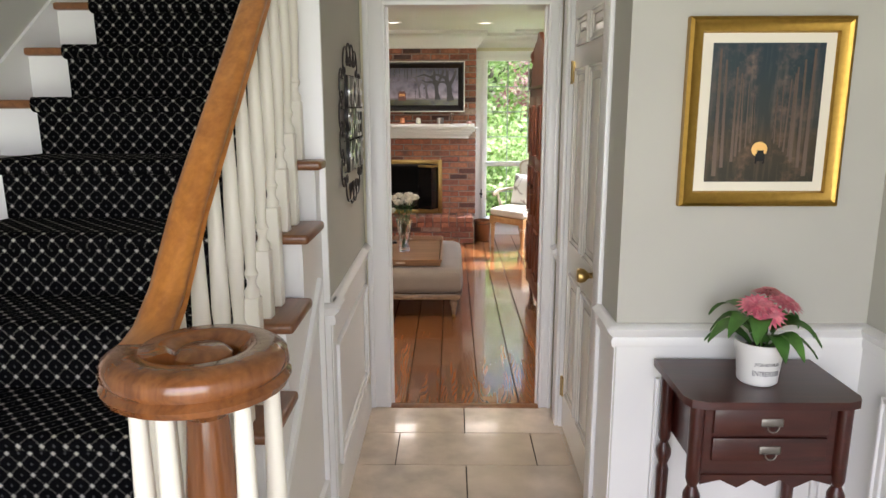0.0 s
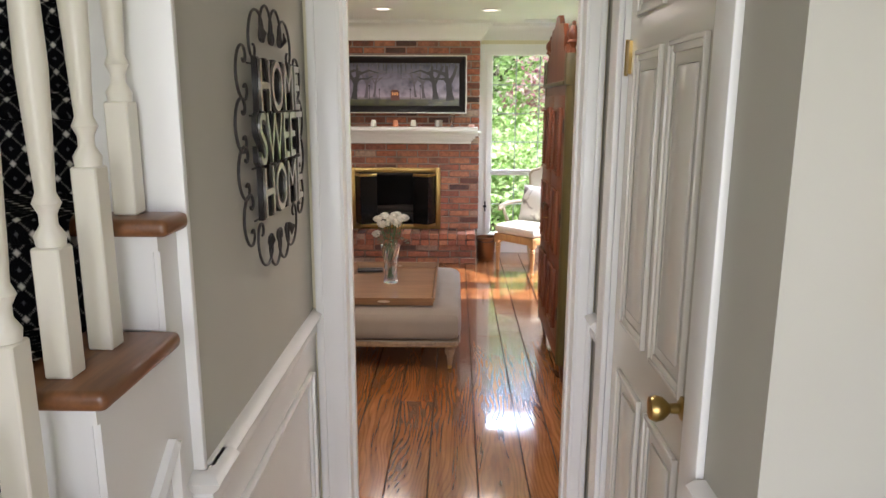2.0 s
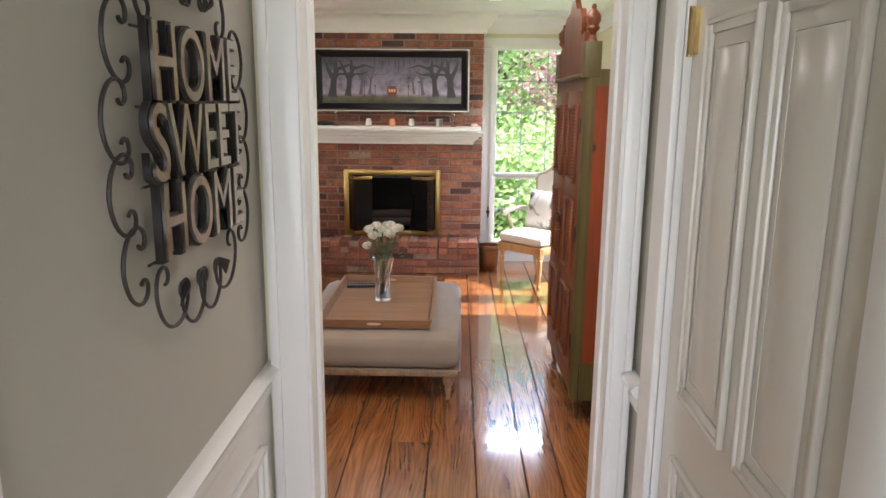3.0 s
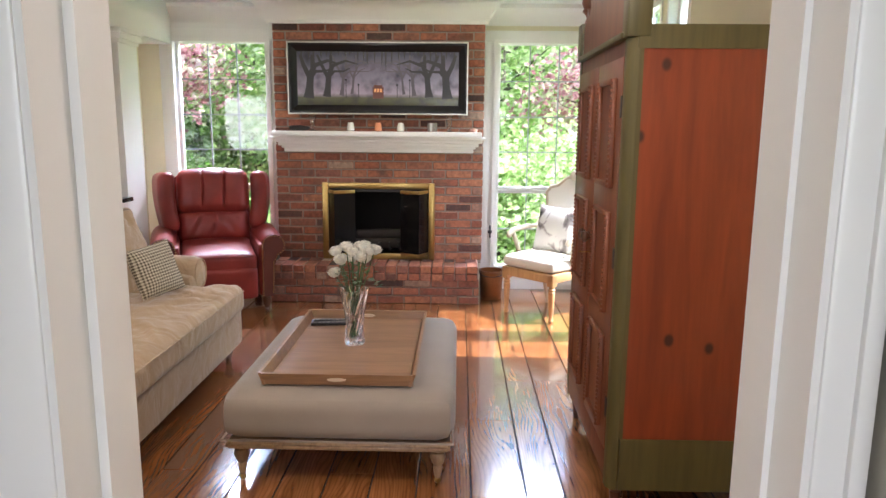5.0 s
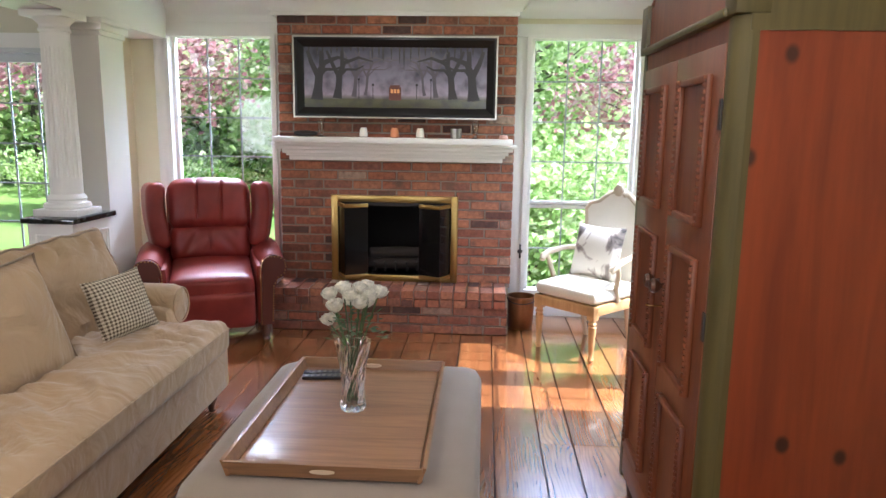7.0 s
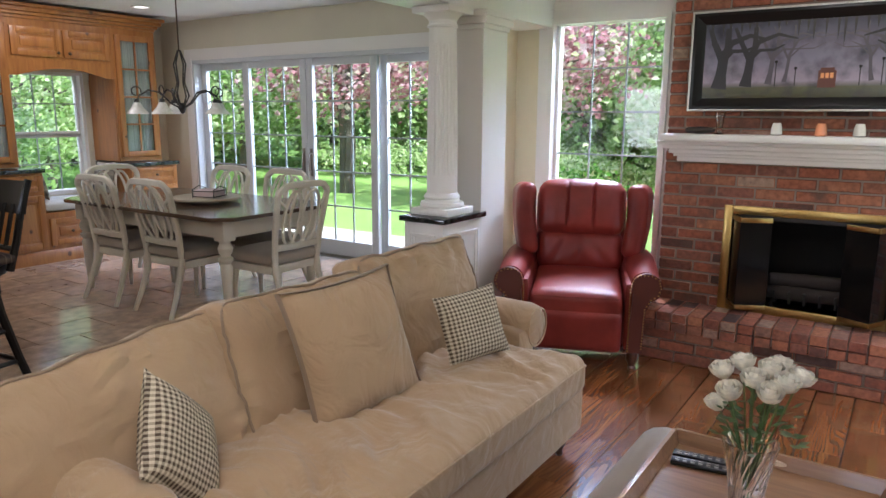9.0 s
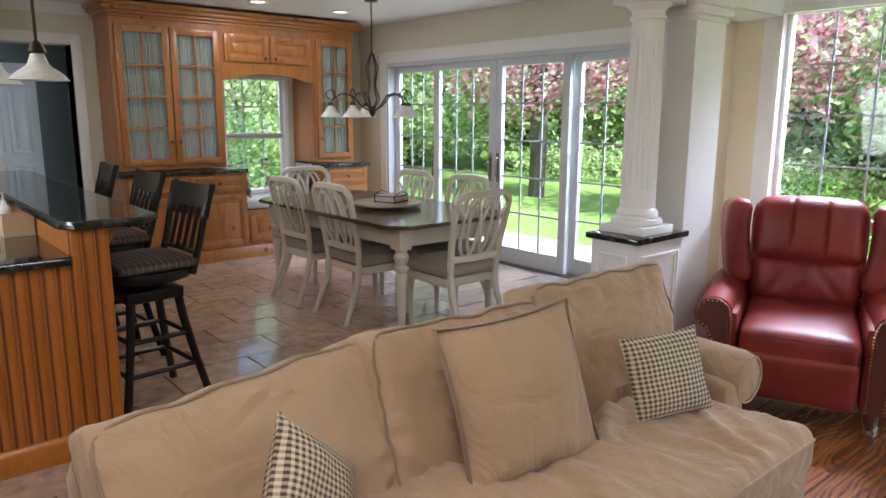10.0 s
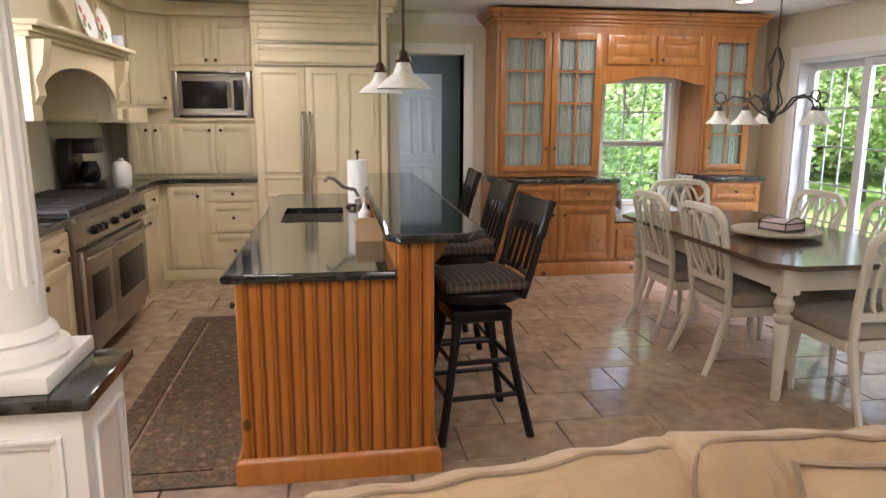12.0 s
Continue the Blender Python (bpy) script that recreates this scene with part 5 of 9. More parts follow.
part("seat_cushion", bm, SOFA, sofa, "long crumpled seat cushion", sharp=180)
tube_bm = tube(B(), [(0.566, -0.93, 0.490), (0.572, 0.1, 0.495), (0.566, 1.13, 0.490)], 0.006, 6)
part("piping", tube_bm, SOFA, sofa)
# Sofa linen with the shadow along the seams put into its colour.
SEAM = fabric("shadowed_linen_piping", (0.27, 0.20, 0.135), 0.92, 500, 0.06)


def boxed(w, d, t, puff, seed):
    """A stuffed box cushion with slumped, creased faces; returns its mesh and the two seam loops."""
    def warp(p):
        u, v = 2 * p.x / w, 2 * p.y / d
        f = max(0.0, 1 - abs(u) ** 2.4) * max(0.0, 1 - abs(v) ** 2.4)
        e = noise.noise(Vector((u * 1.3 + seed * 5, v * 1.3, 1.0)))
        q = Vector((p.x + 0.014 * noise.noise(Vector((v * 3.1, seed, 2.0))), p.y + 0.016 * noise.noise(Vector((u * 3.4, seed + 4.0, 1.0))) - 0.010 * (1 - u * u) * (1 if v > 0 else 0), p.z))
        q.z += (p.z / (t / 2)) * puff * (0.15 + 0.85 * f) + 0.032 * e
        edge = max(0.0, 1 - (1 - abs(v)) / 0.45)
        q.z += edge * (1 - abs(v)) * 0.10 * math.sin(u * 17 + seed * 2 + 4 * noise.noise(Vector((u * 3, v * 2, seed))))
        q.z += 0.013 * noise.noise(Vector((u * 5, v * 8, seed + 9.0))) * (1 if p.z > 0 else 0.5)
        return q
    bm = slab(B(), w, d, t, 0.045, 26, m=Matrix.Translation((0, 0, -t / 2)))
    for v in bm.verts:
        v.co = warp(v.co)
    loops = []
    for s in (1, -1):
        pts = []
        for k in range(96):
            a = 2 * math.pi * k / 96
            cx, cy = math.cos(a), math.sin(a)
            g = (abs(cx) ** 9 + abs(cy) ** 9) ** (-1 / 9)
            pts.append(tuple(warp(Vector((cx * g * (w / 2 - 0.010), cy * g * (d / 2 - 0.010), s * (t / 2 - 0.010))))))
        loops.append(pts)
    return bm, loops


for k, (y, w, tilt, dz, rz, h, roll) in enumerate(((-0.63, 0.86, 26, -0.03, 4, 0.54, 3), (0.13, 0.78, 23, -0.005, -2, 0.56, -1), (0.87, 0.80, 20, 0.02, -5, 0.59, 1))):
    m = pose(-0.225 + 0.01 * k, y, 0.685 + dz, 0, 0, rz) @ pose(0, 0, 0, 0, 90 - tilt, 0) @ pose(0, 0, 0, 0, 0, 90 + roll)
    bm, loops = boxed(w, h, 0.17, 0.045, k + 1)
    cu = part("back_cushion", bm, SOFA, sofa, "plump back cushion", m)
    for pts in loops:
        part("piping", tube(B(), pts, 0.006, 6, closed=True), SEAM, cu)
for x, y in ((0.44, 1.16), (0.44, -0.94), (-0.42, 1.16), (-0.42, -0.94)):
    part("leg", lathe(B(), [(0.014, 0.0), (0.02, 0.012), (0.016, 0.03), (0.03, 0.06), (0.034, 0.08), (0.024, 0.10)], x, y, 0, 16), DARKW, sofa, "turned dark wooden foot")


def throw(x, y, z, w, h, t, m, material, label, trim=True, seed=0, grp="throw pillows on the sofa"):
    p = thing("throw_pillow", 0, 0, 0, 0, label, "pillow", grp)
    p.matrix_basis = m
    part("cover", pillow(B(), w, h, t, 0.5, 16, seed, 0.012, pose(0, 0, 0, 0, 90, 0) @ pose(0, 0, 0, 0, 0, 90), pinch=0.07), material, p)
    if trim:
        part("flange", tube(B(), [(pose(0, 0, 0, 0, 90, 0) @ pose(0, 0, 0, 0, 0, 90)) @ Vector(q) for q in rim(w * 1.02, h * 1.02, pinch=0.07)], 0.014, 6, closed=True, flat=0.35), SEAM, p, "flanged edge darkened like a shadowed seam")
    return p


throw(0, 0, 0, 0.54, 0.52, 0.18, pose(-1.86, 2.655, 0.755, 0, -20, -6) @ pose(0, 0, 0, 2, 0, 0), SOFA, "large beige flanged throw pillow on the sofa")
throw(0, 0, 0, 0.33, 0.32, 0.13, pose(-1.76, 3.33, 0.685, 0, -20, -26) @ pose(0, 0, 0, 6, 0, 0), CHECK, "small black and cream checked pillow", False, 3)
throw(0, 0, 0, 0.36, 0.34, 0.13, pose(-1.86, 1.885, 0.675, 0, -22, 34) @ pose(0, 0, 0, -50, 0, 0), CHECK, "small checked pillow leaning by the sofa arm", False, 5)

# ---- ottoman, tray, vase ----
ot = thing("ottoman", -0.465, 2.74, 0, 0, "taupe upholstered ottoman on turned wooden legs", "ottoman")
part("cushion", slab(B(), 1.01, 1.36, 0.215, 0.075, 12, m=Matrix.Translation((0, 0, 0.205)), sag=0.012), SUEDE, ot)
bm = bx(-0.475, 0.475, -0.65, 0.65, 0.165, 0.205, 0.006)
box(bm, -0.485, 0.485, -0.66, 0.66, 0.175, 0.19, 0.006)
part("wooden_base", bm, LEGW, ot, "limed wooden base moulding")
part("piping", tube(B(), [(-0.495, -0.67, 0.215), (0.495, -0.67, 0.215), (0.495, 0.67, 0.215), (-0.495, 0.67, 0.215)], 0.006, 6, closed=True), SUEDE, ot)
for x in (-0.43, 0.43):
    for y in (-0.60, 0.60):
        leg = part("leg", lathe(B(), [(0.013, 0.028), (0.017, 0.05), (0.022, 0.075), (0.017, 0.085), (0.027, 0.10), (0.036, 0.125), (0.03, 0.145), (0.02, 0.15), (0.034, 0.165)], x, y, 0, 18), LEGW, ot, "turned limed leg")
        part("caster", lathe(B(), [(0.008, -0.008), (0.015, -0.006), (0.015, 0.006), (0.008, 0.008)], seg=14, m=pose(x, y, 0.0155, 90, 0, 40)), BRASS, leg, "brass caster")
tr = thing("serving_tray", -0.475, 2.68, 0.4345, 0, "large brown wooden serving tray on the ottoman", "tray")
part("bottom", bx(-0.31, 0.31, -0.505, 0.505, 0.0, 0.012), TRAYW, tr)
for s in (-1, 1):
    bm = prism(B(), [(s * 0.31, 0.0), (s * 0.322, 0.0), (s * 0.342, 0.055), (s * 0.328, 0.055)], "y", -0.527, 0.527)
    part("side", bm, TRAYW, tr)
    bm = prism(B(), [(s * 0.505, 0.0), (s * 0.517, 0.0), (s * 0.537, 0.055), (s * 0.523, 0.055)], "x", -0.328, 0.328)
    end = part("side", bm, TRAYW, tr)
    q = [(0.042 * math.cos(a * math.pi / 8), 0.029 + 0.008 * math.sin(a * math.pi / 8)) for a in range(16)]
    part("hand_hole", prism(B(), q, "y", *sorted((s * 0.504, s * 0.532))), paint("pale_cut_wood", (0.62, 0.48, 0.34), 0.5), end, "pale oval hand hole")
rc = thing("remote_control", -0.68, 3.10, 0.447, 8, "black remote controls lying in the tray", "remote control")
for k, y in enumerate((0.0, -0.055)):
    body = part("body", bx(-0.10, 0.10, y - 0.022, y + 0.022, 0.0, 0.016, 0.005), EBONY, rc)
    bm = B()
    for i in range(7):
        for j in range(2):
            box(bm, -0.085 + i * 0.025, -0.072 + i * 0.025, y - 0.014 + j * 0.016, y - 0.006 + j * 0.016, 0.0155, 0.018)
    part("buttons", bm, PEWTER, body)


def crystal(nt, b):
    b.inputs["Transmission Weight"].default_value = 1.0
    b.inputs["Roughness"].default_value = 0.02
    b.inputs["IOR"].default_value = 1.45
    b.inputs["Base Color"].default_value = (0.97, 0.98, 0.97, 1)


CRYSTAL = mat("cut_crystal", crystal)
va = thing("flower_vase", -0.48, 2.72, 0.447, 0, "cut crystal vase with white roses", "vase")
bm, rings, n = B(), [], 48
for z, r, d in ((0.0, 0.048, 0.0), (0.008, 0.052, 0.004), (0.03, 0.050, 0.006), (0.10, 0.045, 0.003), (0.16, 0.052, 0.005), (0.24, 0.066, 0.006), (0.285, 0.076, 0.006), (0.285, 0.070, 0.0), (0.16, 0.045, 0.0), (0.03, 0.040, 0.0), (0.028, 0.001, 0.0)):
    rings.append([bm.verts.new(((r - d * (i % 4 // 2)) * math.cos(2 * math.pi * i / n + z * 5), (r - d * (i % 4 // 2)) * math.sin(2 * math.pi * i / n + z * 5), z)) for i in range(n)])
for a, b in zip(rings, rings[1:]):
    for i in range(n):
        bm.faces.new((a[i], a[(i + 1) % n], b[(i + 1) % n], b[i]))
bm.faces.new(rings[0][::-1]), bm.faces.new(rings[-1])
part("vase_body", bm, CRYSTAL, va, "cut crystal body", sharp=20)
PETAL = pieces("ivory_rose_petal", ((0.0, (0.80, 0.78, 0.66)), (1.0, (0.86, 0.85, 0.76))), 0.6, 40, 0.1)
STEMG = pieces("rose_leaf", ((0.0, (0.04, 0.10, 0.03)), (1.0, (0.075, 0.16, 0.05))), 0.5, 40, 0.2)
rr = random.Random(5)
for k in range(12):
    a = k * 2.399
    r = 0.030 + 0.085 * math.sqrt(k / 11)
    h = 0.47 - 0.55 * (r - 0.03) + rr.uniform(-0.03, 0.035) - (0.10 if k == 9 else 0)
    x, y = r * math.cos(a), r * math.sin(a)
    part("stem", tube(B(), [(-x * 0.25, -y * 0.25, 0.035), (x * 0.35, y * 0.35, 0.26), (x, y, h)], 0.003, 5), STEMG, va)
    bm = B()
    for ring, (cnt, r0, hh, ph) in enumerate(((5, 0.030, 0.040, 0.0), (4, 0.023, 0.048, 0.5), (3, 0.014, 0.052, 0.2))):
        for i in range(cnt):
            b0 = 2 * math.pi * (i + ph) / cnt
            grid = []
            for u in range(5):
                row = []
                for v in range(5):
                    ang = b0 + (u / 4 - 0.5) * 2 * math.pi / cnt * 1.35
                    f = v / 4
                    rad = r0 * (0.35 + 0.75 * math.sin(f * 2.1)) * (1 + (0.18 if f == 1 else 0) * (1 - ring * 0.3))
                    row.append(bm.verts.new((rad * math.cos(ang), rad * math.sin(ang), hh * f * (1 - 0.12 * abs(u - 2) / 2))))
                grid.append(row)
            for u in range(4):
                for v in range(4):
                    bm.faces.new((grid[u][v], grid[u + 1][v], grid[u + 1][v + 1], grid[u][v + 1]))
    part("rose", bm, PETAL, va, "ivory white rose", pose(x, y, h - 0.005, -math.degrees(y) * 3.4, math.degrees(x) * 3.4, 0))
bm = B()
for k in range(70):
    a, r, z = rr.uniform(0, 6.28), rr.uniform(0.02, 0.115), rr.uniform(0.28, 0.40)
    c = Vector((r * math.cos(a), r * math.sin(a), z))
    d = Vector((math.cos(a), math.sin(a), rr.uniform(-0.3, 0.7))).normalized() * rr.uniform(0.025, 0.045)
    s = d.cross(Vector((0, 0, 1))).normalized() * d.length * 0.32
    bm.faces.new([bm.verts.new(p) for p in (c, c + d * 0.5 + s, c + d, c + d * 0.5 - s)])
part("foliage", bm, STEMG, va, "green rose leaves")

# ---- red leather recliner ----
def leather(nt, b):
    v = coords(nt)
    n1, n2 = nd(nt, "ShaderNodeTexNoise", Scale=4.0, Detail=6.0), nd(nt, "ShaderNodeTexVoronoi", Scale=220.0)
    nt.links.new(v, n1.inputs["Vector"]), nt.links.new(v, n2.inputs["Vector"])
    nt.links.new(ramp(nt, n1.outputs[0], ((0.3, (0.14, 0.016, 0.012)), (0.7, (0.25, 0.034, 0.026)))), b.inputs["Base Color"])
    b.inputs["Roughness"].default_value = 0.42
    b.inputs["Specular IOR Level"].default_value = 0.35
    bump(nt, b, n2.outputs["Distance"], 0.12, 0.002)


LEATHER = mat("oxblood_leather", leather)
rec = thing("recliner_chair", -2.08, 5.17, 0, 22, "oxblood red leather wing recliner with nailhead trim", "armchair")
rec.matrix_basis = pose(-2.035, 5.17, 0, 0, 0, 22) @ Matrix.Diagonal((1.06, 1.05, 1.02, 1))
bm = slab(B(), 0.55, 0.10, 0.27, 0.035, 10, m=pose(0, -0.37, 0.125, 7, 0, 0))
part("footrest", bm, LEATHER, rec, "folded leather footrest")
part("base", slab(B(), 0.60, 0.62, 0.20, 0.03, 6, m=Matrix.Translation((0, 0.0, 0.13))), LEATHER, rec)
part("seat_cushion", slab(B(), 0.55, 0.66, 0.165, 0.05, 14, m=pose(0, -0.10, 0.355, 4, 0, 0), sag=0.035, rough=0.008), LEATHER, rec)
part("piping", tube(B(), [(-0.25, -0.428, 0.475), (0.0, -0.434, 0.478), (0.25, -0.428, 0.475)], 0.005, 6), LEATHER, rec)
for k, (z, h, d, w, y, tilt) in enumerate(((0.50, 0.30, 0.16, 0.56, 0.20, -10), (0.75, 0.37, 0.22, 0.57, 0.235, -12))):
    bm = slab(B(), w, d, h, 0.075, 36, sag=0.0)
    for v in bm.verts:
        front = max(0.0, -v.co.y / (d / 2))
        u, f = v.co.x / (w / 2), v.co.z / h
        belly = max(0.0, 1 - u * u) * math.sin(math.pi * min(1, max(0, f)))
        v.co.y -= front * 0.045 * belly
        v.co.z += 0.025 * (1 - u * u) * (f if k else 0)
        if k:
            for g in (-0.085, 0.085):
                v.co.y += front * 0.022 * math.exp(-((v.co.x - g) / 0.010) ** 2) * min(1.0, 3 * f * (1.15 - f))
            v.co.y += front * 0.010 * noise.noise(Vector((v.co.x * 26, 3.0, v.co.z * 4))) * (1 - f)
        else:
            fold = noise.noise(Vector((v.co.x * 17 + v.co.z * 9 * (1 if v.co.x > 0 else -1), 8.0, v.co.z * 3)))
            v.co.y -= front * 0.028 * fold * belly
    part("back_cushion", bm, LEATHER, rec, "pleated leather back cushion", pose(0, y, z, tilt, 0, 0))
part("back_panel", slab(B(), 0.62, 0.12, 0.78, 0.05, 8, m=pose(0, 0.38, 0.30, -10, 0, 0)), LEATHER, rec)
for s in (-1, 1):
    bm = slab(B(), 0.135, 0.30, 0.50, 0.06, 16)
    for v in bm.verts:
        f = v.co.z / 0.50
        v.co.y += 0.05 * f + (0.06 * (1 - f) if v.co.y < 0 else 0)
        v.co.x += s * 0.035 * math.sin(f * 2.4)
    part("wing", bm, LEATHER, rec, "padded leather wing", pose(s * 0.335, 0.20, 0.615, -4, 0, -s * 14))
    bm = slab(B(), 0.13, 0.72, 0.44, 0.03, 8, m=Matrix.Translation((s * 0.345, -0.02, 0.13)))
    lathe(bm, [(0.07, -0.405), (0.098, -0.395), (0.104, -0.30), (0.10, 0.0), (0.085, 0.36), (0.04, 0.37)], seg=26, m=pose(s * 0.40, 0.0, 0.555, -90, 0, 0) @ Matrix.Diagonal((1, 1, -1, 1)))
    part("arm", bm, LEATHER, rec, "rolled leather arm")
    ring = [(s * (0.405 + 0.088 * math.cos(a * math.pi / 12)), 0.555 + 0.088 * math.sin(a * math.pi / 12)) for a in range(-5, 15)]
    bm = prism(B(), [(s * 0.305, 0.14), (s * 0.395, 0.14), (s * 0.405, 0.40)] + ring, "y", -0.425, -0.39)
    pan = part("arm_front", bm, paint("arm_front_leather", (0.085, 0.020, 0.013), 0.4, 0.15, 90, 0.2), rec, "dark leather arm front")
    bm = B()
    edge = [(0.312, 0.15), (0.312, 0.54), (0.33, 0.61), (0.365, 0.632), (0.43, 0.632), (0.47, 0.605), (0.483, 0.555), (0.47, 0.51), (0.43, 0.48), (0.398, 0.42), (0.388, 0.15)]
    for (xa, za), (xb, zb) in zip(edge, edge[1:]):
        m_ = max(1, int(math.hypot(xb - xa, zb - za) / 0.017))
        for i in range(m_):
            f = i / m_
            lathe(bm, [(0.0055, 0.0), (0.004, 0.003), (0.0005, 0.0045)], seg=6, m=pose(s * (xa + (xb - xa) * f), -0.415, za + (zb - za) * f, 90, 0, 0) @ Matrix.Translation((0, 0, 0.010)))
    part("nailheads", bm, BRASS, pan, "row of brass nailheads")
    for y in (-0.34, 0.36):
        part("leg", lathe(B(), [(0.018, 0.0), (0.025, 0.015), (0.018, 0.03), (0.034, 0.07), (0.036, 0.10), (0.026, 0.13)], s * 0.345, y, 0, 16), DARKW, rec, "turned dark wooden foot")

# ---- armoire ----
am = thing("armoire", 0.966, 2.40, 0, 0, "red stained pine armoire with olive green frame", "armoire")
# local: front faces -x, near side faces -y
X0, X1, Y0, Y1 = -0.326, 0.326, -0.53, 0.53
bm = B()
box(bm, X0 + 0.05, X1, Y0 + 0.012, Y1 - 0.012, 0.24, 1.86)
part("carcass", bm, ARMFRONT, am)
for s in (-1, 1):
    y = s * 0.53
    a, b = sorted((y, y - s * 0.012))
    part("side_panel", bx(X0 + 0.05, X1 - 0.08, *sorted((y - s * 0.004, y - s * 0.014)), 0.34, 1.825), ARMRED, am, "orange red knotty pine side panel")
    bm = B()
    box(bm, X1 - 0.083, X1, a, b, 0.13, 1.905), box(bm, X0 + 0.03, X1 - 0.083, a, b, 1.822, 1.905), box(bm, X0 + 0.045, X1 - 0.083, a, b, 0.13, 0.345), box(bm, X0 + 0.036, X0 + 0.053, a, b, 0.345, 1.822)
    part("side_frame", bm, ARMGREEN, am, "olive green side frame")
    bm = prism(B(), [(X0, y - s * 0.066), (X0, y - s * 0.030), (X0 + 0.016, y - s * 0.008), (X0 + 0.036, y), (X0 + 0.06, y - s * 0.02), (X0 + 0.03, y - s * 0.07)], "z", 0.13, 1.86)
    post = part("corner_post", bm, ARMGREEN, am, "chamfered olive green corner post")
    bm = bx(X0 - 0.01, X0 + 0.075, *sorted((y - s * 0.085, y + s * 0.003)), 1.862, 2.04, 0.004)
    part("finial_block", bm, ARMGREEN, am, "olive green finial block")
    part("finial", lathe(B(), [(0.024, 0.0), (0.02, 0.012), (0.013, 0.03), (0.018, 0.045), (0.034, 0.06), (0.034, 0.066), (0.027, 0.075), (0.038, 0.10), (0.036, 0.125), (0.018, 0.148), (0.010, 0.155), (0.013, 0.167), (0.008, 0.178), (0.0, 0.18)], X0 + 0.032, y - s * 0.042, 2.041, 20), ARMFRONT, am, "turned urn finial")
part("front_rail", bx(X0 + 0.005, X0 + 0.06, Y0 + 0.07, Y1 - 0.07, 1.80, 1.86), ARMFRONT, am)
part("cornice", bx(X0 - 0.02, X0 + 0.06, Y0 + 0.06, Y1 - 0.06, 1.86, 1.885, 0.008), ARMGREEN, am)
part("bottom_rail", bx(X0, X0 + 0.06, Y0 + 0.07, Y1 - 0.07, 0.15, 0.265, 0.006), ARMFRONT, am)
cr = [(-0.53, 1.885), (0.53, 1.885), (0.53, 2.03), (0.47, 2.03), (0.44, 2.10), (0.38, 2.06), (0.34, 2.09), (0.36, 2.15), (0.28, 2.23), (0.14, 2.24), (0.06, 2.30), (-0.06, 2.30), (-0.14, 2.24), (-0.28, 2.23), (-0.36, 2.15), (-0.34, 2.09), (-0.38, 2.06), (-0.44, 2.10), (-0.47, 2.03), (-0.53, 2.03)]
bm = prism(B(), [(a * 0.87, b) for a, b in cr], "x", X0 + 0.005, X0 + 0.035)
part("crest", bm, ARMFRONT, am, "scrolled crest board")
for s in (-1, 1):
    dr = part("door", bx(X0 - 0.002, X0 + 0.025, *sorted((s * 0.002, s * 0.458)), 0.27, 1.80, 0.002), ARMFRONT, am)
    for z0, z1 in ((0.33, 0.72), (0.81, 1.22), (1.31, 1.73)):
        a0, a1 = sorted((s * 0.09, s * 0.375))
        bm = frame_ring(B(), "x", a0, a1, z0, z1, 0.022, X0 - 0.020, X0 - 0.001, 0.006)
        for i in range(22):
            zz = z0 + (z1 - z0) * (i + 0.5) / 22
            for a in (a0 + 0.01, a1 - 0.01):
                lathe(bm, [(0.007, -0.006), (0.008, 0.0), (0.007, 0.006)], X0 - 0.019, a, zz, 6)
        part("door_panel", bm, ARMFRONT, dr, "rope moulded panel")
        part("panel_field", bx(X0 - 0.004, X0 - 0.0022, a0 + 0.02, a1 - 0.02, z0 + 0.02, z1 - 0.02), ARMFRONT, dr)
    part("knob", lathe(B(), [(0.010, 0.0), (0.008, 0.015), (0.02, 0.025), (0.026, 0.038), (0.02, 0.05), (0.0, 0.054)], seg=16, m=pose(X0 - 0.002, s * 0.04, 1.07, 0, -90, 0)), DARKW, dr, "turned wooden knob")
    for z in (0.45, 1.05, 1.62):
        part("hinge", bx(X0 - 0.006, X0 - 0.001, *sorted((s * 0.448, s * 0.466)), z - 0.04, z + 0.04), IRON, dr, "dark hinge plate")
part("key", tube(B(), [(X0 - 0.004, -0.035, 1.0), (X0 - 0.05, -0.035, 1.0), (X0 - 0.058, -0.025, 1.0)], 0.003, 6), BRASS, am, "small brass key")
for x in (X0 + 0.05, X1 - 0.05):
    for y in (Y0 + 0.06, Y1 - 0.06):
        part("leg", lathe(B(), [(0.013, 0.0), (0.02, 0.02), (0.018, 0.06), (0.036, 0.10), (0.038, 0.115), (0.024, 0.13), (0.03, 0.15)], x, y, 0, 16) if x > 0 else lathe(B(), [(0.013, 0.0), (0.017, 0.03), (0.024, 0.09), (0.024, 0.1), (0.036, 0.115), (0.038, 0.13), (0.028, 0.15)], x, y, 0, 16), DARKW, am, "turned dark leg")

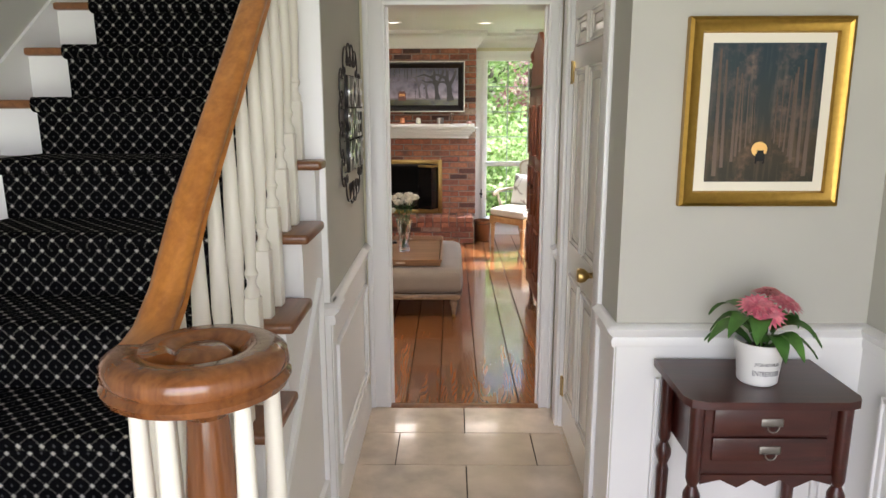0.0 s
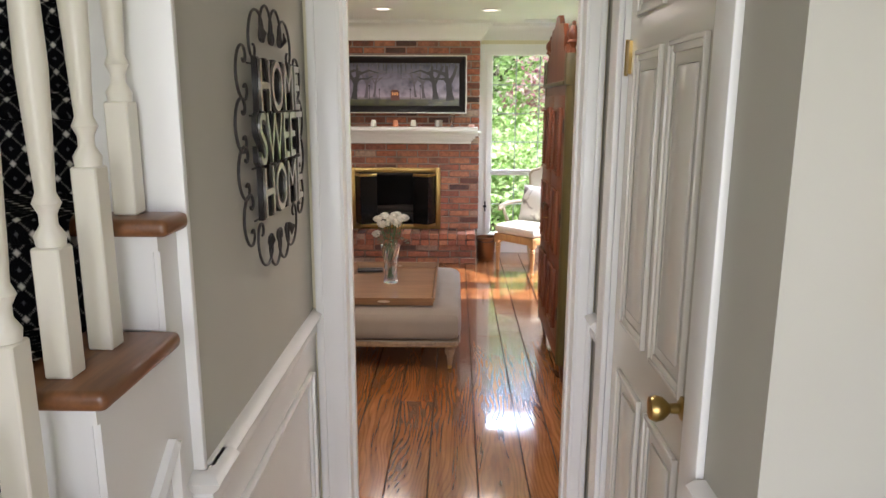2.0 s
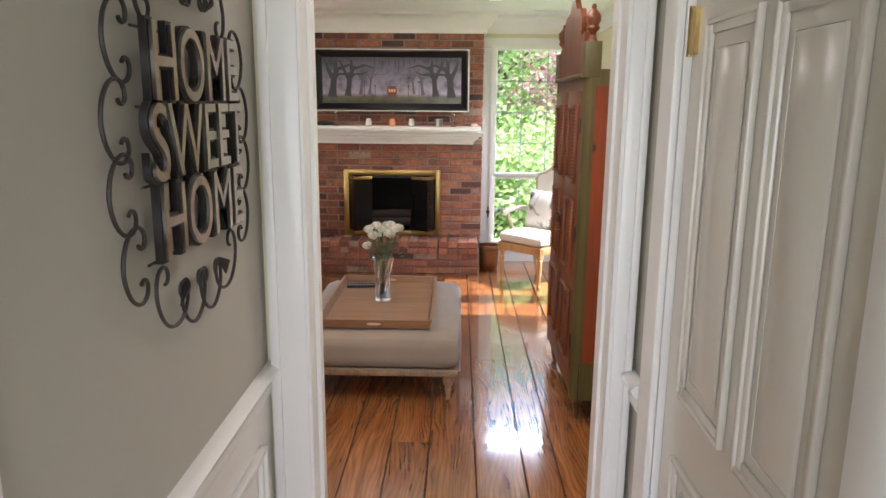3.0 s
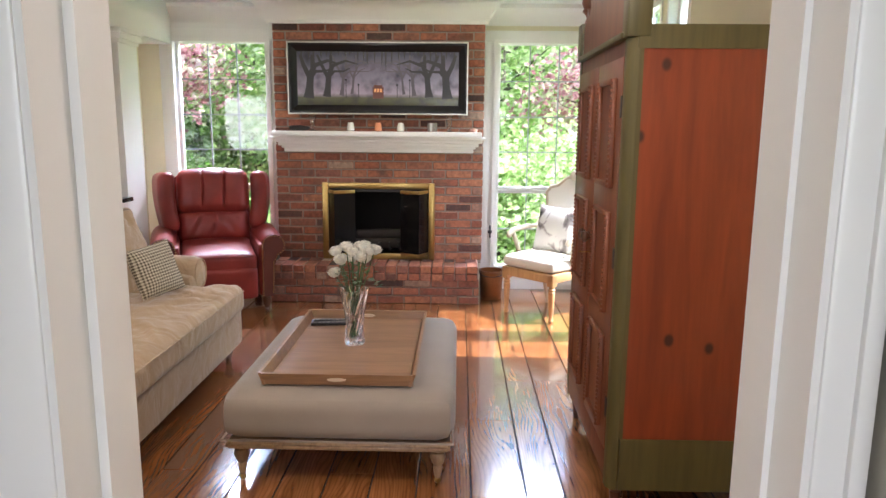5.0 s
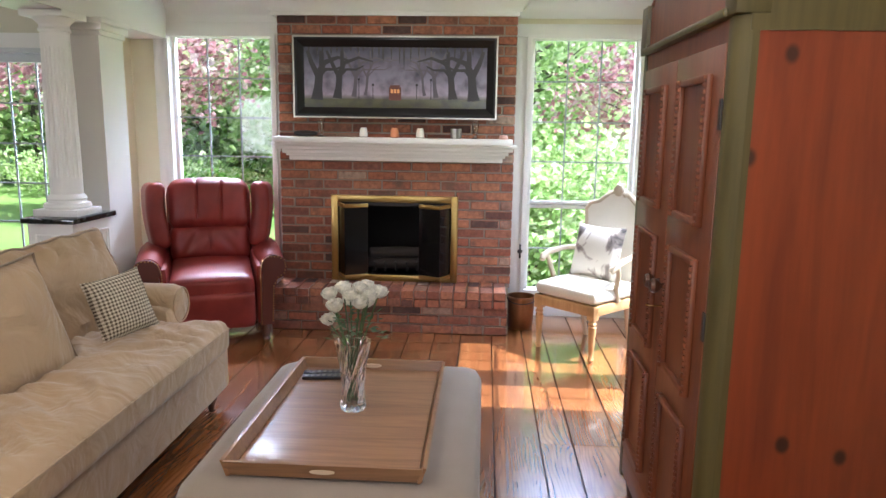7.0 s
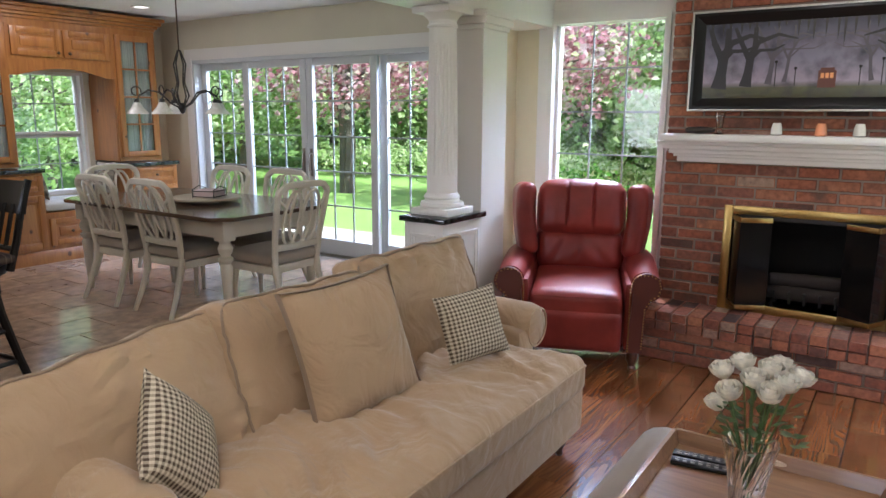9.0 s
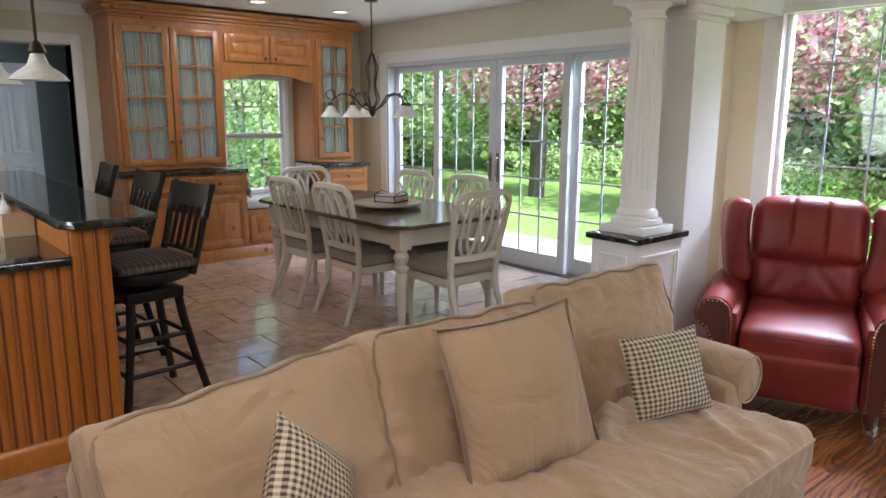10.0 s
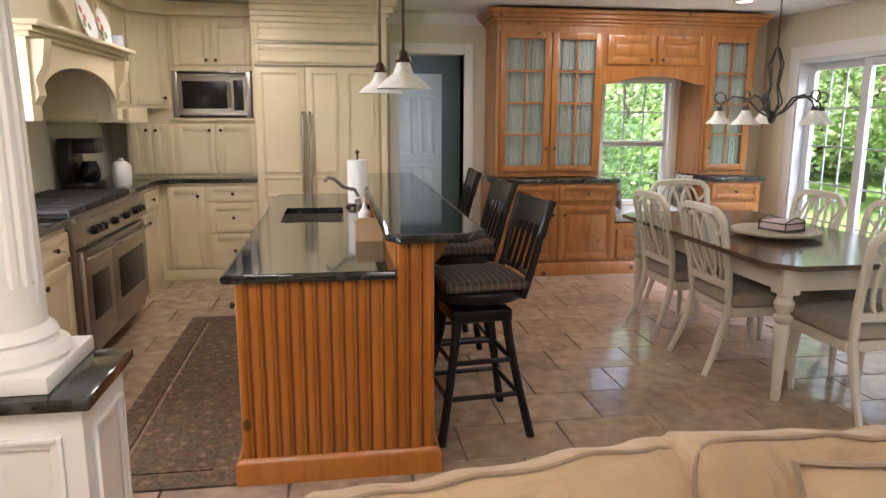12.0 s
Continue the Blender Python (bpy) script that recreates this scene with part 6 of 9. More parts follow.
# ---- carved armchair by the window ----
FAUT = paint("antique_taupe_paint", (0.50, 0.42, 0.30), 0.45, 0.12, 40, 0.15)
IVORYF = fabric("ivory_upholstery", (0.72, 0.68, 0.58), 0.85, 300, 0.05)
ac = thing("carved_armchair", 0.78, 5.03, 0, -45, "carved French armchair with ivory upholstery", "armchair")
part("seat", slab(B(), 0.54, 0.52, 0.10, 0.045, 10, m=Matrix.Translation((0, 0.0, 0.40)), sag=0.03), IVORYF, ac)
# Seat rail and front legs carry the sun's gold in their wood colour.
part("seat_rail", bx(-0.265, 0.265, -0.255, 0.25, 0.325, 0.40, 0.01), SUNWOOD, ac, "wooden seat rail with golden sunlight in its colour")
for s in (-1, 1):
    part("leg", box(lathe(B(), [(0.016, 0.0), (0.022, 0.02), (0.015, 0.035), (0.018, 0.06), (0.028, 0.25), (0.02, 0.26), (0.031, 0.272), (0.02, 0.285), (0.028, 0.30)], s * 0.235, -0.225, 0, 14), s * 0.235 - 0.03, s * 0.235 + 0.03, -0.255, -0.195, 0.30, 0.40, 0.004), SUNWOOD, ac, "turned front leg with sunlight in its wood colour")
    part("leg", tube(B(), [(s * 0.20, 0.30, 0.0), (s * 0.20, 0.26, 0.15), (s * 0.20, 0.235, 0.34)], [0.017, 0.02, 0.026], 8), FAUT, ac)
    part("arm", tube(B(), [(s * 0.24, 0.25, 0.70), (s * 0.29, 0.10, 0.70), (s * 0.31, -0.06, 0.68), (s * 0.31, -0.12, 0.655), (s * 0.30, -0.14, 0.63)], [0.018, 0.02, 0.022, 0.026, 0.02], 10), FAUT, ac, "scrolled arm")
    part("arm_support", tube(B(), [(s * 0.255, 0.02, 0.40), (s * 0.275, -0.03, 0.50), (s * 0.305, -0.05, 0.60), (s * 0.31, -0.08, 0.67)], [0.022, 0.02, 0.018, 0.02], 10), FAUT, ac)
outline = [(-0.25, 0.0), (-0.25, 0.48), (-0.27, 0.56), (-0.24, 0.60), (-0.16, 0.62), (-0.07, 0.69), (0.0, 0.71), (0.07, 0.69), (0.16, 0.62), (0.24, 0.60), (0.27, 0.56), (0.25, 0.48), (0.25, 0.0)]
mb = pose(0, 0.255, 0.43, -9, 0, 0)
part("back_frame", tube(B(), [(x, 0, z) for x, z in outline] + [(-0.0, 0, 0.0)], 0.027, 10, closed=True), FAUT, ac, "carved back frame", mb)
part("crest_carving", lathe(lathe(B(), [(0.0, 0.0), (0.05, 0.004), (0.04, 0.02), (0.0, 0.03)], seg=9, m=pose(0, -0.015, 0.715, 90, 0, 0)), [(0.0, 0.0), (0.03, 0.004), (0.02, 0.02), (0.0, 0.03)], seg=7, m=pose(0.06, -0.015, 0.69, 90, 0, 0)), FAUT, ac, "carved leaf crest", mb)
part("back_pad", prism(B(), [(x * 0.93, z * 0.97 + 0.01) for x, z in outline], "y", -0.025, 0.02), IVORYF, ac, "ivory back pad", mb)


def birds(nt, b):
    v = coords(nt)
    n = nd(nt, "ShaderNodeTexNoise", Scale=6.5, Detail=5.0, Distortion=0.8)
    nt.links.new(v, n.inputs["Vector"])
    nt.links.new(ramp(nt, n.outputs[0], ((0.0, (0.72, 0.70, 0.64)), (0.52, (0.72, 0.70, 0.64)), (0.58, (0.34, 0.30, 0.27)), (0.70, (0.05, 0.045, 0.045)))), b.inputs["Base Color"])
    b.inputs["Roughness"].default_value = 0.9


throw(0, 0, 0, 0.42, 0.40, 0.14, pose(0.86, 5.11, 0.70, 0, 0, -45) @ pose(0, 0, 0, -14, 0, 0) @ pose(0, 0, 0, 0, 0, -90), mat("bird_print_fabric", birds), "white pillow with grey bird print", False, 8, "cushions")

COPPER = metal("brown_copper", (0.33, 0.16, 0.075), 0.35)
bk = thing("copper_bucket", 0.345, 5.52, 0, 0, "brown copper bucket beside the hearth", "bucket")
part("body", lathe(B(), [(0.09, 0.0), (0.095, 0.01), (0.108, 0.25), (0.114, 0.255), (0.114, 0.265), (0.106, 0.265), (0.092, 0.03), (0.0, 0.028)], seg=28), COPPER, bk)
part("handle", tube(B(), [(0.112 * math.cos(a * math.pi / 10), -0.02 - 0.10 * math.sin(a * math.pi / 10), 0.25 - 0.03 * math.sin(a * math.pi / 10)) for a in range(11)], 0.004, 6), IRON, bk)

# ---- art over the mantel ----
art = thing("framed_art", -0.68, 5.56, 1.95, 0, "wide black framed picture of a misty oak avenue", "picture frame")
AW, AH = 0.79, 0.31
bm = sweep(B(), [(0, 0), (0, 0.045), (-0.006, 0.05), (-0.012, 0.05), (-0.012, 0)], [(-AW, 0, -AH), (AW, 0, -AH), (AW, 0, AH), (-AW, 0, AH)], up=(0, -1, 0), closed=True)
part("outer_edge", bm, metal("silver_edge", (0.6, 0.58, 0.54), 0.3), art, "thin silver edge")
bm = sweep(B(), [(-0.012, 0), (-0.012, 0.042), (-0.03, 0.045), (-0.075, 0.02), (-0.082, 0.012), (-0.082, 0)], [(-AW, 0, -AH), (AW, 0, -AH), (AW, 0, AH), (-AW, 0, AH)], up=(0, -1, 0), closed=True)
part("frame", bm, EBONY, art, "black moulded frame")
part("backing", bx(-0.6, 0.6, -0.005, 0.055, -0.2, 0.2), BLACK, art)


def mist(nt, b):
    v = coords(nt)
    sep = nt.nodes.new("ShaderNodeSeparateXYZ")
    nt.links.new(v, sep.inputs[0])
    n = nd(nt, "ShaderNodeTexNoise", Scale=9.0, Detail=6.0)
    nt.links.new(v, n.inputs["Vector"])
    mr = nt.nodes.new("ShaderNodeMapRange")
    mr.inputs["From Min"].default_value, mr.inputs["From Max"].default_value = -0.23, 0.23
    nt.links.new(sep.outputs["Z"], mr.inputs[0])
    base = ramp(nt, mr.outputs[0], ((0.0, (0.045, 0.045, 0.02)), (0.14, (0.10, 0.10, 0.06)), (0.22, (0.33, 0.28, 0.36)), (0.5, (0.20, 0.18, 0.25)), (1.0, (0.06, 0.06, 0.085))))
    nt.links.new(mix(nt, ramp(nt, n.outputs[0], ((0.45, (0, 0, 0)), (0.75, (0.75, 0.75, 0.75)))), base, (0.035, 0.035, 0.045)), b.inputs["Base Color"])
    b.inputs["Roughness"].default_value = 0.25


part("canvas", bx(-0.712, 0.712, -0.010, -0.005, -0.23, 0.23), mat("misty_avenue_paint", mist), art, "misty violet grey painting")
OAKP = paint("painted_oak", (0.018, 0.016, 0.020), 0.35, 0.3, 60)
OAKF = paint("painted_far_oak", (0.075, 0.065, 0.085), 0.35, 0.3, 60)
ra = random.Random(21)


def flat_limb(bm, pts, rads):
    tube(bm, [(x, -0.0105, z) for x, z in pts], rads, 6)
    return bm


for s in (-1, 1):
    for k, (x, r, mt) in enumerate(((0.60, 0.042, OAKP), (0.44, 0.032, OAKP), (0.31, 0.018, OAKF), (0.22, 0.012, OAKF))):
        bm = B()
        flat_limb(bm, [(s * (x + 0.01), -0.17 + 0.012 * k), (s * x, -0.08), (s * (x - 0.01), 0.03), (s * (x - 0.05), 0.11), (s * (x - 0.16), 0.15), (s * (x - 0.27), 0.12)], [r * 1.2, r * 0.8, r * 0.75, r * 0.5, r * 0.3, r * 0.12])
        flat_limb(bm, [(s * (x - 0.005), 0.0), (s * (x + 0.05), 0.11), (s * min(0.68, x + 0.09), 0.20)], [r * 0.6, r * 0.45, r * 0.3])
        flat_limb(bm, [(s * x, 0.0), (s * (x - 0.06), 0.06), (s * (x - 0.14), 0.06), (s * (x - 0.20), 0.09)], [r * 0.5, r * 0.35, r * 0.25, r * 0.1])
        flat_limb(bm, [(s * (x - 0.03), 0.08), (s * (x - 0.03), 0.2)], [r * 0.5, r * 0.4])
        for v in bm.verts:
            v.co.y = -0.0105 - 0.0004 * (3 - k) + (v.co.y + 0.0105) * 0.02
        part("painted_tree", bm, mt, art)
for k in range(26):
    x = -0.66 + 0.0528 * k + ra.uniform(-0.012, 0.012)
    ln = ra.uniform(0.03, 0.12) if abs(x) > 0.12 else ra.uniform(0.1, 0.19)
    part("painted_moss", prism(B(), [(x - 0.008, 0.229), (x + 0.008, 0.229), (x + 0.004, 0.23 - ln * 0.6), (x, 0.23 - ln), (x - 0.005, 0.23 - ln * 0.5)], "y", -0.0122, -0.0118), OAKP, art)
bm = box(box(B(), -0.045, 0.05, -0.0135, -0.012, -0.17, -0.07), -0.035, 0.04, -0.0135, -0.012, -0.07, -0.055)
tram = part("painted_tram", bm, paint("painted_tram_red", (0.11, 0.03, 0.018), 0.4), art, "small painted red tram")
bm = B()
for i in range(3):
    box(bm, -0.032 + i * 0.025, -0.014 + i * 0.025, -0.0145, -0.0135, -0.115, -0.085)
part("painted_window", bm, paint("painted_warm_window", (0.75, 0.32, 0.12), 0.5), tram)
for x in (-0.28, 0.28, -0.17, 0.17):
    zt = -0.02 if abs(x) > 0.2 else -0.06
    bm = B()
    box(bm, x - 0.0025, x + 0.0025, -0.013, -0.0122, -0.16, zt), box(bm, x - 0.008, x + 0.008, -0.013, -0.0122, zt, zt + 0.015)
    part("painted_lamp", bm, BLACK, art)

# ---- things on the mantel ----
MZ = 1.4955
for x, col in ((-0.91, (0.80, 0.78, 0.72)), (-0.669, (0.78, 0.32, 0.16)), (-0.472, (0.80, 0.76, 0.66))):
    c = thing("votive_candle", x, 5.46, MZ, 0, "small frosted votive candle holder on the mantel", "candle", "votive candles")
    part("cup", lathe(B(), [(0.022, 0.0), (0.034, 0.008), (0.030, 0.05), (0.022, 0.075), (0.019, 0.075), (0.026, 0.045), (0.028, 0.012), (0.0, 0.01)], seg=18), paint("votive_glass", col, 0.25, 0.1), c)
    part("wax", lathe(B(), [(0.025, 0.011), (0.025, 0.03), (0.0, 0.032)], seg=14), POTM, c)
for x in (-1.245, -0.05):
    g = thing("crystal_glass", x, 5.47, MZ, 0, "tall clear crystal glass on the mantel", "glass", "crystal glasses")
    part("glass_body", lathe(B(), [(0.03, 0.0), (0.032, 0.004), (0.014, 0.01), (0.018, 0.04), (0.03, 0.14), (0.027, 0.14), (0.014, 0.045), (0.0, 0.04)], seg=20), CRYSTAL, g)
d = thing("small_dish", -1.36, 5.46, MZ, 0, "dark driftwood piece lying on the mantel", "ornament")
part("piece", lathe(B(), [(0.01, -0.09), (0.02, -0.07), (0.024, 0.0), (0.016, 0.07), (0.006, 0.09)], seg=10, m=pose(0, 0, 0.0245, 0, 90, 8)), CHAR, d)
d = thing("silver_holder", -0.196, 5.46, MZ, 0, "silver mosaic candle holder on the mantel", "candle holder")
part("body", lathe(B(), [(0.04, 0.0), (0.042, 0.004), (0.042, 0.075), (0.038, 0.075), (0.038, 0.01), (0.0, 0.008)], seg=12), STEEL, d, sharp=10)
d = thing("pink_stone", 0.165, 5.46, MZ, 0, "small pale pink salt stone on the mantel", "stone")
part("stone", lathe(B(), [(0.03, 0.0), (0.036, 0.015), (0.03, 0.03), (0.0, 0.034)], seg=9), paint("pink_salt", (0.72, 0.42, 0.34), 0.5, 0.2), d)
spk = thing("wall_speaker", -2.70, 5.80, 2.50, 0, "small white speaker mounted near the crown", "speaker")
part("body", bx(-0.05, 0.05, -0.06, 0.05, -0.06, 0.06, 0.012), WHITE, spk)
part("bracket", bx(-0.02, 0.02, 0.05, 0.119, -0.02, 0.02), WHITE, spk)


# ---- kitchen cabinets ----
def cab_door(parent, name, axis, face, out, a0, a1, z0, z1, m, knob=None, raised=False, t=0.02):
    """An inset-panel door or drawer front on a cabinet face; knob is (along, height)."""
    bm = B()
    w = min(0.055, (z1 - z0) * 0.28)
    d0, d1 = sorted((face, face + out * t))
    frame_ring(bm, axis, a0, a1, z0, z1, w, d0, d1, 0.003)
    door = part(name, bm, m, parent)
    bm = B()
    e0, e1 = sorted((face + out * t * 0.45, face + out * t * 0.75))
    frame_ring(bm, axis, a0 + w, a1 - w, z0 + w, z1 - w, 0.010, e0, e1, 0.002)
    part("bead", bm, m, door)
    bm = B()
    e0, e1 = sorted((face, face + out * t * 0.45))
    fbox(bm, axis, e0, e1, a0 + w, a1 - w, z0 + w, z1 - w)
    if raised:
        e0, e1 = sorted((face, face + out * t * 0.85))
        fbox(bm, axis, e0, e1, a0 + w + 0.03, a1 - w - 0.03, z0 + w + 0.03, z1 - w - 0.03, 0.006)
    part("panel", bm, m, door)
    if knob:
        a, z = knob
        at = (a, face + out * t, z) if axis == "y" else (face + out * t, a, z)
        turn = pose(*at, 90 if out < 0 else -90, 0, 0) if axis == "y" else pose(*at, 0, 90 if out > 0 else -90, 0)
        part("knob", lathe(B(), [(0.006, 0.0), (0.006, 0.012), (0.014, 0.018), (0.015, 0.026), (0.008, 0.031), (0.0, 0.032)], seg=12, m=turn), BRONZE, door, "dark bronze knob")
    return door


# base run on the refrigerator wall
cb = thing("base_cabinet", 0, 0, 0, 0, "cream painted drawer base cabinet with bronze knobs", "cabinet", "cream base cabinets")
part("body", bx(-7.89, -7.28, 0.0, 0.838, G, 1.06), CREAMCAB, cb)
part("toe_base", bx(-7.28, -7.262, 0.0, 0.838, G, G + 0.09, 0.004), CREAMCAB, cb)
for z0, z1 in ((0.90, 1.03), (0.62, 0.88), (0.30, 0.60)):
    cab_door(cb, "drawer", "x", -7.28, 1, 0.40, 0.82, z0, z1, CREAMCAB, (0.61, (z0 + z1) / 2))
cab_door(cb, "door", "x", -7.28, 1, 0.05, 0.36, 0.30, 1.03, CREAMCAB, (0.31, 0.95))
cb2 = thing("base_cabinet", 0, 0, 0, 0, "cream painted corner base cabinet", "cabinet", "cream base cabinets")
part("body", prism(B(), [(-7.89, -0.545), (-6.2, -0.545), (-6.2, -0.03), (-7.27, -0.03), (-7.28, -0.004), (-7.89, -0.004)], "z", G, 1.06), CREAMCAB, cb2)
for a0, a1 in ((-6.70, -6.23), (-7.20, -6.74)):
    cab_door(cb2, "drawer", "y", -0.03, 1, a0, a1, 0.88, 1.03, CREAMCAB, ((a0 + a1) / 2, 0.955))
    cab_door(cb2, "door", "y", -0.03, 1, a0, a1, 0.30, 0.85, CREAMCAB, (a1 - 0.05, 0.78))
cb3 = thing("base_cabinet", 0, 0, 0, 0, "cream painted base cabinet beside the range", "cabinet", "cream base cabinets")
part("body", bx(-4.87, -3.95, -0.545, 0.05, G, 1.06), CREAMCAB, cb3)
for a0, a1 in ((-4.85, -4.42), (-4.40, -3.97)):
    cab_door(cb3, "door", "y", 0.05, 1, a0, a1, 0.30, 0.86, CREAMCAB, (a1 - 0.04, 0.8))
    cab_door(cb3, "drawer", "y", 0.05, 1, a0, a1, 0.89, 1.03, CREAMCAB, ((a0 + a1) / 2, 0.96))
solid("countertop", prism(B(), [(-7.89, -0.545), (-6.195, -0.545), (-6.195, 0.0), (-7.12, 0.0), (-7.25, 0.10), (-7.25, 0.838), (-7.89, 0.838)], "z", 1.062, 1.10), GRANITE, "dark polished granite L shaped countertop", "countertop")
solid("countertop", bx(-4.88, -3.92, -0.545, 0.085, 1.062, 1.10, 0.006), GRANITE, "dark polished granite countertop beside the range", "countertop")

up = thing("wall_cabinet", 0, 0, 0, 0, "cream painted wall cabinet with built in microwave shelf", "cabinet")
bm = B()
box(bm, -7.89, -7.47, -0.30, 0.838, 1.101, 1.60), box(bm, -7.89, -7.47, -0.30, 0.10, 1.60, 2.50), box(bm, -7.89, -7.47, 0.10, 0.838, 2.04, 2.50), box(bm, -7.89, -7.80, 0.10, 0.838, 1.60, 2.04)
box(bm, -7.80, -7.47, 0.10, 0.115, 1.60, 2.04), box(bm, -7.80, -7.47, 0.80, 0.838, 1.60, 2.04)
part("body", bm, CREAMCAB, up)
for a0, a1, z0, z1, k in ((0.13, 0.45, 2.09, 2.47, (0.42, 2.13)), (0.47, 0.80, 2.09, 2.47, (0.50, 2.13)), (-0.27, -0.05, 1.66, 2.47, (-0.08, 1.72)), (0.12, 0.45, 1.13, 1.57, (0.41, 1.52)), (0.47, 0.81, 1.13, 1.57, (0.51, 1.52)), (-0.27, -0.10, 1.13, 1.57, (-0.13, 1.52)), (-0.08, 0.09, 1.13, 1.57, (-0.05, 1.52))):
    cab_door(up, "door", "x", -7.47, 1, a0, a1, z0, z1, CREAMCAB, k)
part("shelf", bx(-7.80, -7.44, 0.08, 0.838, 1.60, 1.625, 0.006), CREAMCAB, up)
part("crown", bx(-7.89, -7.41, -0.30, 0.838, 2.50, 2.62, 0.02), CREAMCAB, up)
mw = thing("microwave", -7.46, 0.42, 1.626, 0, "stainless steel built in microwave oven", "microwave")
part("trim_kit", frame_ring(B(), "x", -0.31, 0.37, 0.0, 0.41, 0.045, -0.02, 0.012, 0.003), STEEL, mw, "stainless trim frame")
part("body", bx(-0.30, 0.004, -0.265, 0.325, 0.045, 0.365), STEEL, mw)
part("door_glass", bx(0.004, 0.012, -0.225, 0.16, 0.085, 0.325, 0.003), EBONY, mw, "dark door glass")
part("handle", tube(B(), [(0.012, 0.175, 0.10), (0.035, 0.178, 0.11), (0.035, 0.178, 0.30), (0.012, 0.175, 0.31)], 0.008, 8), STEEL, mw)
part("control_panel", bx(0.004, 0.010, 0.215, 0.30, 0.07, 0.335, 0.002), EBONY, mw)
for z0, z1 in ((0.005, 0.025), (0.385, 0.405)):
    part("vent_slot", bx(0.012, 0.014, -0.26, 0.32, z0, z1), EBONY, mw)

# angled corner cabinet between hood and microwave
cc = thing("wall_cabinet", 0, 0, 0, 0, "cream painted angled corner wall cabinet", "cabinet")
part("body", prism(B(), [(-7.465, -0.545), (-6.5, -0.545), (-6.5, -0.2), (-7.2, -0.2), (-7.465, 0.085)], "z", 1.71, 2.50), CREAMCAB, cc)
d = cab_door(cc, "door", "x", 0.0, 1, 0.02, 0.36, 1.74, 2.47, CREAMCAB, (0.32, 1.80))
d.matrix_basis = pose(-7.2, -0.2, 0, 0, 0, 42.9)
cab_door(cc, "door", "y", -0.2, 1, -6.84, -6.52, 1.74, 2.47, CREAMCAB, (-6.80, 1.80))
part("crown", prism(B(), [(-7.465, -0.545), (-6.45, -0.545), (-6.45, -0.14), (-7.17, -0.14), (-7.465, 0.16)], "z", 2.50, 2.62), CREAMCAB, cc)

# panelled refrigerator
fr = thing("refrigerator", 0, 0, 0, 0, "cream panelled built in refrigerator with steel handles", "refrigerator")
part("body", bx(-7.89, -7.16, 0.842, 1.93, G, 2.50), CREAMCAB, fr)
part("side_panel", bx(-7.89, -7.12, 1.931, 1.985, G, 2.50), CREAMCAB, fr)
for a0, a1 in ((0.86, 1.275), (1.285, 1.91)):
    bm = bx(-7.16, -7.14, a0, a1, G + 0.12, 2.06, 0.003)
    d = part("door", bm, CREAMCAB, fr)
    cols = ((a0, a1),) if a1 - a0 < 0.5 else ((a0, (a0 + a1) / 2), ((a0 + a1) / 2, a1))
    for c0, c1 in cols:
        for z0, z1 in ((0.36, 0.92), (1.16, 2.02), (0.95, 1.12)):
            bm = B()
            panel_mould(bm, "x", -7.14, 1, c0 + 0.045, c1 - 0.045, z0, z1, 0.022, 0.008)
            part("door_panel", bm, CREAMCAB, d)
    a = 1.25 if a0 < 1 else 1.31
    bm = tube(B(), [(-7.14, a, 0.62), (-7.09, a, 0.64), (-7.09, a, 1.66), (-7.14, a, 1.68)], 0.012, 10)
    part("handle", bm, STEEL, d, "long steel bar handle")
part("toe_grille", bx(-7.155, -7.15, 0.86, 1.91, G, G + 0.11), BLACK, fr)
for z0, z1 in ((2.10, 2.25), (2.28, 2.42)):
    cab_door(fr, "top_panel", "x", -7.16, 1, 0.86, 1.91, z0, z1, CREAMCAB)
for z in (2.075, 2.263):
    part("vent_slot", bx(-7.16, -7.137, 0.86, 1.91, z - 0.006, z + 0.006), PEWTER, fr)
bm = B()
for e, z0, z1 in ((0.0, 2.43, 2.48), (0.025, 2.48, 2.52), (0.06, 2.52, 2.57), (0.09, 2.57, 2.62)):
    box(bm, -7.89, -7.14 + e, 0.842, 1.985 + e, z0, z1, 0.006)
part("crown", bm, CREAMCAB, fr)

# range and hood
rg = thing("kitchen_range", -5.535, 0.09, G, 0, "stainless steel double oven gas range", "range")
part("body", bx(-0.65, 0.65, -0.635, 0.0, 0.08, 0.88), STEEL, rg)
part("cooktop", bx(-0.655, 0.655, -0.635, 0.015, 0.88, 0.91, 0.004), STEEL, rg)
part("control_panel", prism(B(), [(0.0, 0.74), (0.055, 0.76), (0.045, 0.885), (0.0, 0.90)], "x", -0.65, 0.65), STEEL, rg)
part("cooktop_well", bx(-0.60, 0.60, -0.60, -0.03, 0.911, 0.915), BLACK, rg, "black enamel cooktop")
for x in (-0.50, -0.42, -0.34, -0.12, 0.12, 0.34, 0.42, 0.50):
    part("control_knob", lathe(B(), [(0.026, 0.0), (0.026, 0.012), (0.02, 0.016), (0.02, 0.032), (0.0, 0.034)], seg=16, m=pose(x, 0.05, 0.82, -86, 0, 0)), EBONY, rg, "black control knob")
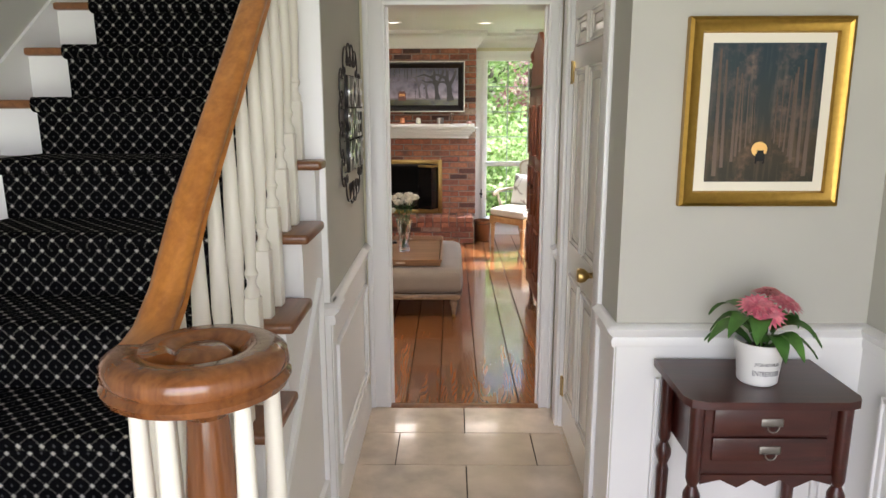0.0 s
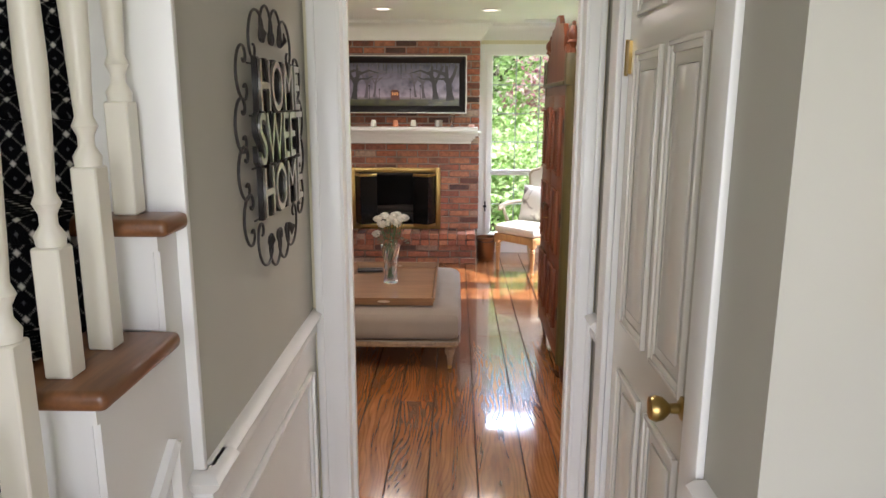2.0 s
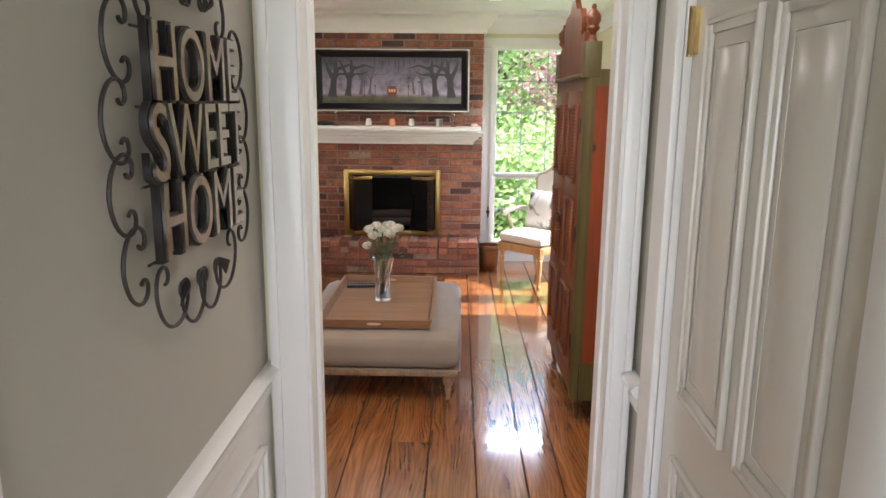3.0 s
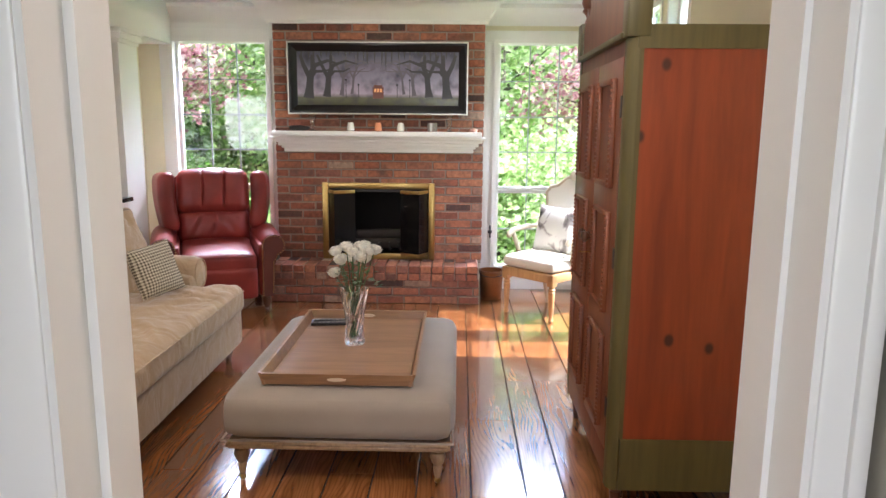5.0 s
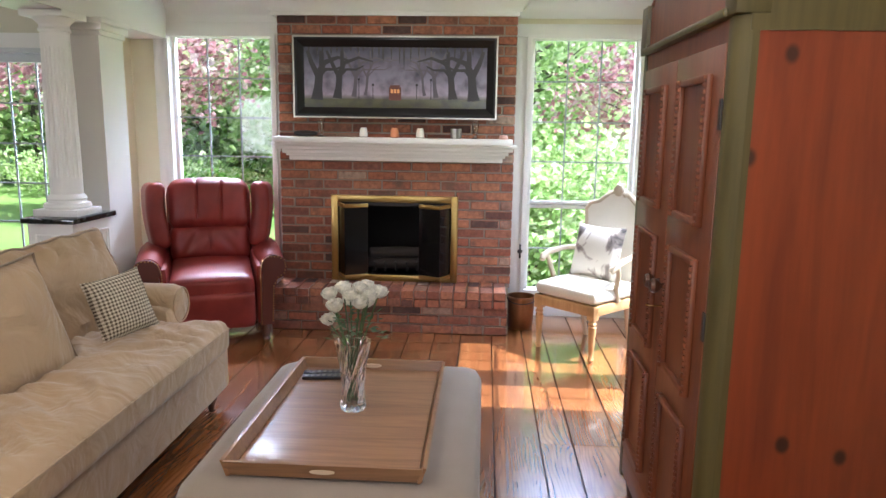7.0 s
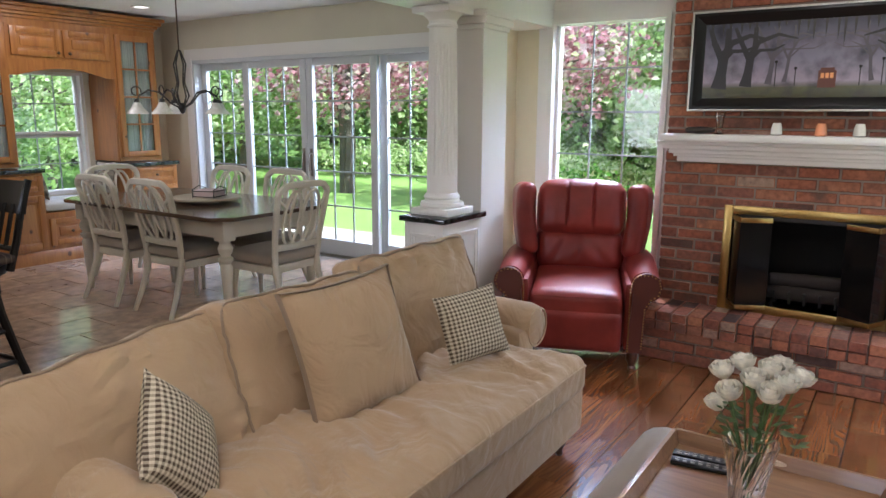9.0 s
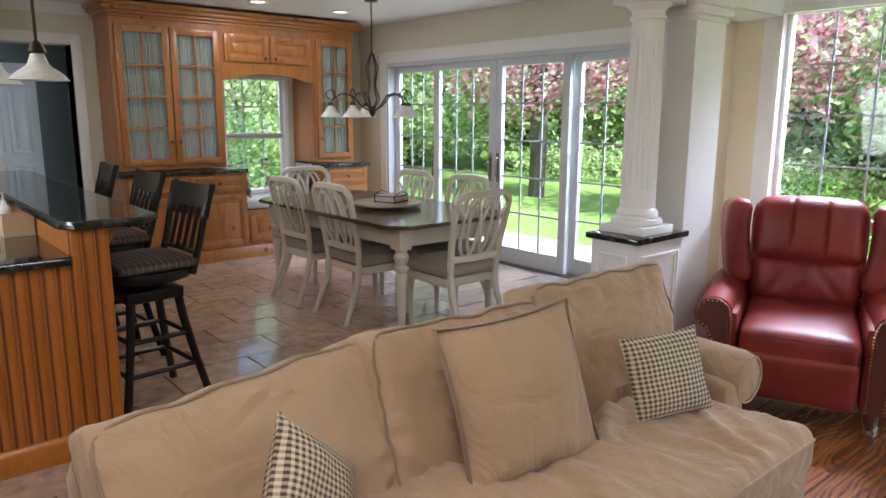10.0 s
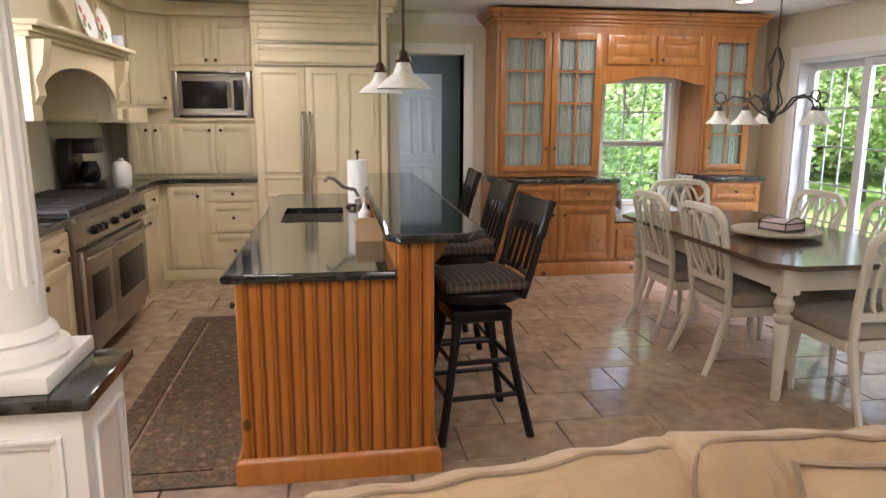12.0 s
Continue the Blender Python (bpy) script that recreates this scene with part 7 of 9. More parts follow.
for x0, x1 in ((-0.64, 0.13), (0.145, 0.64)):
    d = part("oven_door", bx(x0, x1, 0.0, 0.035, 0.16, 0.72, 0.006), STEEL, rg)
    part("oven_window", bx(x0 + 0.10, x1 - 0.10, 0.035, 0.039, 0.30, 0.56, 0.004), EBONY, d)
    part("handle", tube(B(), [(x0 + 0.05, 0.035, 0.67), (x0 + 0.05, 0.075, 0.68), (x1 - 0.05, 0.075, 0.68), (x1 - 0.05, 0.035, 0.67)], 0.012, 8), STEEL, d)
for i in range(4):
    bm = B()
    x = -0.45 + i * 0.3
    for k in range(3):
        box(bm, x - 0.135 + k * 0.13, x - 0.122 + k * 0.13, -0.58, -0.04, 0.928, 0.948)
    for y in (-0.58, -0.31, -0.05):
        box(bm, x - 0.135, x + 0.137, y, y + 0.012, 0.915, 0.944)
    part("burner_grate", bm, IRON, rg, "cast iron burner grate")
hd = thing("range_hood", -5.535, -0.545, 0, 0, "cream carved mantel style range hood", "range hood")
arch = [(-0.78, 1.62), (-0.66, 1.62), (-0.66, 1.72)] + [(0.66 * -math.cos(math.pi * k / 16), 1.72 + 0.21 * math.sin(math.pi * k / 16)) for k in range(1, 16)] + [(0.66, 1.72), (0.66, 1.62), (0.78, 1.62), (0.78, 2.04), (-0.78, 2.04)]
part("mantel_front", prism(B(), arch, "y", 0.50, 0.54), CREAMCAB, hd, "arched mantel front")
for s in (-1, 1):
    part("side", bx(*sorted((s * 0.74, s * 0.78)), 0.0, 0.50, 1.62, 2.04), CREAMCAB, hd)
    bm = prism(B(), [(0.54, 1.70), (0.57, 1.75), (0.56, 1.83), (0.60, 1.90), (0.62, 2.03), (0.54, 2.03)], "x", *sorted((s * 0.66, s * 0.76)))
    part("corbel", bm, CREAMCAB, hd, "carved corbel")
bm = B()
for e, z0, z1 in ((0.03, 2.04, 2.065), (0.06, 2.065, 2.09), (0.10, 2.09, 2.115)):
    box(bm, -0.78 - e, 0.78 + e, 0.0, 0.54 + e, z0, z1, 0.006)
part("mantel_shelf", bm, CREAMCAB, hd)
part("chimney", prism(B(), [(0.0, 2.115), (0.40, 2.115), (0.30, 2.62), (0.0, 2.62)], "x", -0.62, 0.62), CREAMCAB, hd)
part("inner_liner", bx(-0.73, 0.73, 0.0, 0.48, 1.95, 1.99), STEEL, hd)
part("spice_case", bx(-1.30, -0.83, 0.0, 0.585, 1.595, 1.705, 0.003), CREAMCAB, hd)
cab_door(hd, "spice_drawer", "x", -0.83, 1, 0.33, 0.58, 1.60, 1.70, CREAMCAB, (0.46, 1.65))
for k, (x, r, tilt) in enumerate(((-0.62, 0.13, 78), (-0.28, 0.15, 76))):
    p = thing("decorative_plate", -5.535 + x, -0.06, 2.1155, 0, "painted fruit plate propped above the hood", "plate", "painted plates")
    pl = part("plate_body", lathe(B(), [(0.05, 0.0), (r * 0.7, 0.004), (r, 0.022), (r, 0.027), (r * 0.68, 0.010), (0.0, 0.008)], seg=32, m=pose(0, 0, r * 0.98, -tilt, 0, 0)), POTM, p)
    for i, (dx, dz, col) in enumerate(((0.0, 0.0, (0.55, 0.05, 0.03)), (0.04, 0.04, (0.08, 0.2, 0.04)), (-0.04, 0.05, (0.12, 0.25, 0.05)), (0.03, -0.05, (0.6, 0.12, 0.04)))):
        part("painted_fruit", lathe(B(), [(0.026, 0.011), (0.02, 0.014), (0.0, 0.016)], dx, dz, 0, 12, pose(0, 0, r * 0.98, -tilt, 0, 0)), paint("plate_fruit_glaze", col, 0.3), pl)
c = thing("porcelain_mug", -6.30, 0.0, 2.1155, 0, "blue and white porcelain mug on the hood", "mug")
part("cup", lathe(B(), [(0.04, 0.0), (0.045, 0.01), (0.045, 0.09), (0.04, 0.09), (0.04, 0.012), (0.0, 0.01)], seg=20), paint("blue_white_porcelain", (0.55, 0.60, 0.70), 0.25, 0.25, 25), c)
cf = thing("coffee_maker", -6.48, -0.36, 1.101, 0, "black countertop coffee maker", "coffee maker")
part("body", bx(-0.11, 0.11, -0.14, 0.12, 0.0, 0.06, 0.01), EBONY, cf)
part("tower", bx(-0.11, 0.11, -0.14, -0.03, 0.06, 0.38, 0.01), EBONY, cf)
part("top", bx(-0.11, 0.11, -0.03, 0.12, 0.27, 0.38, 0.01), EBONY, cf)
part("carafe", lathe(B(), [(0.06, 0.061), (0.075, 0.09), (0.07, 0.16), (0.05, 0.20), (0.05, 0.21)], 0.0, 0.045, 0, 20), DARKGLASS, cf)
c = thing("utensil_crock", -6.62, -0.13, 1.101, 0, "white patterned canister on the counter", "canister")
part("jar", lathe(B(), [(0.06, 0.0), (0.07, 0.02), (0.07, 0.16), (0.05, 0.19), (0.02, 0.20), (0.02, 0.22), (0.0, 0.225)], seg=20), POTM, c)

# ---- island with raised bar ----
isl = thing("kitchen_island", 0, 0, 0, 0, "knotty pine beadboard kitchen island", "kitchen island")
part("body", box(box(bx(-6.25, -5.46, 1.13, 1.74, G, 1.022), -4.79, -3.545, 1.13, 1.74, G, 1.022), -5.46, -4.79, 1.13, 1.74, G, 0.82), PINEB, isl)
part("sink_front", box(bx(-5.46, -4.79, 1.13, 1.19, 0.82, 1.022), -5.46, -4.79, 1.57, 1.74, 0.82, 1.022), PINEB, isl)
part("bar_wall", bx(-6.25, -3.545, 1.742, 1.885, G, 1.162), PINEB, isl)
GROOVE = wood("pine_groove_stain", (0.13, 0.038, 0.007), (0.22, 0.07, 0.012), "z", 0.7, 0.6)
part("groove_backing", box(bx(-3.545, -3.5425, 1.13, 1.74, G, 1.02), -3.545, -3.5425, 1.742, 1.885, G, 1.16), GROOVE, isl, "dark stained grooves")
n = 15
bw = (1.90 - 1.115) / n
bz = {}
for i in range(n):
    y = 1.115 + bw * (i + 0.5)
    top = 1.022 if y < 1.735 else 1.162
    if top not in bz:
        bz[top] = mesh_of(prism(B(), [(-bw / 2 + 0.004, -0.012), (-bw / 2 + 0.008, -0.001), (-bw / 2 + 0.012, 0.0), (bw / 2 - 0.022, 0.0), (bw / 2 - 0.018, -0.002), (bw / 2 - 0.016, -0.008), (bw / 2 - 0.013, -0.003), (bw / 2 - 0.009, -0.001), (bw / 2 - 0.005, -0.004), (bw / 2 - 0.003, -0.012)], "z", G + 0.09, top), "board")
        bz[top].materials.append(PINEB)
    part("board", bz[top], PINEB, isl, m=pose(-3.545 + 0.012, y, 0, 0, 0, 90) @ Matrix.Diagonal((1, -1, 1, 1)))
part("base_moulding", sweep(B(), [(0, 0), (0.02, 0), (0.02, 0.085), (0.012, 0.10), (0, 0.11)], [(-6.25, 1.112, G), (-3.530, 1.112, G), (-3.530, 1.905, G), (-6.25, 1.905, G)]), PINEB, isl)
for k in range(6):
    cab_door(isl, "door", "y", 1.13, -1, -6.22 + k * 0.44, -5.80 + k * 0.44, G + 0.12, 1.0, PINE, (-5.86 + k * 0.44, 0.9))
for x in (-3.75, -4.9, -6.0):
    bm = prism(B(), [(1.887, 1.158), (2.06, 1.158), (2.05, 1.13), (1.98, 1.12), (1.95, 1.06), (1.91, 1.02), (1.887, 0.98)], "x", x - 0.02, x + 0.02)
    part("bracket", bm, PINE, isl, "scrolled pine bracket")
ct = thing("island_countertop", 0, 0, 0, 0, "polished black green granite island countertop", "countertop")
bm = B()
SX0, SX1, SY0, SY1 = -5.45, -4.80, 1.20, 1.56
for a in ((-6.29, SX0, 1.09, 1.74), (SX1, -3.50, 1.09, 1.74), (SX0, SX1, 1.09, SY0), (SX0, SX1, SY1, 1.74)):
    box(bm, *a, 1.024, 1.06)
part("slab", bm, GRANITE, ct)
part("edge", tube(B(), [(-6.29, 1.09, 1.042), (-3.50, 1.09, 1.042), (-3.50, 1.735, 1.042)], 0.018, 8), GRANITE, ct)
bt = thing("bar_countertop", 0, 0, 0, 0, "polished black green granite raised bar top", "countertop")
part("slab", prism(B(), [(-6.50, 1.72), (-3.56, 1.72), (-3.50, 1.76), (-3.50, 2.02), (-3.58, 2.10), (-6.50, 2.12)], "z", 1.164, 1.20), GRANITE, bt)
part("edge", tube(B(), [(-6.50, 1.72, 1.182), (-3.56, 1.72, 1.182), (-3.50, 1.76, 1.182), (-3.50, 2.02, 1.182), (-3.58, 2.10, 1.182), (-6.50, 2.12, 1.182)], 0.019, 8), GRANITE, bt, "rounded granite edge")
sk = thing("sink_basin", (SX0 + SX1) / 2, (SY0 + SY1) / 2, 1.022, 0, "stainless steel undermount sink", "sink")
bm = B()
w, d = (SX1 - SX0) / 2 - 0.002, (SY1 - SY0) / 2 - 0.002
box(bm, -w, w, -d, d, -0.004 - 0.18, -0.18), box(bm, -w, -w + 0.006, -d, d, -0.18, 0.0), box(bm, w - 0.006, w, -d, d, -0.18, 0.0), box(bm, -w, w, -d, -d + 0.006, -0.18, 0.0), box(bm, -w, w, d - 0.006, d, -0.18, 0.0)
part("bowl", bm, STEEL, sk)
part("drain", lathe(B(), [(0.04, -0.18), (0.04, -0.177), (0.0, -0.176)], seg=18), PEWTER, sk)
fa = thing("bridge_faucet", -4.72, 1.64, 1.0605, 0, "antique nickel bridge faucet at the sink", "faucet")
for x in (-0.10, 0.10):
    part("valve", lathe(B(), [(0.026, 0.0), (0.026, 0.01), (0.014, 0.02), (0.012, 0.09), (0.018, 0.10), (0.018, 0.12), (0.008, 0.13)], x, 0, 0, 14), PEWTER, fa)
    part("lever", tube(B(), [(x, 0, 0.125), (x + (0.05 if x > 0 else -0.05), 0, 0.135)], 0.006, 6), PEWTER, fa)
part("bridge", tube(B(), [(-0.10, 0, 0.085), (0.10, 0, 0.085)], 0.010, 8), PEWTER, fa)
part("spout", tube(B(), [(0, 0, 0.0), (0, 0, 0.15), (0, -0.02, 0.19), (0, -0.08, 0.205), (0, -0.13, 0.25), (0, -0.165, 0.26), (0, -0.185, 0.235)], 0.010, 10), PEWTER, fa, "curved spout")
sd = thing("soap_dispenser", -4.45, 1.66, 1.0605, 0, "clear soap pump bottle beside the sink", "soap dispenser")
part("bottle", lathe(B(), [(0.03, 0.0), (0.032, 0.01), (0.032, 0.10), (0.012, 0.125), (0.012, 0.14)], seg=18), POTM, sd)
part("pump", tube(B(), [(0, 0, 0.14), (0, 0, 0.18), (0, -0.04, 0.175)], 0.006, 6), POTM, sd)
bxs = thing("sponge_box", -4.20, 1.67, 1.0605, 0, "tan wooden box on the island counter", "box")
part("box_body", box(box(box(box(bx(-0.05, 0.05, -0.065, 0.065, 0, 0.01), -0.05, 0.05, -0.065, -0.057, 0.01, 0.10), -0.05, 0.05, 0.057, 0.065, 0.01, 0.10), -0.05, -0.042, -0.057, 0.057, 0.01, 0.10), 0.042, 0.05, -0.057, 0.057, 0.01, 0.10), paint("tan_box", (0.52, 0.38, 0.22), 0.6), bxs)
pw = thing("paper_towel_holder", -5.45, 1.66, 1.0605, 0, "white paper towel roll on a bronze stand", "paper towels")
part("base", lathe(B(), [(0.08, 0.0), (0.08, 0.012), (0.02, 0.018)], seg=24), BRONZE, pw)
part("rod", tube(B(), [(0, 0, 0.01), (0, 0, 0.35)], 0.007, 8), BRONZE, pw)
part("finial", lathe(B(), [(0.008, 0.345), (0.016, 0.36), (0.0, 0.38)], seg=12), BRONZE, pw)
part("paper_roll", lathe(B(), [(0.02, 0.03), (0.066, 0.03), (0.066, 0.31), (0.02, 0.31)], seg=28), paint("paper_towel", (0.82, 0.81, 0.78), 0.95, 0.04, 120, 0.4), pw)


# ---- bar stools ----
def plaid(nt, b):
    v = coords(nt)
    sep = nt.nodes.new("ShaderNodeSeparateXYZ")
    nt.links.new(v, sep.inputs[0])
    w1, w2 = nd(nt, "ShaderNodeTexWave", Scale=5.0), nd(nt, "ShaderNodeTexWave", Scale=5.0)
    w2.bands_direction = "Y"
    nt.links.new(v, w1.inputs["Vector"]), nt.links.new(v, w2.inputs["Vector"])
    c1 = ramp(nt, w1.outputs[0], ((0.35, (0.05, 0.032, 0.025)), (0.6, (0.20, 0.15, 0.10)), (0.9, (0.07, 0.02, 0.02))))
    c2 = ramp(nt, w2.outputs[0], ((0.35, (0.05, 0.035, 0.028)), (0.6, (0.22, 0.17, 0.12)), (0.9, (0.03, 0.025, 0.03))))
    nt.links.new(mix(nt, 0.5, c1, c2), b.inputs["Base Color"])
    b.inputs["Roughness"].default_value = 0.9


def stool(x, y, rz):
    s = thing("bar_stool", x, y, G, rz, "black swivel bar stool with plaid seat", "bar stool", "bar stools at the island")
    part("seat_frame", lathe(B(), [(0.16, 0.64), (0.225, 0.65), (0.23, 0.675), (0.225, 0.695), (0.0, 0.695)], seg=32), EBONY, s)
    part("seat_cushion", slab(B(), 0.41, 0.40, 0.055, 0.026, 8, m=Matrix.Translation((0, 0, 0.696)), sag=0.012), PLAID, s, "plaid seat cushion")
    part("swivel", lathe(B(), [(0.09, 0.60), (0.12, 0.62), (0.12, 0.64)], seg=20), EBONY, s)
    part("apron", bx(-0.14, 0.14, -0.14, 0.14, 0.545, 0.60, 0.006), EBONY, s)
    for sx in (-1, 1):
        for sy in (-1, 1):
            pts = [(sx * 0.215, sy * 0.215, 0.0), (sx * 0.17, sy * 0.17, 0.22), (sx * 0.13, sy * 0.13, 0.45), (sx * 0.115, sy * 0.115, 0.58)]
            part("leg", tube(B(), pts, [0.021, 0.020, 0.022, 0.024], 8), EBONY, s)
    for z, r in ((0.20, 0.17), (0.36, 0.145)):
        for k in range(4):
            a, b = ((-1, -1), (1, -1), (1, 1), (-1, 1))[k], ((1, -1), (1, 1), (-1, 1), (-1, -1))[k]
            part("stretcher", tube(B(), [(a[0] * r, a[1] * r, z), (b[0] * r, b[1] * r, z)], 0.013, 8), EBONY, s)
    for sx in (-1, 1):
        part("back_post", tube(B(), [(sx * 0.175, 0.17, 0.66), (sx * 0.18, 0.215, 0.80), (sx * 0.185, 0.25, 0.95), (sx * 0.19, 0.30, 1.10)], [0.02, 0.018, 0.018, 0.018], 8), EBONY, s)
    for k in range(4):
        xx = -0.105 + k * 0.07
        part("slat", tube(B(), [(xx, 0.20, 0.76), (xx, 0.235, 0.88), (xx, 0.262, 0.98)], 0.011, 6, flat=0.6), EBONY, s)
    part("top_rail", prism(B(), [(-0.205, 0.0), (-0.10, 0.025), (0.0, 0.032), (0.10, 0.025), (0.205, 0.0), (0.205, 0.025), (0.10, 0.05), (0.0, 0.057), (-0.10, 0.05), (-0.205, 0.025)], "z", -0.105, 0.06), EBONY, s, "", pose(0, 0.262, 1.04, -14, 0, 0))
    part("lower_rail", tube(B(), [(-0.18, 0.20, 0.765), (0, 0.215, 0.765), (0.18, 0.20, 0.765)], 0.015, 6), EBONY, s)
    return s


PLAID = mat("brown_plaid_fabric", plaid)
s1 = stool(-3.97, 2.15, 6)
copy_thing(s1, pose(-4.80, 2.20, G, 0, 0, 3))
copy_thing(s1, pose(-5.62, 2.18, G, 0, 0, -3))

# ---- dining table and chairs ----
dt = thing("dining_table", -4.86, 4.18, G, 0, "dining table with walnut top and cream turned legs", "dining table")
cl = 0.12
top = [(-1.01 + cl, -0.55), (1.01 - cl, -0.55), (1.01, -0.55 + cl), (1.01, 0.55 - cl), (1.01 - cl, 0.55), (-1.01 + cl, 0.55), (-1.01, 0.55 - cl), (-1.01, -0.55 + cl)]
bm = prism(B(), top, "z", 0.725, 0.752)
bmesh.ops.bevel(bm, geom=bm.edges[:], offset=0.008, segments=2, affect="EDGES")
part("tabletop", bm, TABLETOP, dt, "dark walnut tabletop")
part("apron", frame_ring(B(), "z", -0.90, 0.90, -0.44, 0.44, 0.03, 0.60, 0.725), CREAMFUR, dt)
for x in (-0.86, 0.86):
    for y in (-0.40, 0.40):
        bm = lathe(B(), [(0.02, 0.0), (0.026, 0.03), (0.024, 0.06), (0.038, 0.34), (0.042, 0.40), (0.03, 0.42), (0.05, 0.445), (0.05, 0.46), (0.03, 0.475), (0.046, 0.50), (0.052, 0.53), (0.036, 0.56), (0.04, 0.58)], x, y, 0, 20)
        box(bm, x - 0.05, x + 0.05, y - 0.05, y + 0.05, 0.58, 0.724, 0.004)
        part("leg", bm, CREAMFUR, dt, "turned cream leg")


def band(bm, pts, w, t, nrm=(0, 1, 0), closed=False):
    """A flat bar w wide and t thick that bends within the plane across nrm."""
    pts, nrm, rings, n = [Vector(p) for p in pts], Vector(nrm), [], len(pts)
    for i, p in enumerate(pts):
        a = pts[(i - 1) % n] if closed or i > 0 else p
        b = pts[(i + 1) % n] if closed or i < n - 1 else p
        d = (b - a).normalized()
        side = d.cross(nrm).normalized()
        up = side.cross(d)
        rings.append([bm.verts.new(p + side * q * w / 2 + up * r * t / 2) for q, r in ((-1, -0.6), (-0.7, -1), (0.7, -1), (1, -0.6), (1, 0.6), (0.7, 1), (-0.7, 1), (-1, 0.6))])
    for i in range(n if closed else n - 1):
        a, b = rings[i], rings[(i + 1) % n]
        for k in range(8):
            bm.faces.new((a[k], a[(k + 1) % 8], b[(k + 1) % 8], b[k]))
    if not closed:
        bm.faces.new(rings[0][::-1]), bm.faces.new(rings[-1])
    return bm


def dining_chair(x, y, rz):
    """Faces -y locally."""
    c = thing("dining_chair", x, y, G, rz, "antique cream dining chair with interlaced oval back", "dining chair", "chairs round the dining table")
    part("seat", slab(B(), 0.49, 0.46, 0.085, 0.035, 8, m=Matrix.Translation((0, -0.02, 0.40)), sag=0.02), SEATF, c, "grey taupe upholstered seat")
    part("seat_rail", bx(-0.235, 0.235, -0.23, 0.20, 0.345, 0.40, 0.006), CREAMFUR, c)
    for s in (-1, 1):
        part("leg", tube(B(), [(s * 0.205, -0.205, 0.0), (s * 0.21, -0.21, 0.20), (s * 0.205, -0.20, 0.36)], [0.014, 0.02, 0.026], 8), CREAMFUR, c)
        part("leg", tube(B(), [(s * 0.215, 0.33, 0.0), (s * 0.205, 0.27, 0.14), (s * 0.195, 0.215, 0.30), (s * 0.20, 0.20, 0.42)], [0.016, 0.02, 0.024, 0.024], 8), CREAMFUR, c, "splayed rear leg")
        part("back_post", band(B(), [(s * 0.20, 0.20, 0.40), (s * 0.213, 0.225, 0.60), (s * 0.228, 0.27, 0.80), (s * 0.232, 0.292, 0.895)], 0.042, 0.032), CREAMFUR, c)
        part("corner_piece", band(B(), [(s * 0.236, 0.291, 0.885), (s * 0.222, 0.296, 0.912), (s * 0.185, 0.303, 0.943), (s * 0.155, 0.304, 0.952)], 0.040, 0.034), CREAMFUR, c, "notched back corner")
    part("top_rail", band(B(), [(-0.16, 0.304, 0.951), (0, 0.308, 0.957), (0.16, 0.304, 0.951)], 0.044, 0.036), CREAMFUR, c)
    part("lower_rail", band(B(), [(-0.205, 0.212, 0.525), (0, 0.215, 0.52), (0.205, 0.212, 0.525)], 0.045, 0.028), CREAMFUR, c)
    for dx, rx, rz_, cz in ((-0.085, 0.075, 0.19, 0.725), (0.085, 0.075, 0.19, 0.725), (0.0, 0.10, 0.205, 0.735)):
        pts = [(dx + rx * math.cos(2 * math.pi * k / 28), 0.262 + 0.052 * math.sin(2 * math.pi * k / 28) - (0.003 if dx == 0 else 0), cz + rz_ * math.sin(2 * math.pi * k / 28)) for k in range(28)]
        part("back_oval", band(B(), pts, 0.021, 0.017, closed=True), CREAMFUR, c, "interlaced carved oval")
    for s in (-1, 1):
        part("back_strut", band(B(), [(s * 0.155, 0.285, 0.80), (s * 0.225, 0.285, 0.865)], 0.018, 0.016), CREAMFUR, c)
    return c


c0 = dining_chair(-4.60, 3.92, 180)
for x, y, rz in ((-5.24, 3.90, 180), (-3.93, 4.17, -90), (-5.78, 4.25, 90), (-5.15, 4.50, 0), (-4.48, 4.52, 0)):
    copy_thing(c0, pose(x, y, G, 0, 0, rz))
lz = thing("lazy_susan", -4.70, 4.18, G + 0.7525, 0, "round cream lazy susan on the table", "lazy susan")
part("foot", lathe(B(), [(0.11, 0.0), (0.11, 0.015), (0.05, 0.02)], seg=28), CREAMFUR, lz)
part("disc", lathe(B(), [(0.05, 0.02), (0.25, 0.022), (0.262, 0.03), (0.258, 0.042), (0.245, 0.038), (0.0, 0.038)], seg=48), paint("aged_cream_disc", (0.42, 0.36, 0.26), 0.4, 0.15), lz)
nk = thing("napkin_holder", -4.68, 4.20, G + 0.791, 20, "black wire holder with folded napkins", "napkin holder")
part("napkins", slab(B(), 0.17, 0.17, 0.055, 0.012, 5, m=Matrix.Translation((0, 0, 0.006))), paint("printed_napkin", (0.62, 0.50, 0.50), 0.9, 0.35, 60), nk, "folded printed napkins")
bm = B()
for z in (0.008, 0.05):
    tube(bm, [(-0.09, -0.09, z), (0.09, -0.09, z), (0.09, 0.09, z), (-0.09, 0.09, z)], 0.004, 6, closed=True)
for s in (-1, 1):
    tube(bm, [(s * 0.09, -0.09, 0.0), (s * 0.09, -0.09, 0.06), (s * 0.09, 0.0, 0.085), (s * 0.09, 0.09, 0.06), (s * 0.09, 0.09, 0.0)], 0.004, 6)
part("wire_frame", bm, IRON, nk)

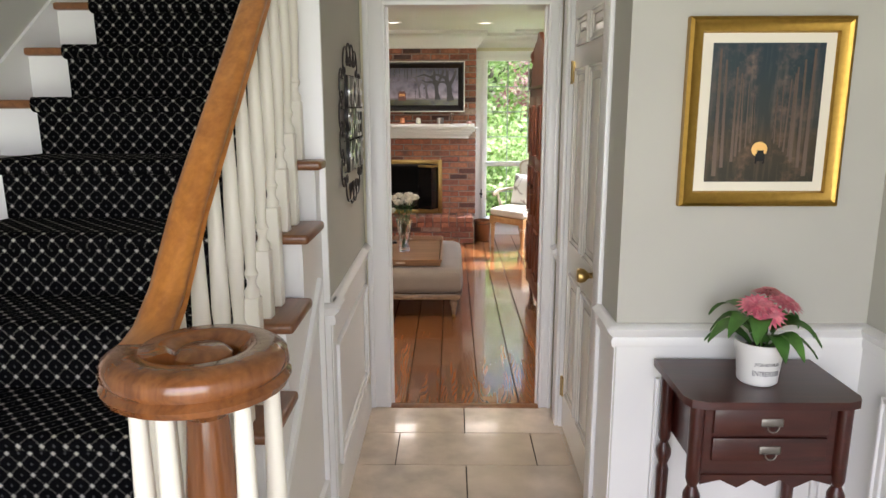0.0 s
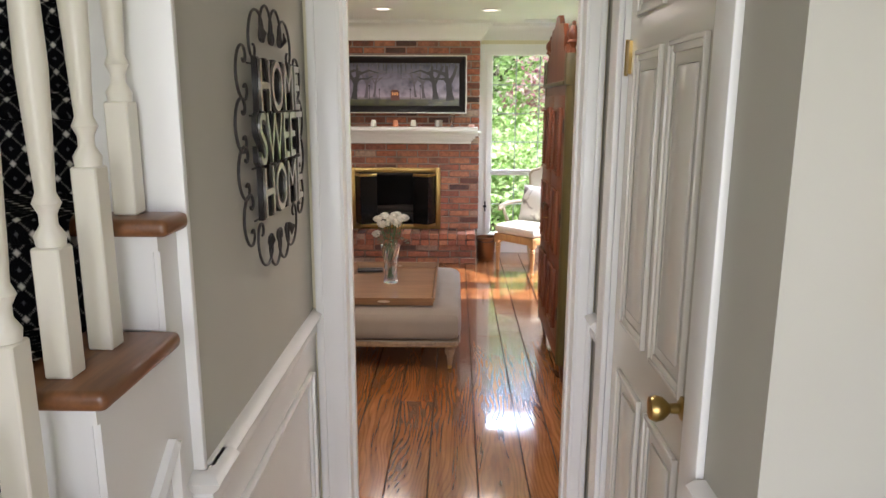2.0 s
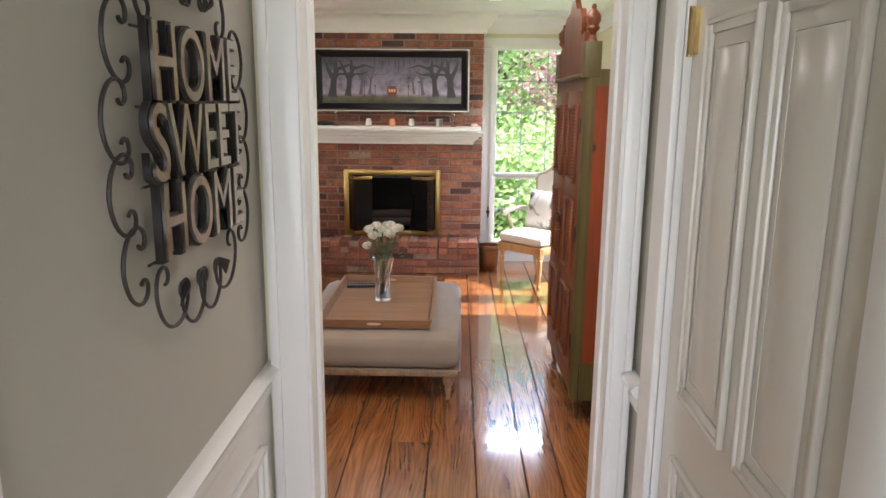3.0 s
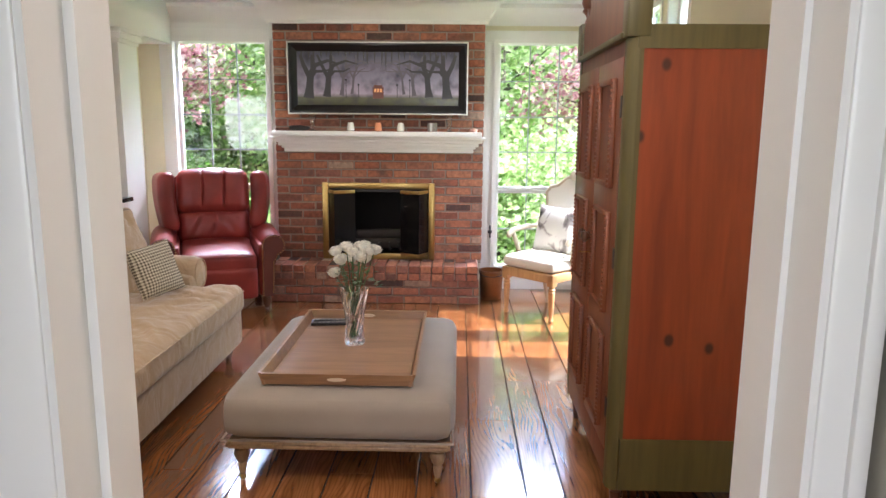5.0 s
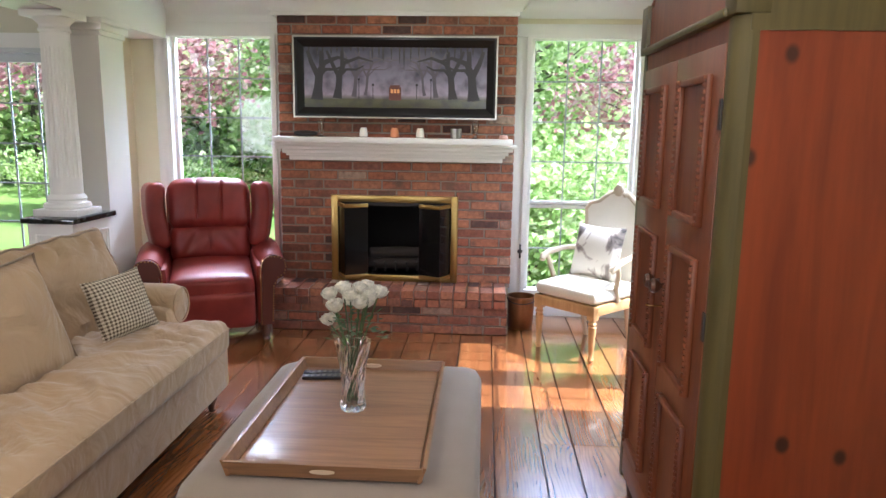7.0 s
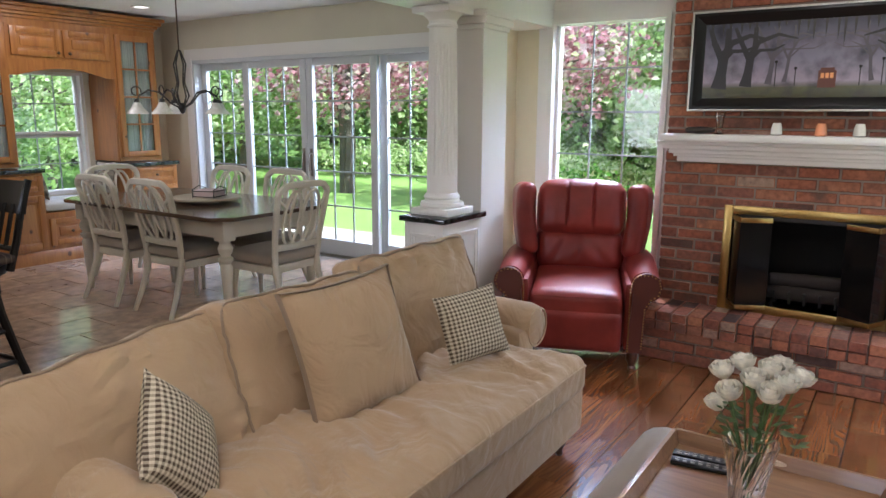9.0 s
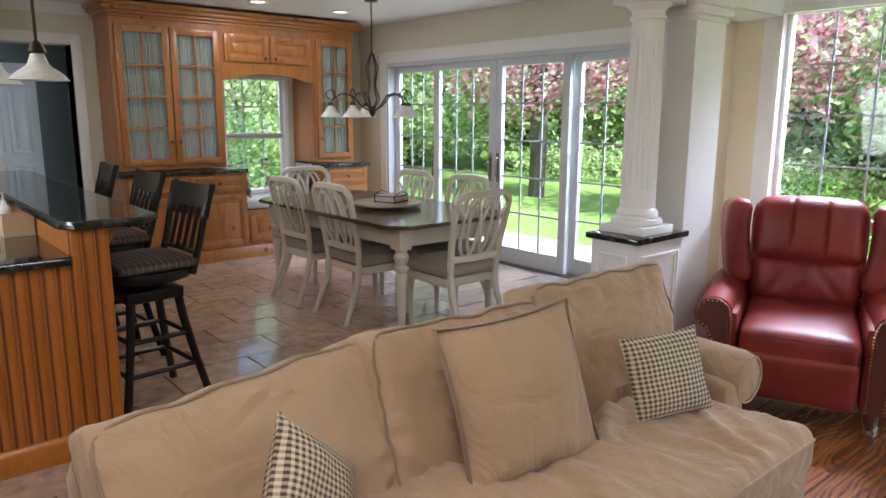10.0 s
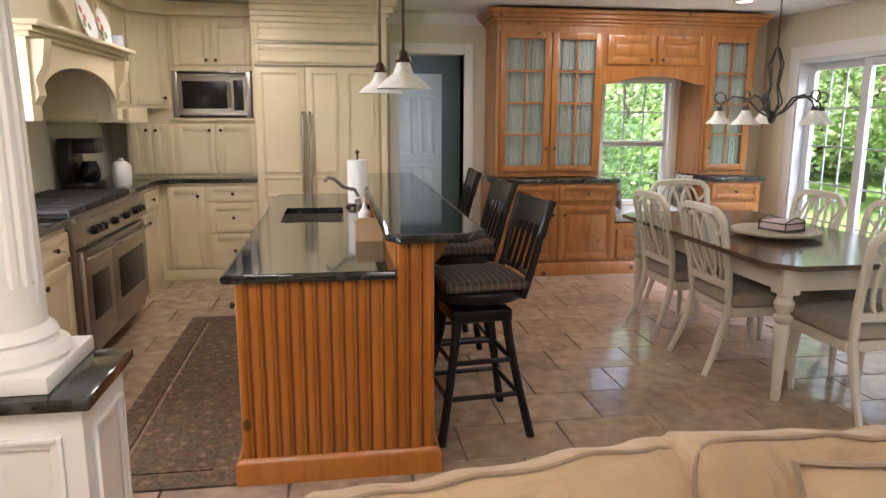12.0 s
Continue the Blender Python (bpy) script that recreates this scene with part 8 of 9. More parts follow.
# ---- chandelier and pendants ----
ALAB = mat("alabaster_glass", lambda nt, b: None)
for nt, b in ((ALAB.node_tree, ALAB.node_tree.nodes["Principled BSDF"]),):
    n1 = nd(nt, "ShaderNodeTexNoise", Scale=14.0, Detail=5.0, Distortion=2.0)
    nt.links.new(coords(nt), n1.inputs["Vector"])
    nt.links.new(ramp(nt, n1.outputs[0], ((0.3, (0.62, 0.60, 0.54)), (0.7, (0.82, 0.80, 0.76)))), b.inputs["Base Color"])
    b.inputs["Roughness"].default_value, b.inputs["Subsurface Weight"].default_value = 0.3, 0.0


def bell(bm, x=0, y=0, z=0, r=0.085, h=0.10):
    return lathe(bm, [(0.028, h), (0.035, h * 0.85), (0.05, h * 0.55), (r * 0.78, h * 0.25), (r, 0.0), (r - 0.004, 0.0), (r * 0.72, h * 0.25), (0.045, h * 0.55), (0.022, h * 0.9)], x, y, z, 26)


CHX, CHY = -5.75, 4.78
ch = thing("chandelier", CHX, CHY, 1.60, 0, "dark iron chandelier with alabaster bell shades", "chandelier")
part("canopy", lathe(B(), [(0.06, 1.0), (0.055, 1.012), (0.0, 1.022)], seg=20), BRONZE, ch)
part("chain", tube(B(), [(0, 0, 0.55), (0, 0, 1.01)], 0.006, 6), BRONZE, ch)
for k in range(4):
    a = k * math.pi / 2 + 0.4
    pts = [(0.012 * math.cos(a), 0.012 * math.sin(a), 0.56), (0.06 * math.cos(a), 0.06 * math.sin(a), 0.44), (0.035 * math.cos(a), 0.035 * math.sin(a), 0.28), (0.075 * math.cos(a), 0.075 * math.sin(a), 0.16), (0.02 * math.cos(a), 0.02 * math.sin(a), 0.07)]
    part("stem_rod", tube(B(), pts, 0.007, 6), IRON, ch)
part("hub", lathe(B(), [(0.0, 0.0), (0.02, 0.015), (0.035, 0.05), (0.02, 0.08), (0.01, 0.10)], seg=16), IRON, ch)
for k in range(5):
    a = k * 2 * math.pi / 5 + 0.2
    ca, sa = math.cos(a), math.sin(a)
    pts = [(0.03, 0.06), (0.10, 0.10), (0.18, 0.19), (0.28, 0.21), (0.36, 0.16), (0.38, 0.11)]
    arm = part("arm", tube(B(), [(r * ca, r * sa, z) for r, z in pts], 0.008, 6), IRON, ch, "curled iron arm")
    curl = [(0.38 + 0.04 * math.cos(t * 0.5), 0.20 + 0.04 * math.sin(t * 0.5)) for t in range(-3, 8)]
    part("scroll", tube(B(), [(r * ca, r * sa, z) for r, z in curl], 0.006, 6), IRON, ch)
    sh = part("shade", bell(B(), 0.38 * ca, 0.38 * sa, 0.0, 0.10, 0.10), ALAB, ch, "white alabaster bell shade")
    part("socket", lathe(B(), [(0.02, 0.095), (0.026, 0.10), (0.02, 0.13)], 0.38 * ca, 0.38 * sa, 0, 12), IRON, ch)
for x, y in ((-4.37, 1.86), (-5.19, 1.80)):
    p = thing("pendant_lamp", x, y, 1.785, 0, "pendant lamp with white alabaster bell shade", "pendant lamp", "pendants over the island")
    part("shade", bell(B(), r=0.135, h=0.13), ALAB, p, "white alabaster shade")
    part("cap", lathe(B(), [(0.035, 0.125), (0.042, 0.135), (0.03, 0.165), (0.014, 0.185)], seg=18), BRONZE, p, "bronze cap")
    part("rod", tube(B(), [(0, 0, 0.18), (0, 0, CL - 1.785)], 0.008, 8), BRONZE, p)
    part("ceiling_canopy", lathe(B(), [(0.05, CL - 1.805), (0.06, CL - 1.787)], seg=18), BRONZE, p)

# ---- pine hutch with window nook ----
hu = thing("pine_hutch", 0, 0, 0, 0, "knotty pine built in hutch with glass doors", "hutch")
HX = -7.17
bm = B()
part("base_body", bx(-7.645, -7.0, 2.95, 4.105, G, 1.05), PINE, hu)
part("base_body", bx(-7.645, -7.0, 5.02, 5.56, G, 1.05), PINE, hu)
part("bench", bx(-7.645, -7.03, 4.106, 5.019, G, 0.66), PINE, hu, "pine window bench")
part("toe_moulding", sweep(B(), [(0, 0), (0.02, 0), (0.02, 0.10), (0.008, 0.12), (0, 0.12)], [(-7.0, 2.95, G), (-7.0, 5.56, G)]), PINE, hu)
for a0, a1, k in ((2.98, 3.53, 3.49), (3.55, 4.09, 3.60)):
    cab_door(hu, "door", "x", -7.0, 1, a0, a1, 0.33, 0.84, PINE, (k, 0.76), True)
    cab_door(hu, "drawer", "x", -7.0, 1, a0, a1, 0.88, 1.03, PINE, ((a0 + a1) / 2, 0.955), False)
cab_door(hu, "drawer", "x", -7.0, 1, 5.05, 5.54, 0.88, 1.03, PINE, (5.29, 0.955))
cab_door(hu, "door", "x", -7.0, 1, 5.05, 5.54, 0.33, 0.84, PINE, (5.1, 0.76), True)
cab_door(hu, "drawer", "x", -7.03, 1, 4.14, 4.55, 0.34, 0.60, PINE, (4.34, 0.47), True)
cab_door(hu, "drawer", "x", -7.03, 1, 4.57, 4.98, 0.34, 0.60, PINE, (4.78, 0.47), True)
for a0, a1 in ((2.92, 4.125), (5.0, 5.585)):
    part("granite_top", bx(-7.645, -6.97, a0, a1, 1.052, 1.09, 0.006), GRANITE, hu, "dark granite hutch top")
# upper carcass, open behind the glass doors
for a0, a1 in ((2.98, 3.985), (5.01, 5.50)):
    bm = B()
    box(bm, -7.645, HX, a0, a0 + 0.03, 1.10, 2.46), box(bm, -7.645, HX, a1 - 0.03, a1, 1.10, 2.46), box(bm, -7.645, HX, a0 + 0.03, a1 - 0.03, 1.10, 1.14), box(bm, -7.645, HX, a0 + 0.03, a1 - 0.03, 2.40, 2.46), box(bm, -7.645, -7.62, a0 + 0.03, a1 - 0.03, 1.14, 2.40)
    part("upper_case", bm, PINE, hu)
CURT = fabric("white_gathered_curtain", (0.72, 0.74, 0.72), 0.9, 300, 0.04)
for a0, a1, k in ((3.01, 3.485, 3.45), (3.495, 3.965, 3.53), (5.035, 5.475, 5.07)):
    bm = frame_ring(B(), "x", a0, a1, 1.145, 2.40, 0.06, HX, HX + 0.022, 0.003)
    muntins(bm, "x", HX + 0.011, a0 + 0.06, a1 - 0.06, 1.205, 2.34, 2, 4, 0.018, 0.014)
    d = part("glass_door", bm, PINE, hu, "pine framed glass door")
    part("pane", bx(HX + 0.006, HX + 0.009, a0 + 0.06, a1 - 0.06, 1.205, 2.34), GLASS, d)
    part("knob", lathe(B(), [(0.006, 0.0), (0.006, 0.012), (0.014, 0.018), (0.015, 0.026), (0.0, 0.031)], seg=12, m=pose(HX + 0.022, k, 1.36, 0, 90, 0)), BRONZE, d)
    bm, va, vb = B(), [], []
    for i in range(60):
        f = i / 59
        x = HX - 0.02 + 0.006 * math.sin(f * 95) + 0.004 * math.sin(f * 37)
        va.append(bm.verts.new((x, a0 + 0.05 + (a1 - a0 - 0.1) * f, 1.19))), vb.append(bm.verts.new((x + 0.003 * math.sin(f * 50), a0 + 0.05 + (a1 - a0 - 0.1) * f, 2.35)))
    for i in range(59):
        bm.faces.new((va[i], va[i + 1], vb[i + 1], vb[i]))
    bmesh.ops.solidify(bm, geom=bm.faces[:], thickness=0.002)
    part("curtain", bm, CURT, d, "white gathered curtain", sharp=80)
part("bridge_case", bx(-7.645, HX, 3.986, 5.009, 2.10, 2.46), PINE, hu)
for a0, a1, k in ((4.02, 4.485, 4.44), (4.505, 4.975, 4.55)):
    cab_door(hu, "door", "x", HX, 1, a0, a1, 2.13, 2.39, PINE, (k, 2.17), True)
arch = [(3.986, 2.10), (3.986, 1.95), (4.06, 1.95)] + [(4.06 + 0.875 * k / 14, 1.95 + 0.075 * math.sin(math.pi * k / 14)) for k in range(1, 14)] + [(4.935, 1.95), (5.009, 1.95), (5.009, 2.10)]
part("arched_valance", prism(B(), arch, "x", HX - 0.025, HX), PINE, hu, "arched pine valance")
bm = B()
for e, z0, z1 in ((0.012, 2.46, 2.49), (0.035, 2.49, 2.52), (0.065, 2.52, 2.56), (0.09, 2.56, 2.595)):
    box(bm, -7.645, HX + e, 2.98 - e, 5.50 + e, z0, z1, 0.006)
part("crown", bm, PINE, hu, "stepped pine crown")
for a0 in (3.986, 5.003):
    part("nook_lining", bx(-7.645, -7.19, a0, a0 + 0.006, 1.10, 1.95), PINE, hu)
b_ = thing("bench_cushion", -7.33, 4.56, 0.661, 0, "pale grey bench cushion in the nook", "cushion")
part("cushion", slab(B(), 0.56, 0.86, 0.09, 0.035, 8, sag=0.01), fabric("pale_grey_seat", (0.50, 0.50, 0.46)), b_)
FLOR = check("dark_floral_fabric", (0.05, 0.05, 0.04), (0.30, 0.26, 0.20), 0.05)
throw(0, 0, 0, 0.36, 0.34, 0.12, pose(-7.36, 4.20, 0.93, 0, 0, 0) @ pose(0, 0, 0, 14, 0, 0) @ pose(0, 0, 0, 0, 0, 90), FLOR, "dark patterned pillow on the bench", False, 4, "bench pillows")
throw(0, 0, 0, 0.36, 0.34, 0.12, pose(-7.36, 4.92, 0.93, 0, 0, 0) @ pose(0, 0, 0, -14, 0, 0) @ pose(0, 0, 0, 0, 0, 90), FLOR, "dark patterned pillow on the bench", False, 6, "bench pillows")

# ---- runner rug, hall opening trim, back hall things ----
def persian(nt, b):
    v = coords(nt)
    vo, n = nd(nt, "ShaderNodeTexVoronoi", Scale=16.0), nd(nt, "ShaderNodeTexNoise", Scale=60.0, Detail=4.0)
    nt.links.new(v, vo.inputs["Vector"]), nt.links.new(v, n.inputs["Vector"])
    c = ramp(nt, vo.outputs["Distance"], ((0.1, (0.22, 0.16, 0.10)), (0.35, (0.12, 0.055, 0.03)), (0.6, (0.07, 0.055, 0.035))))
    nt.links.new(mix(nt, 0.35, c, ramp(nt, n.outputs[0], ((0.35, (0.05, 0.035, 0.02)), (0.65, (0.26, 0.19, 0.12))))), b.inputs["Base Color"])
    b.inputs["Roughness"].default_value = 1.0
    bump(nt, b, n.outputs[0], 0.5, 0.004)


ru = thing("runner_rug", -4.76, 0.76, G + 0.0005, 0, "brown patterned runner rug on kitchen tiles", "rug")
part("field", bx(-1.10, 1.10, -0.16, 0.22, 0.0, 0.009, 0.003), mat("brown_rug_field", persian), ru)
part("border", frame_ring(B(), "z", -1.24, 1.24, -0.30, 0.34, 0.12, 0.0, 0.0095), mat("tan_rug_border", lambda nt, b: persian(nt, b)), ru, "figured border")
bm = B()
box(bm, -7.65, -7.628, 2.05, 2.14, G, 2.33, 0.004), box(bm, -7.65, -7.628, 2.77, 2.86, G, 2.33, 0.004), box(bm, -7.65, -7.628, 2.14, 2.77, 2.235, 2.33, 0.004)
box(bm, -7.85, -7.65, 2.13, 2.14, G, 2.235), box(bm, -7.85, -7.65, 2.77, 2.78, G, 2.235)
solid("trim_kitchen_opening", bm, WHITE, "white casing round the back hall opening", "door frame", kind="structure")
bd = thing("door_3", 0, 0, 0, 0, "grey white panelled back hall door", "door", kind="structure")
panel_door(bd, "x", -10.24, 1, 2.25, 2.95, G, 2.2, SIXP, 0.01, WHITE)
BW = paint("back_window_frame", (0.5, 0.53, 0.55), 0.5)
garden_window("window_6", "y", 3.40, -9.47, -9.03, -1, [(G + 0.35, 1.96, 2, 3)], "white narrow back hall window", 0.05)

# ---- ceiling fixtures ----
LIT = glow("lit_lamp_lens", (1.0, 0.92, 0.78), 0.7)
# Family room fixtures at 0.8 and 0.9 are unseen, added over fill lamps.
for x, y, on in ((0.32, 4.66, True), (-0.70, 4.58, True), (0.32, 1.9, True), (-1.7, 1.9, True), (0.42, 0.8, True), (-1.2, 0.9, True), (-7.1 + 0.55, 4.1, True), (-6.6, 5.0, True), (-4.6, 1.0, True), (-6.2, 0.7, True), (-5.4, 3.2, True)):
    d = thing("recessed_light", x, y, CL - 0.012, 0, "white round recessed ceiling downlight", "ceiling light", "recessed lights")
    part("trim_ring", lathe(B(), [(0.095, 0.011), (0.09, 0.0), (0.068, 0.002), (0.066, 0.0115)], seg=30), WHITE, d)
    part("lens", lathe(B(), [(0.066, 0.006), (0.0, 0.0062)], seg=24), LIT, d, "glowing lens")
sp_ = thing("ceiling_speaker", -6.75, 3.3, CL - 0.008, 0, "white round ceiling speaker grille", "speaker")
part("grille", lathe(B(), [(0.12, 0.0075), (0.118, 0.0), (0.0, 0.001)], seg=30), WHITE, sp_)
sm = thing("smoke_detector", -5.9, 2.3, CL - 0.035, 0, "white round smoke detector on the ceiling", "smoke detector")
part("body", lathe(B(), [(0.04, 0.0), (0.06, 0.01), (0.065, 0.034)], seg=24), WHITE, sm)
vt = thing("ceiling_vent", 0.89, 5.50, CL - 0.012, 0, "white slotted ceiling air vent", "vent")
part("frame", frame_ring(B(), "z", -0.17, 0.17, -0.08, 0.08, 0.02, 0.0, 0.0115), WHITE, vt)
for k in range(6):
    part("slat", bx(-0.15, 0.15, -0.055 + k * 0.022, -0.043 + k * 0.022, 0.002, 0.010), WHITE, vt)


# ---- garden ----
GZ = -0.12


def foliage(name, stops, trans=0.58):
    def build(nt, b):
        geo = nt.nodes.new("ShaderNodeNewGeometry")
        c = ramp(nt, geo.outputs["Random Per Island"], stops)
        d, t = nt.nodes.new("ShaderNodeBsdfDiffuse"), nt.nodes.new("ShaderNodeBsdfTranslucent")
        nt.links.new(c, d.inputs[0]), nt.links.new(c, t.inputs[0])
        mx = nt.nodes.new("ShaderNodeMixShader")
        mx.inputs[0].default_value = trans
        nt.links.new(d.outputs[0], mx.inputs[1]), nt.links.new(t.outputs[0], mx.inputs[2])
        nt.links.new(mx.outputs[0], nt.nodes["Material Output"].inputs[0])
    return mat(name, build)


LEAF = foliage("spring_leaf", ((0.0, (0.20, 0.32, 0.09)), (0.5, (0.37, 0.49, 0.20)), (1.0, (0.64, 0.68, 0.46))))
LEAFD = foliage("deep_leaf", ((0.0, (0.04, 0.10, 0.02)), (0.5, (0.08, 0.19, 0.03)), (1.0, (0.15, 0.28, 0.06))))
LEAFR = foliage("copper_leaf", ((0.0, (0.30, 0.12, 0.14)), (0.4, (0.52, 0.27, 0.30)), (0.7, (0.66, 0.50, 0.50)), (1.0, (0.40, 0.48, 0.22))))
BARK = paint("grey_bark", (0.11, 0.09, 0.07), 0.9, 0.3, 18, 0.8)


def leaves(bm, rng, c, rad, n, size):
    """Small bent leaves in uneven clumps through an ellipsoid."""
    clumps = []
    for k in range(max(4, n // 60)):
        v = Vector((rng.gauss(0, 1), rng.gauss(0, 1), rng.gauss(0, 1))).normalized() * rng.uniform(0.35, 1.0) ** 0.5
        clumps.append(Vector((v.x * rad[0], v.y * rad[1], v.z * rad[2])) + c)
    for k in range(n):
        q = clumps[k % len(clumps)]
        sp_ = 0.22 * sum(rad) / 3 + 0.06
        p = q + Vector((rng.gauss(0, sp_), rng.gauss(0, sp_), rng.gauss(0, sp_ * 0.6)))
        if p.z < GZ + 0.02:
            p.z = GZ + rng.uniform(0.02, 0.25)
        a = Vector((rng.gauss(0, 1), rng.gauss(0, 1), rng.gauss(0, 0.6))).normalized()
        s = a.orthogonal().normalized()
        L = size * rng.uniform(0.7, 1.3)
        a, s = a * L, s * L * 0.42
        u = a.cross(s).normalized() * L * 0.12
        vs = [bm.verts.new(x) for x in (p, p + a * 0.5 + s + u, p + a, p + a * 0.5 - s + u)]
        bm.faces.new(vs)


def tree(name, x, y, h, crown, n, size, m, label, seed, trunk=0.12, stems=1, zc=2.6):
    rng = random.Random(seed)
    t = thing(name, x, y, GZ, 0, label, "tree")
    bm = B()
    for k in range(stems):
        ox = (k - (stems - 1) / 2) * 0.25
        pts = [(ox * 0.3, 0, -0.05), (ox * 0.6, 0.05, h * 0.25), (ox, -0.04, h * 0.5), (ox * 1.6, 0.06, h * 0.8)]
        tube(bm, pts, [trunk * 1.2, trunk, trunk * 0.75, trunk * 0.25], 8)
        for j in range(7):
            a, z = rng.uniform(0, 6.28), zc + crown[2] * rng.uniform(-0.7, 0.3)
            e = Vector((math.cos(a) * crown[0] * 0.75, math.sin(a) * crown[1] * 0.75, z + crown[2] * 0.4))
            tube(bm, [(ox, 0, z), (ox + e.x * 0.5, e.y * 0.5, z + crown[2] * 0.22), tuple(e)], [trunk * 0.35, trunk * 0.22, trunk * 0.06], 5)
    part("trunk", bm, BARK, t, "grey brown trunk and limbs")
    bm = B()
    leaves(bm, rng, Vector((0, 0, zc)), crown, n, size)
    me = bpy.data.meshes.new("crown")
    bm.to_mesh(me)
    bm.free()
    me.materials.append(m)
    part("crown", me, m, t, "loose leafy crown")
    return t


def shrub(x, y, rad, n, size, m, label, seed, name="shrub"):
    rng = random.Random(seed)
    t = thing(name, x, y, GZ, 0, label, "shrub", "garden shrubs")
    bm = B()
    for j in range(6):
        a = rng.uniform(0, 6.28)
        tube(bm, [(0, 0, -0.03), (math.cos(a) * rad[0] * 0.4, math.sin(a) * rad[1] * 0.4, rad[2] * 0.9)], [0.02, 0.008], 5)
    part("stems", bm, BARK, t)
    bm = B()
    c = Vector((0, 0, rad[2]))
    rngc = random.Random(seed + 1)
    leaves(bm, rngc, c, rad, n, size)
    me = bpy.data.meshes.new("crown")
    bm.to_mesh(me)
    bm.free()
    me.materials.append(m)
    part("crown", me, m, t, "dense small leaves")
    return t


def lawn_mat(nt, b):
    v = coords(nt)
    n1, n2 = nd(nt, "ShaderNodeTexNoise", Scale=0.6, Detail=5.0), nd(nt, "ShaderNodeTexNoise", Scale=45.0, Detail=4.0)
    nt.links.new(v, n1.inputs["Vector"]), nt.links.new(v, n2.inputs["Vector"])
    c = ramp(nt, n1.outputs[0], ((0.3, (0.10, 0.21, 0.03)), (0.7, (0.19, 0.33, 0.06))))
    nt.links.new(mix(nt, 0.35, c, ramp(nt, n2.outputs[0], ((0.3, (0.05, 0.11, 0.02)), (0.7, (0.24, 0.36, 0.09))))), b.inputs["Base Color"])
    b.inputs["Roughness"].default_value = 0.95
    bump(nt, b, n2.outputs[0], 0.8, 0.03)


bm = B()
for a in ((-600, 600, 6.08, 600), (-600, -10.4, -600, 6.08), (1.6, 600, -600, 6.08), (-10.4, 1.6, -600, -5.05)):
    bm.faces.new([bm.verts.new(p) for p in ((a[0], a[2], GZ), (a[1], a[2], GZ), (a[1], a[3], GZ), (a[0], a[3], GZ))])
solid("ground", bm, mat("lawn_grass", lawn_mat), "sunlit green lawn reaching the trees", "ground", kind="structure")
pat = solid("pavement_patio", bx(-8.0, -2.6, 6.09, 8.4, GZ - 0.1, GZ + 0.05), paint("patio_stone_bed", (0.30, 0.27, 0.23), 0.9, 0.15, 30, 0.4), "pale bluestone patio outside the sliders", "patio", kind="structure")
# trees and shrubs
tree("maple_tree", -6.4, 12.8, 4.6, (2.0, 1.7, 1.25), 5200, 0.13, LEAFR, "copper leaved maple tree on the lawn", 1, 0.11, 2, 3.0)
tree("maple_tree", -10.6, 12.4, 4.8, (2.2, 1.8, 1.2), 5200, 0.13, LEAFR, "copper leaved maple tree by the patio lawn", 7, 0.12, 2, 3.05)
tree("maple_tree", 2.1, 10.0, 3.6, (0.95, 0.8, 0.65), 2000, 0.10, LEAFR, "copper leaved maple tree by the window", 2, 0.06, 1, 2.1)
tree("birch_tree", 0.8, 12.4, 5.2, (2.0, 1.7, 1.8), 6500, 0.13, LEAF, "bright green young tree on the lawn", 3, 0.09, 1, 2.7)
tree("birch_tree", -2.9, 14.5, 5.6, (2.3, 1.9, 1.9), 7000, 0.14, LEAF, "bright green tree beyond the lawn", 4, 0.12, 1, 3.0)
tree("birch_tree", -14.2, 12.6, 5.6, (2.4, 2.0, 1.9), 7000, 0.14, LEAF, "bright green tree beyond the lawn", 5, 0.12, 1, 2.9)
tree("birch_tree", -17.5, 10.5, 5.6, (2.4, 2.2, 1.9), 6500, 0.14, LEAF, "bright green tree at the side lawn", 6, 0.12, 1, 2.7)
far = tree("oak_tree", 2.5, 21.0, 8.0, (3.6, 3.0, 3.4), 8500, 0.22, LEAF, "tall leafy oak tree at the garden edge", 8, 0.20, 1, 3.6)
for k, (x, y, s) in enumerate(((-1.5, 23, 1.0), (-5.2, 21, 0.95), (-9, 22, 1.0), (-13, 20, 1.0), (-7.4, 25, 1.1), (-9.4, 33, 1.3), (-5.8, 34, 1.3), (-16.5, 18.5, 1.0), (-20, 16, 1.0), (-24, 20, 1.1), (6.5, 23, 1.0), (-5, 28, 1.2), (-10.5, 29, 1.2), (1.0, 29, 1.3), (-16, 27, 1.3), (-23, 13, 1.0), (-28, 15, 1.2), (-26, 27, 1.3))):
    copy_thing(far, pose(x, y, GZ, 0, 0, k * 67) @ Matrix.Diagonal((s, s, s, 1)))
w_tree = tree("birch_tree", -14.5, 7.4, 4.4, (1.9, 1.7, 1.4), 4500, 0.13, LEAF, "bright green tree west of the house", 11, 0.09, 1, 2.0)
copy_thing(w_tree, pose(-16.5, 9.0, GZ, 0, 0, 200))
shrub(-11.2, 5.6, (0.7, 0.7, 0.9), 1500, 0.08, LEAF, "green shrub outside the nook window", 12)
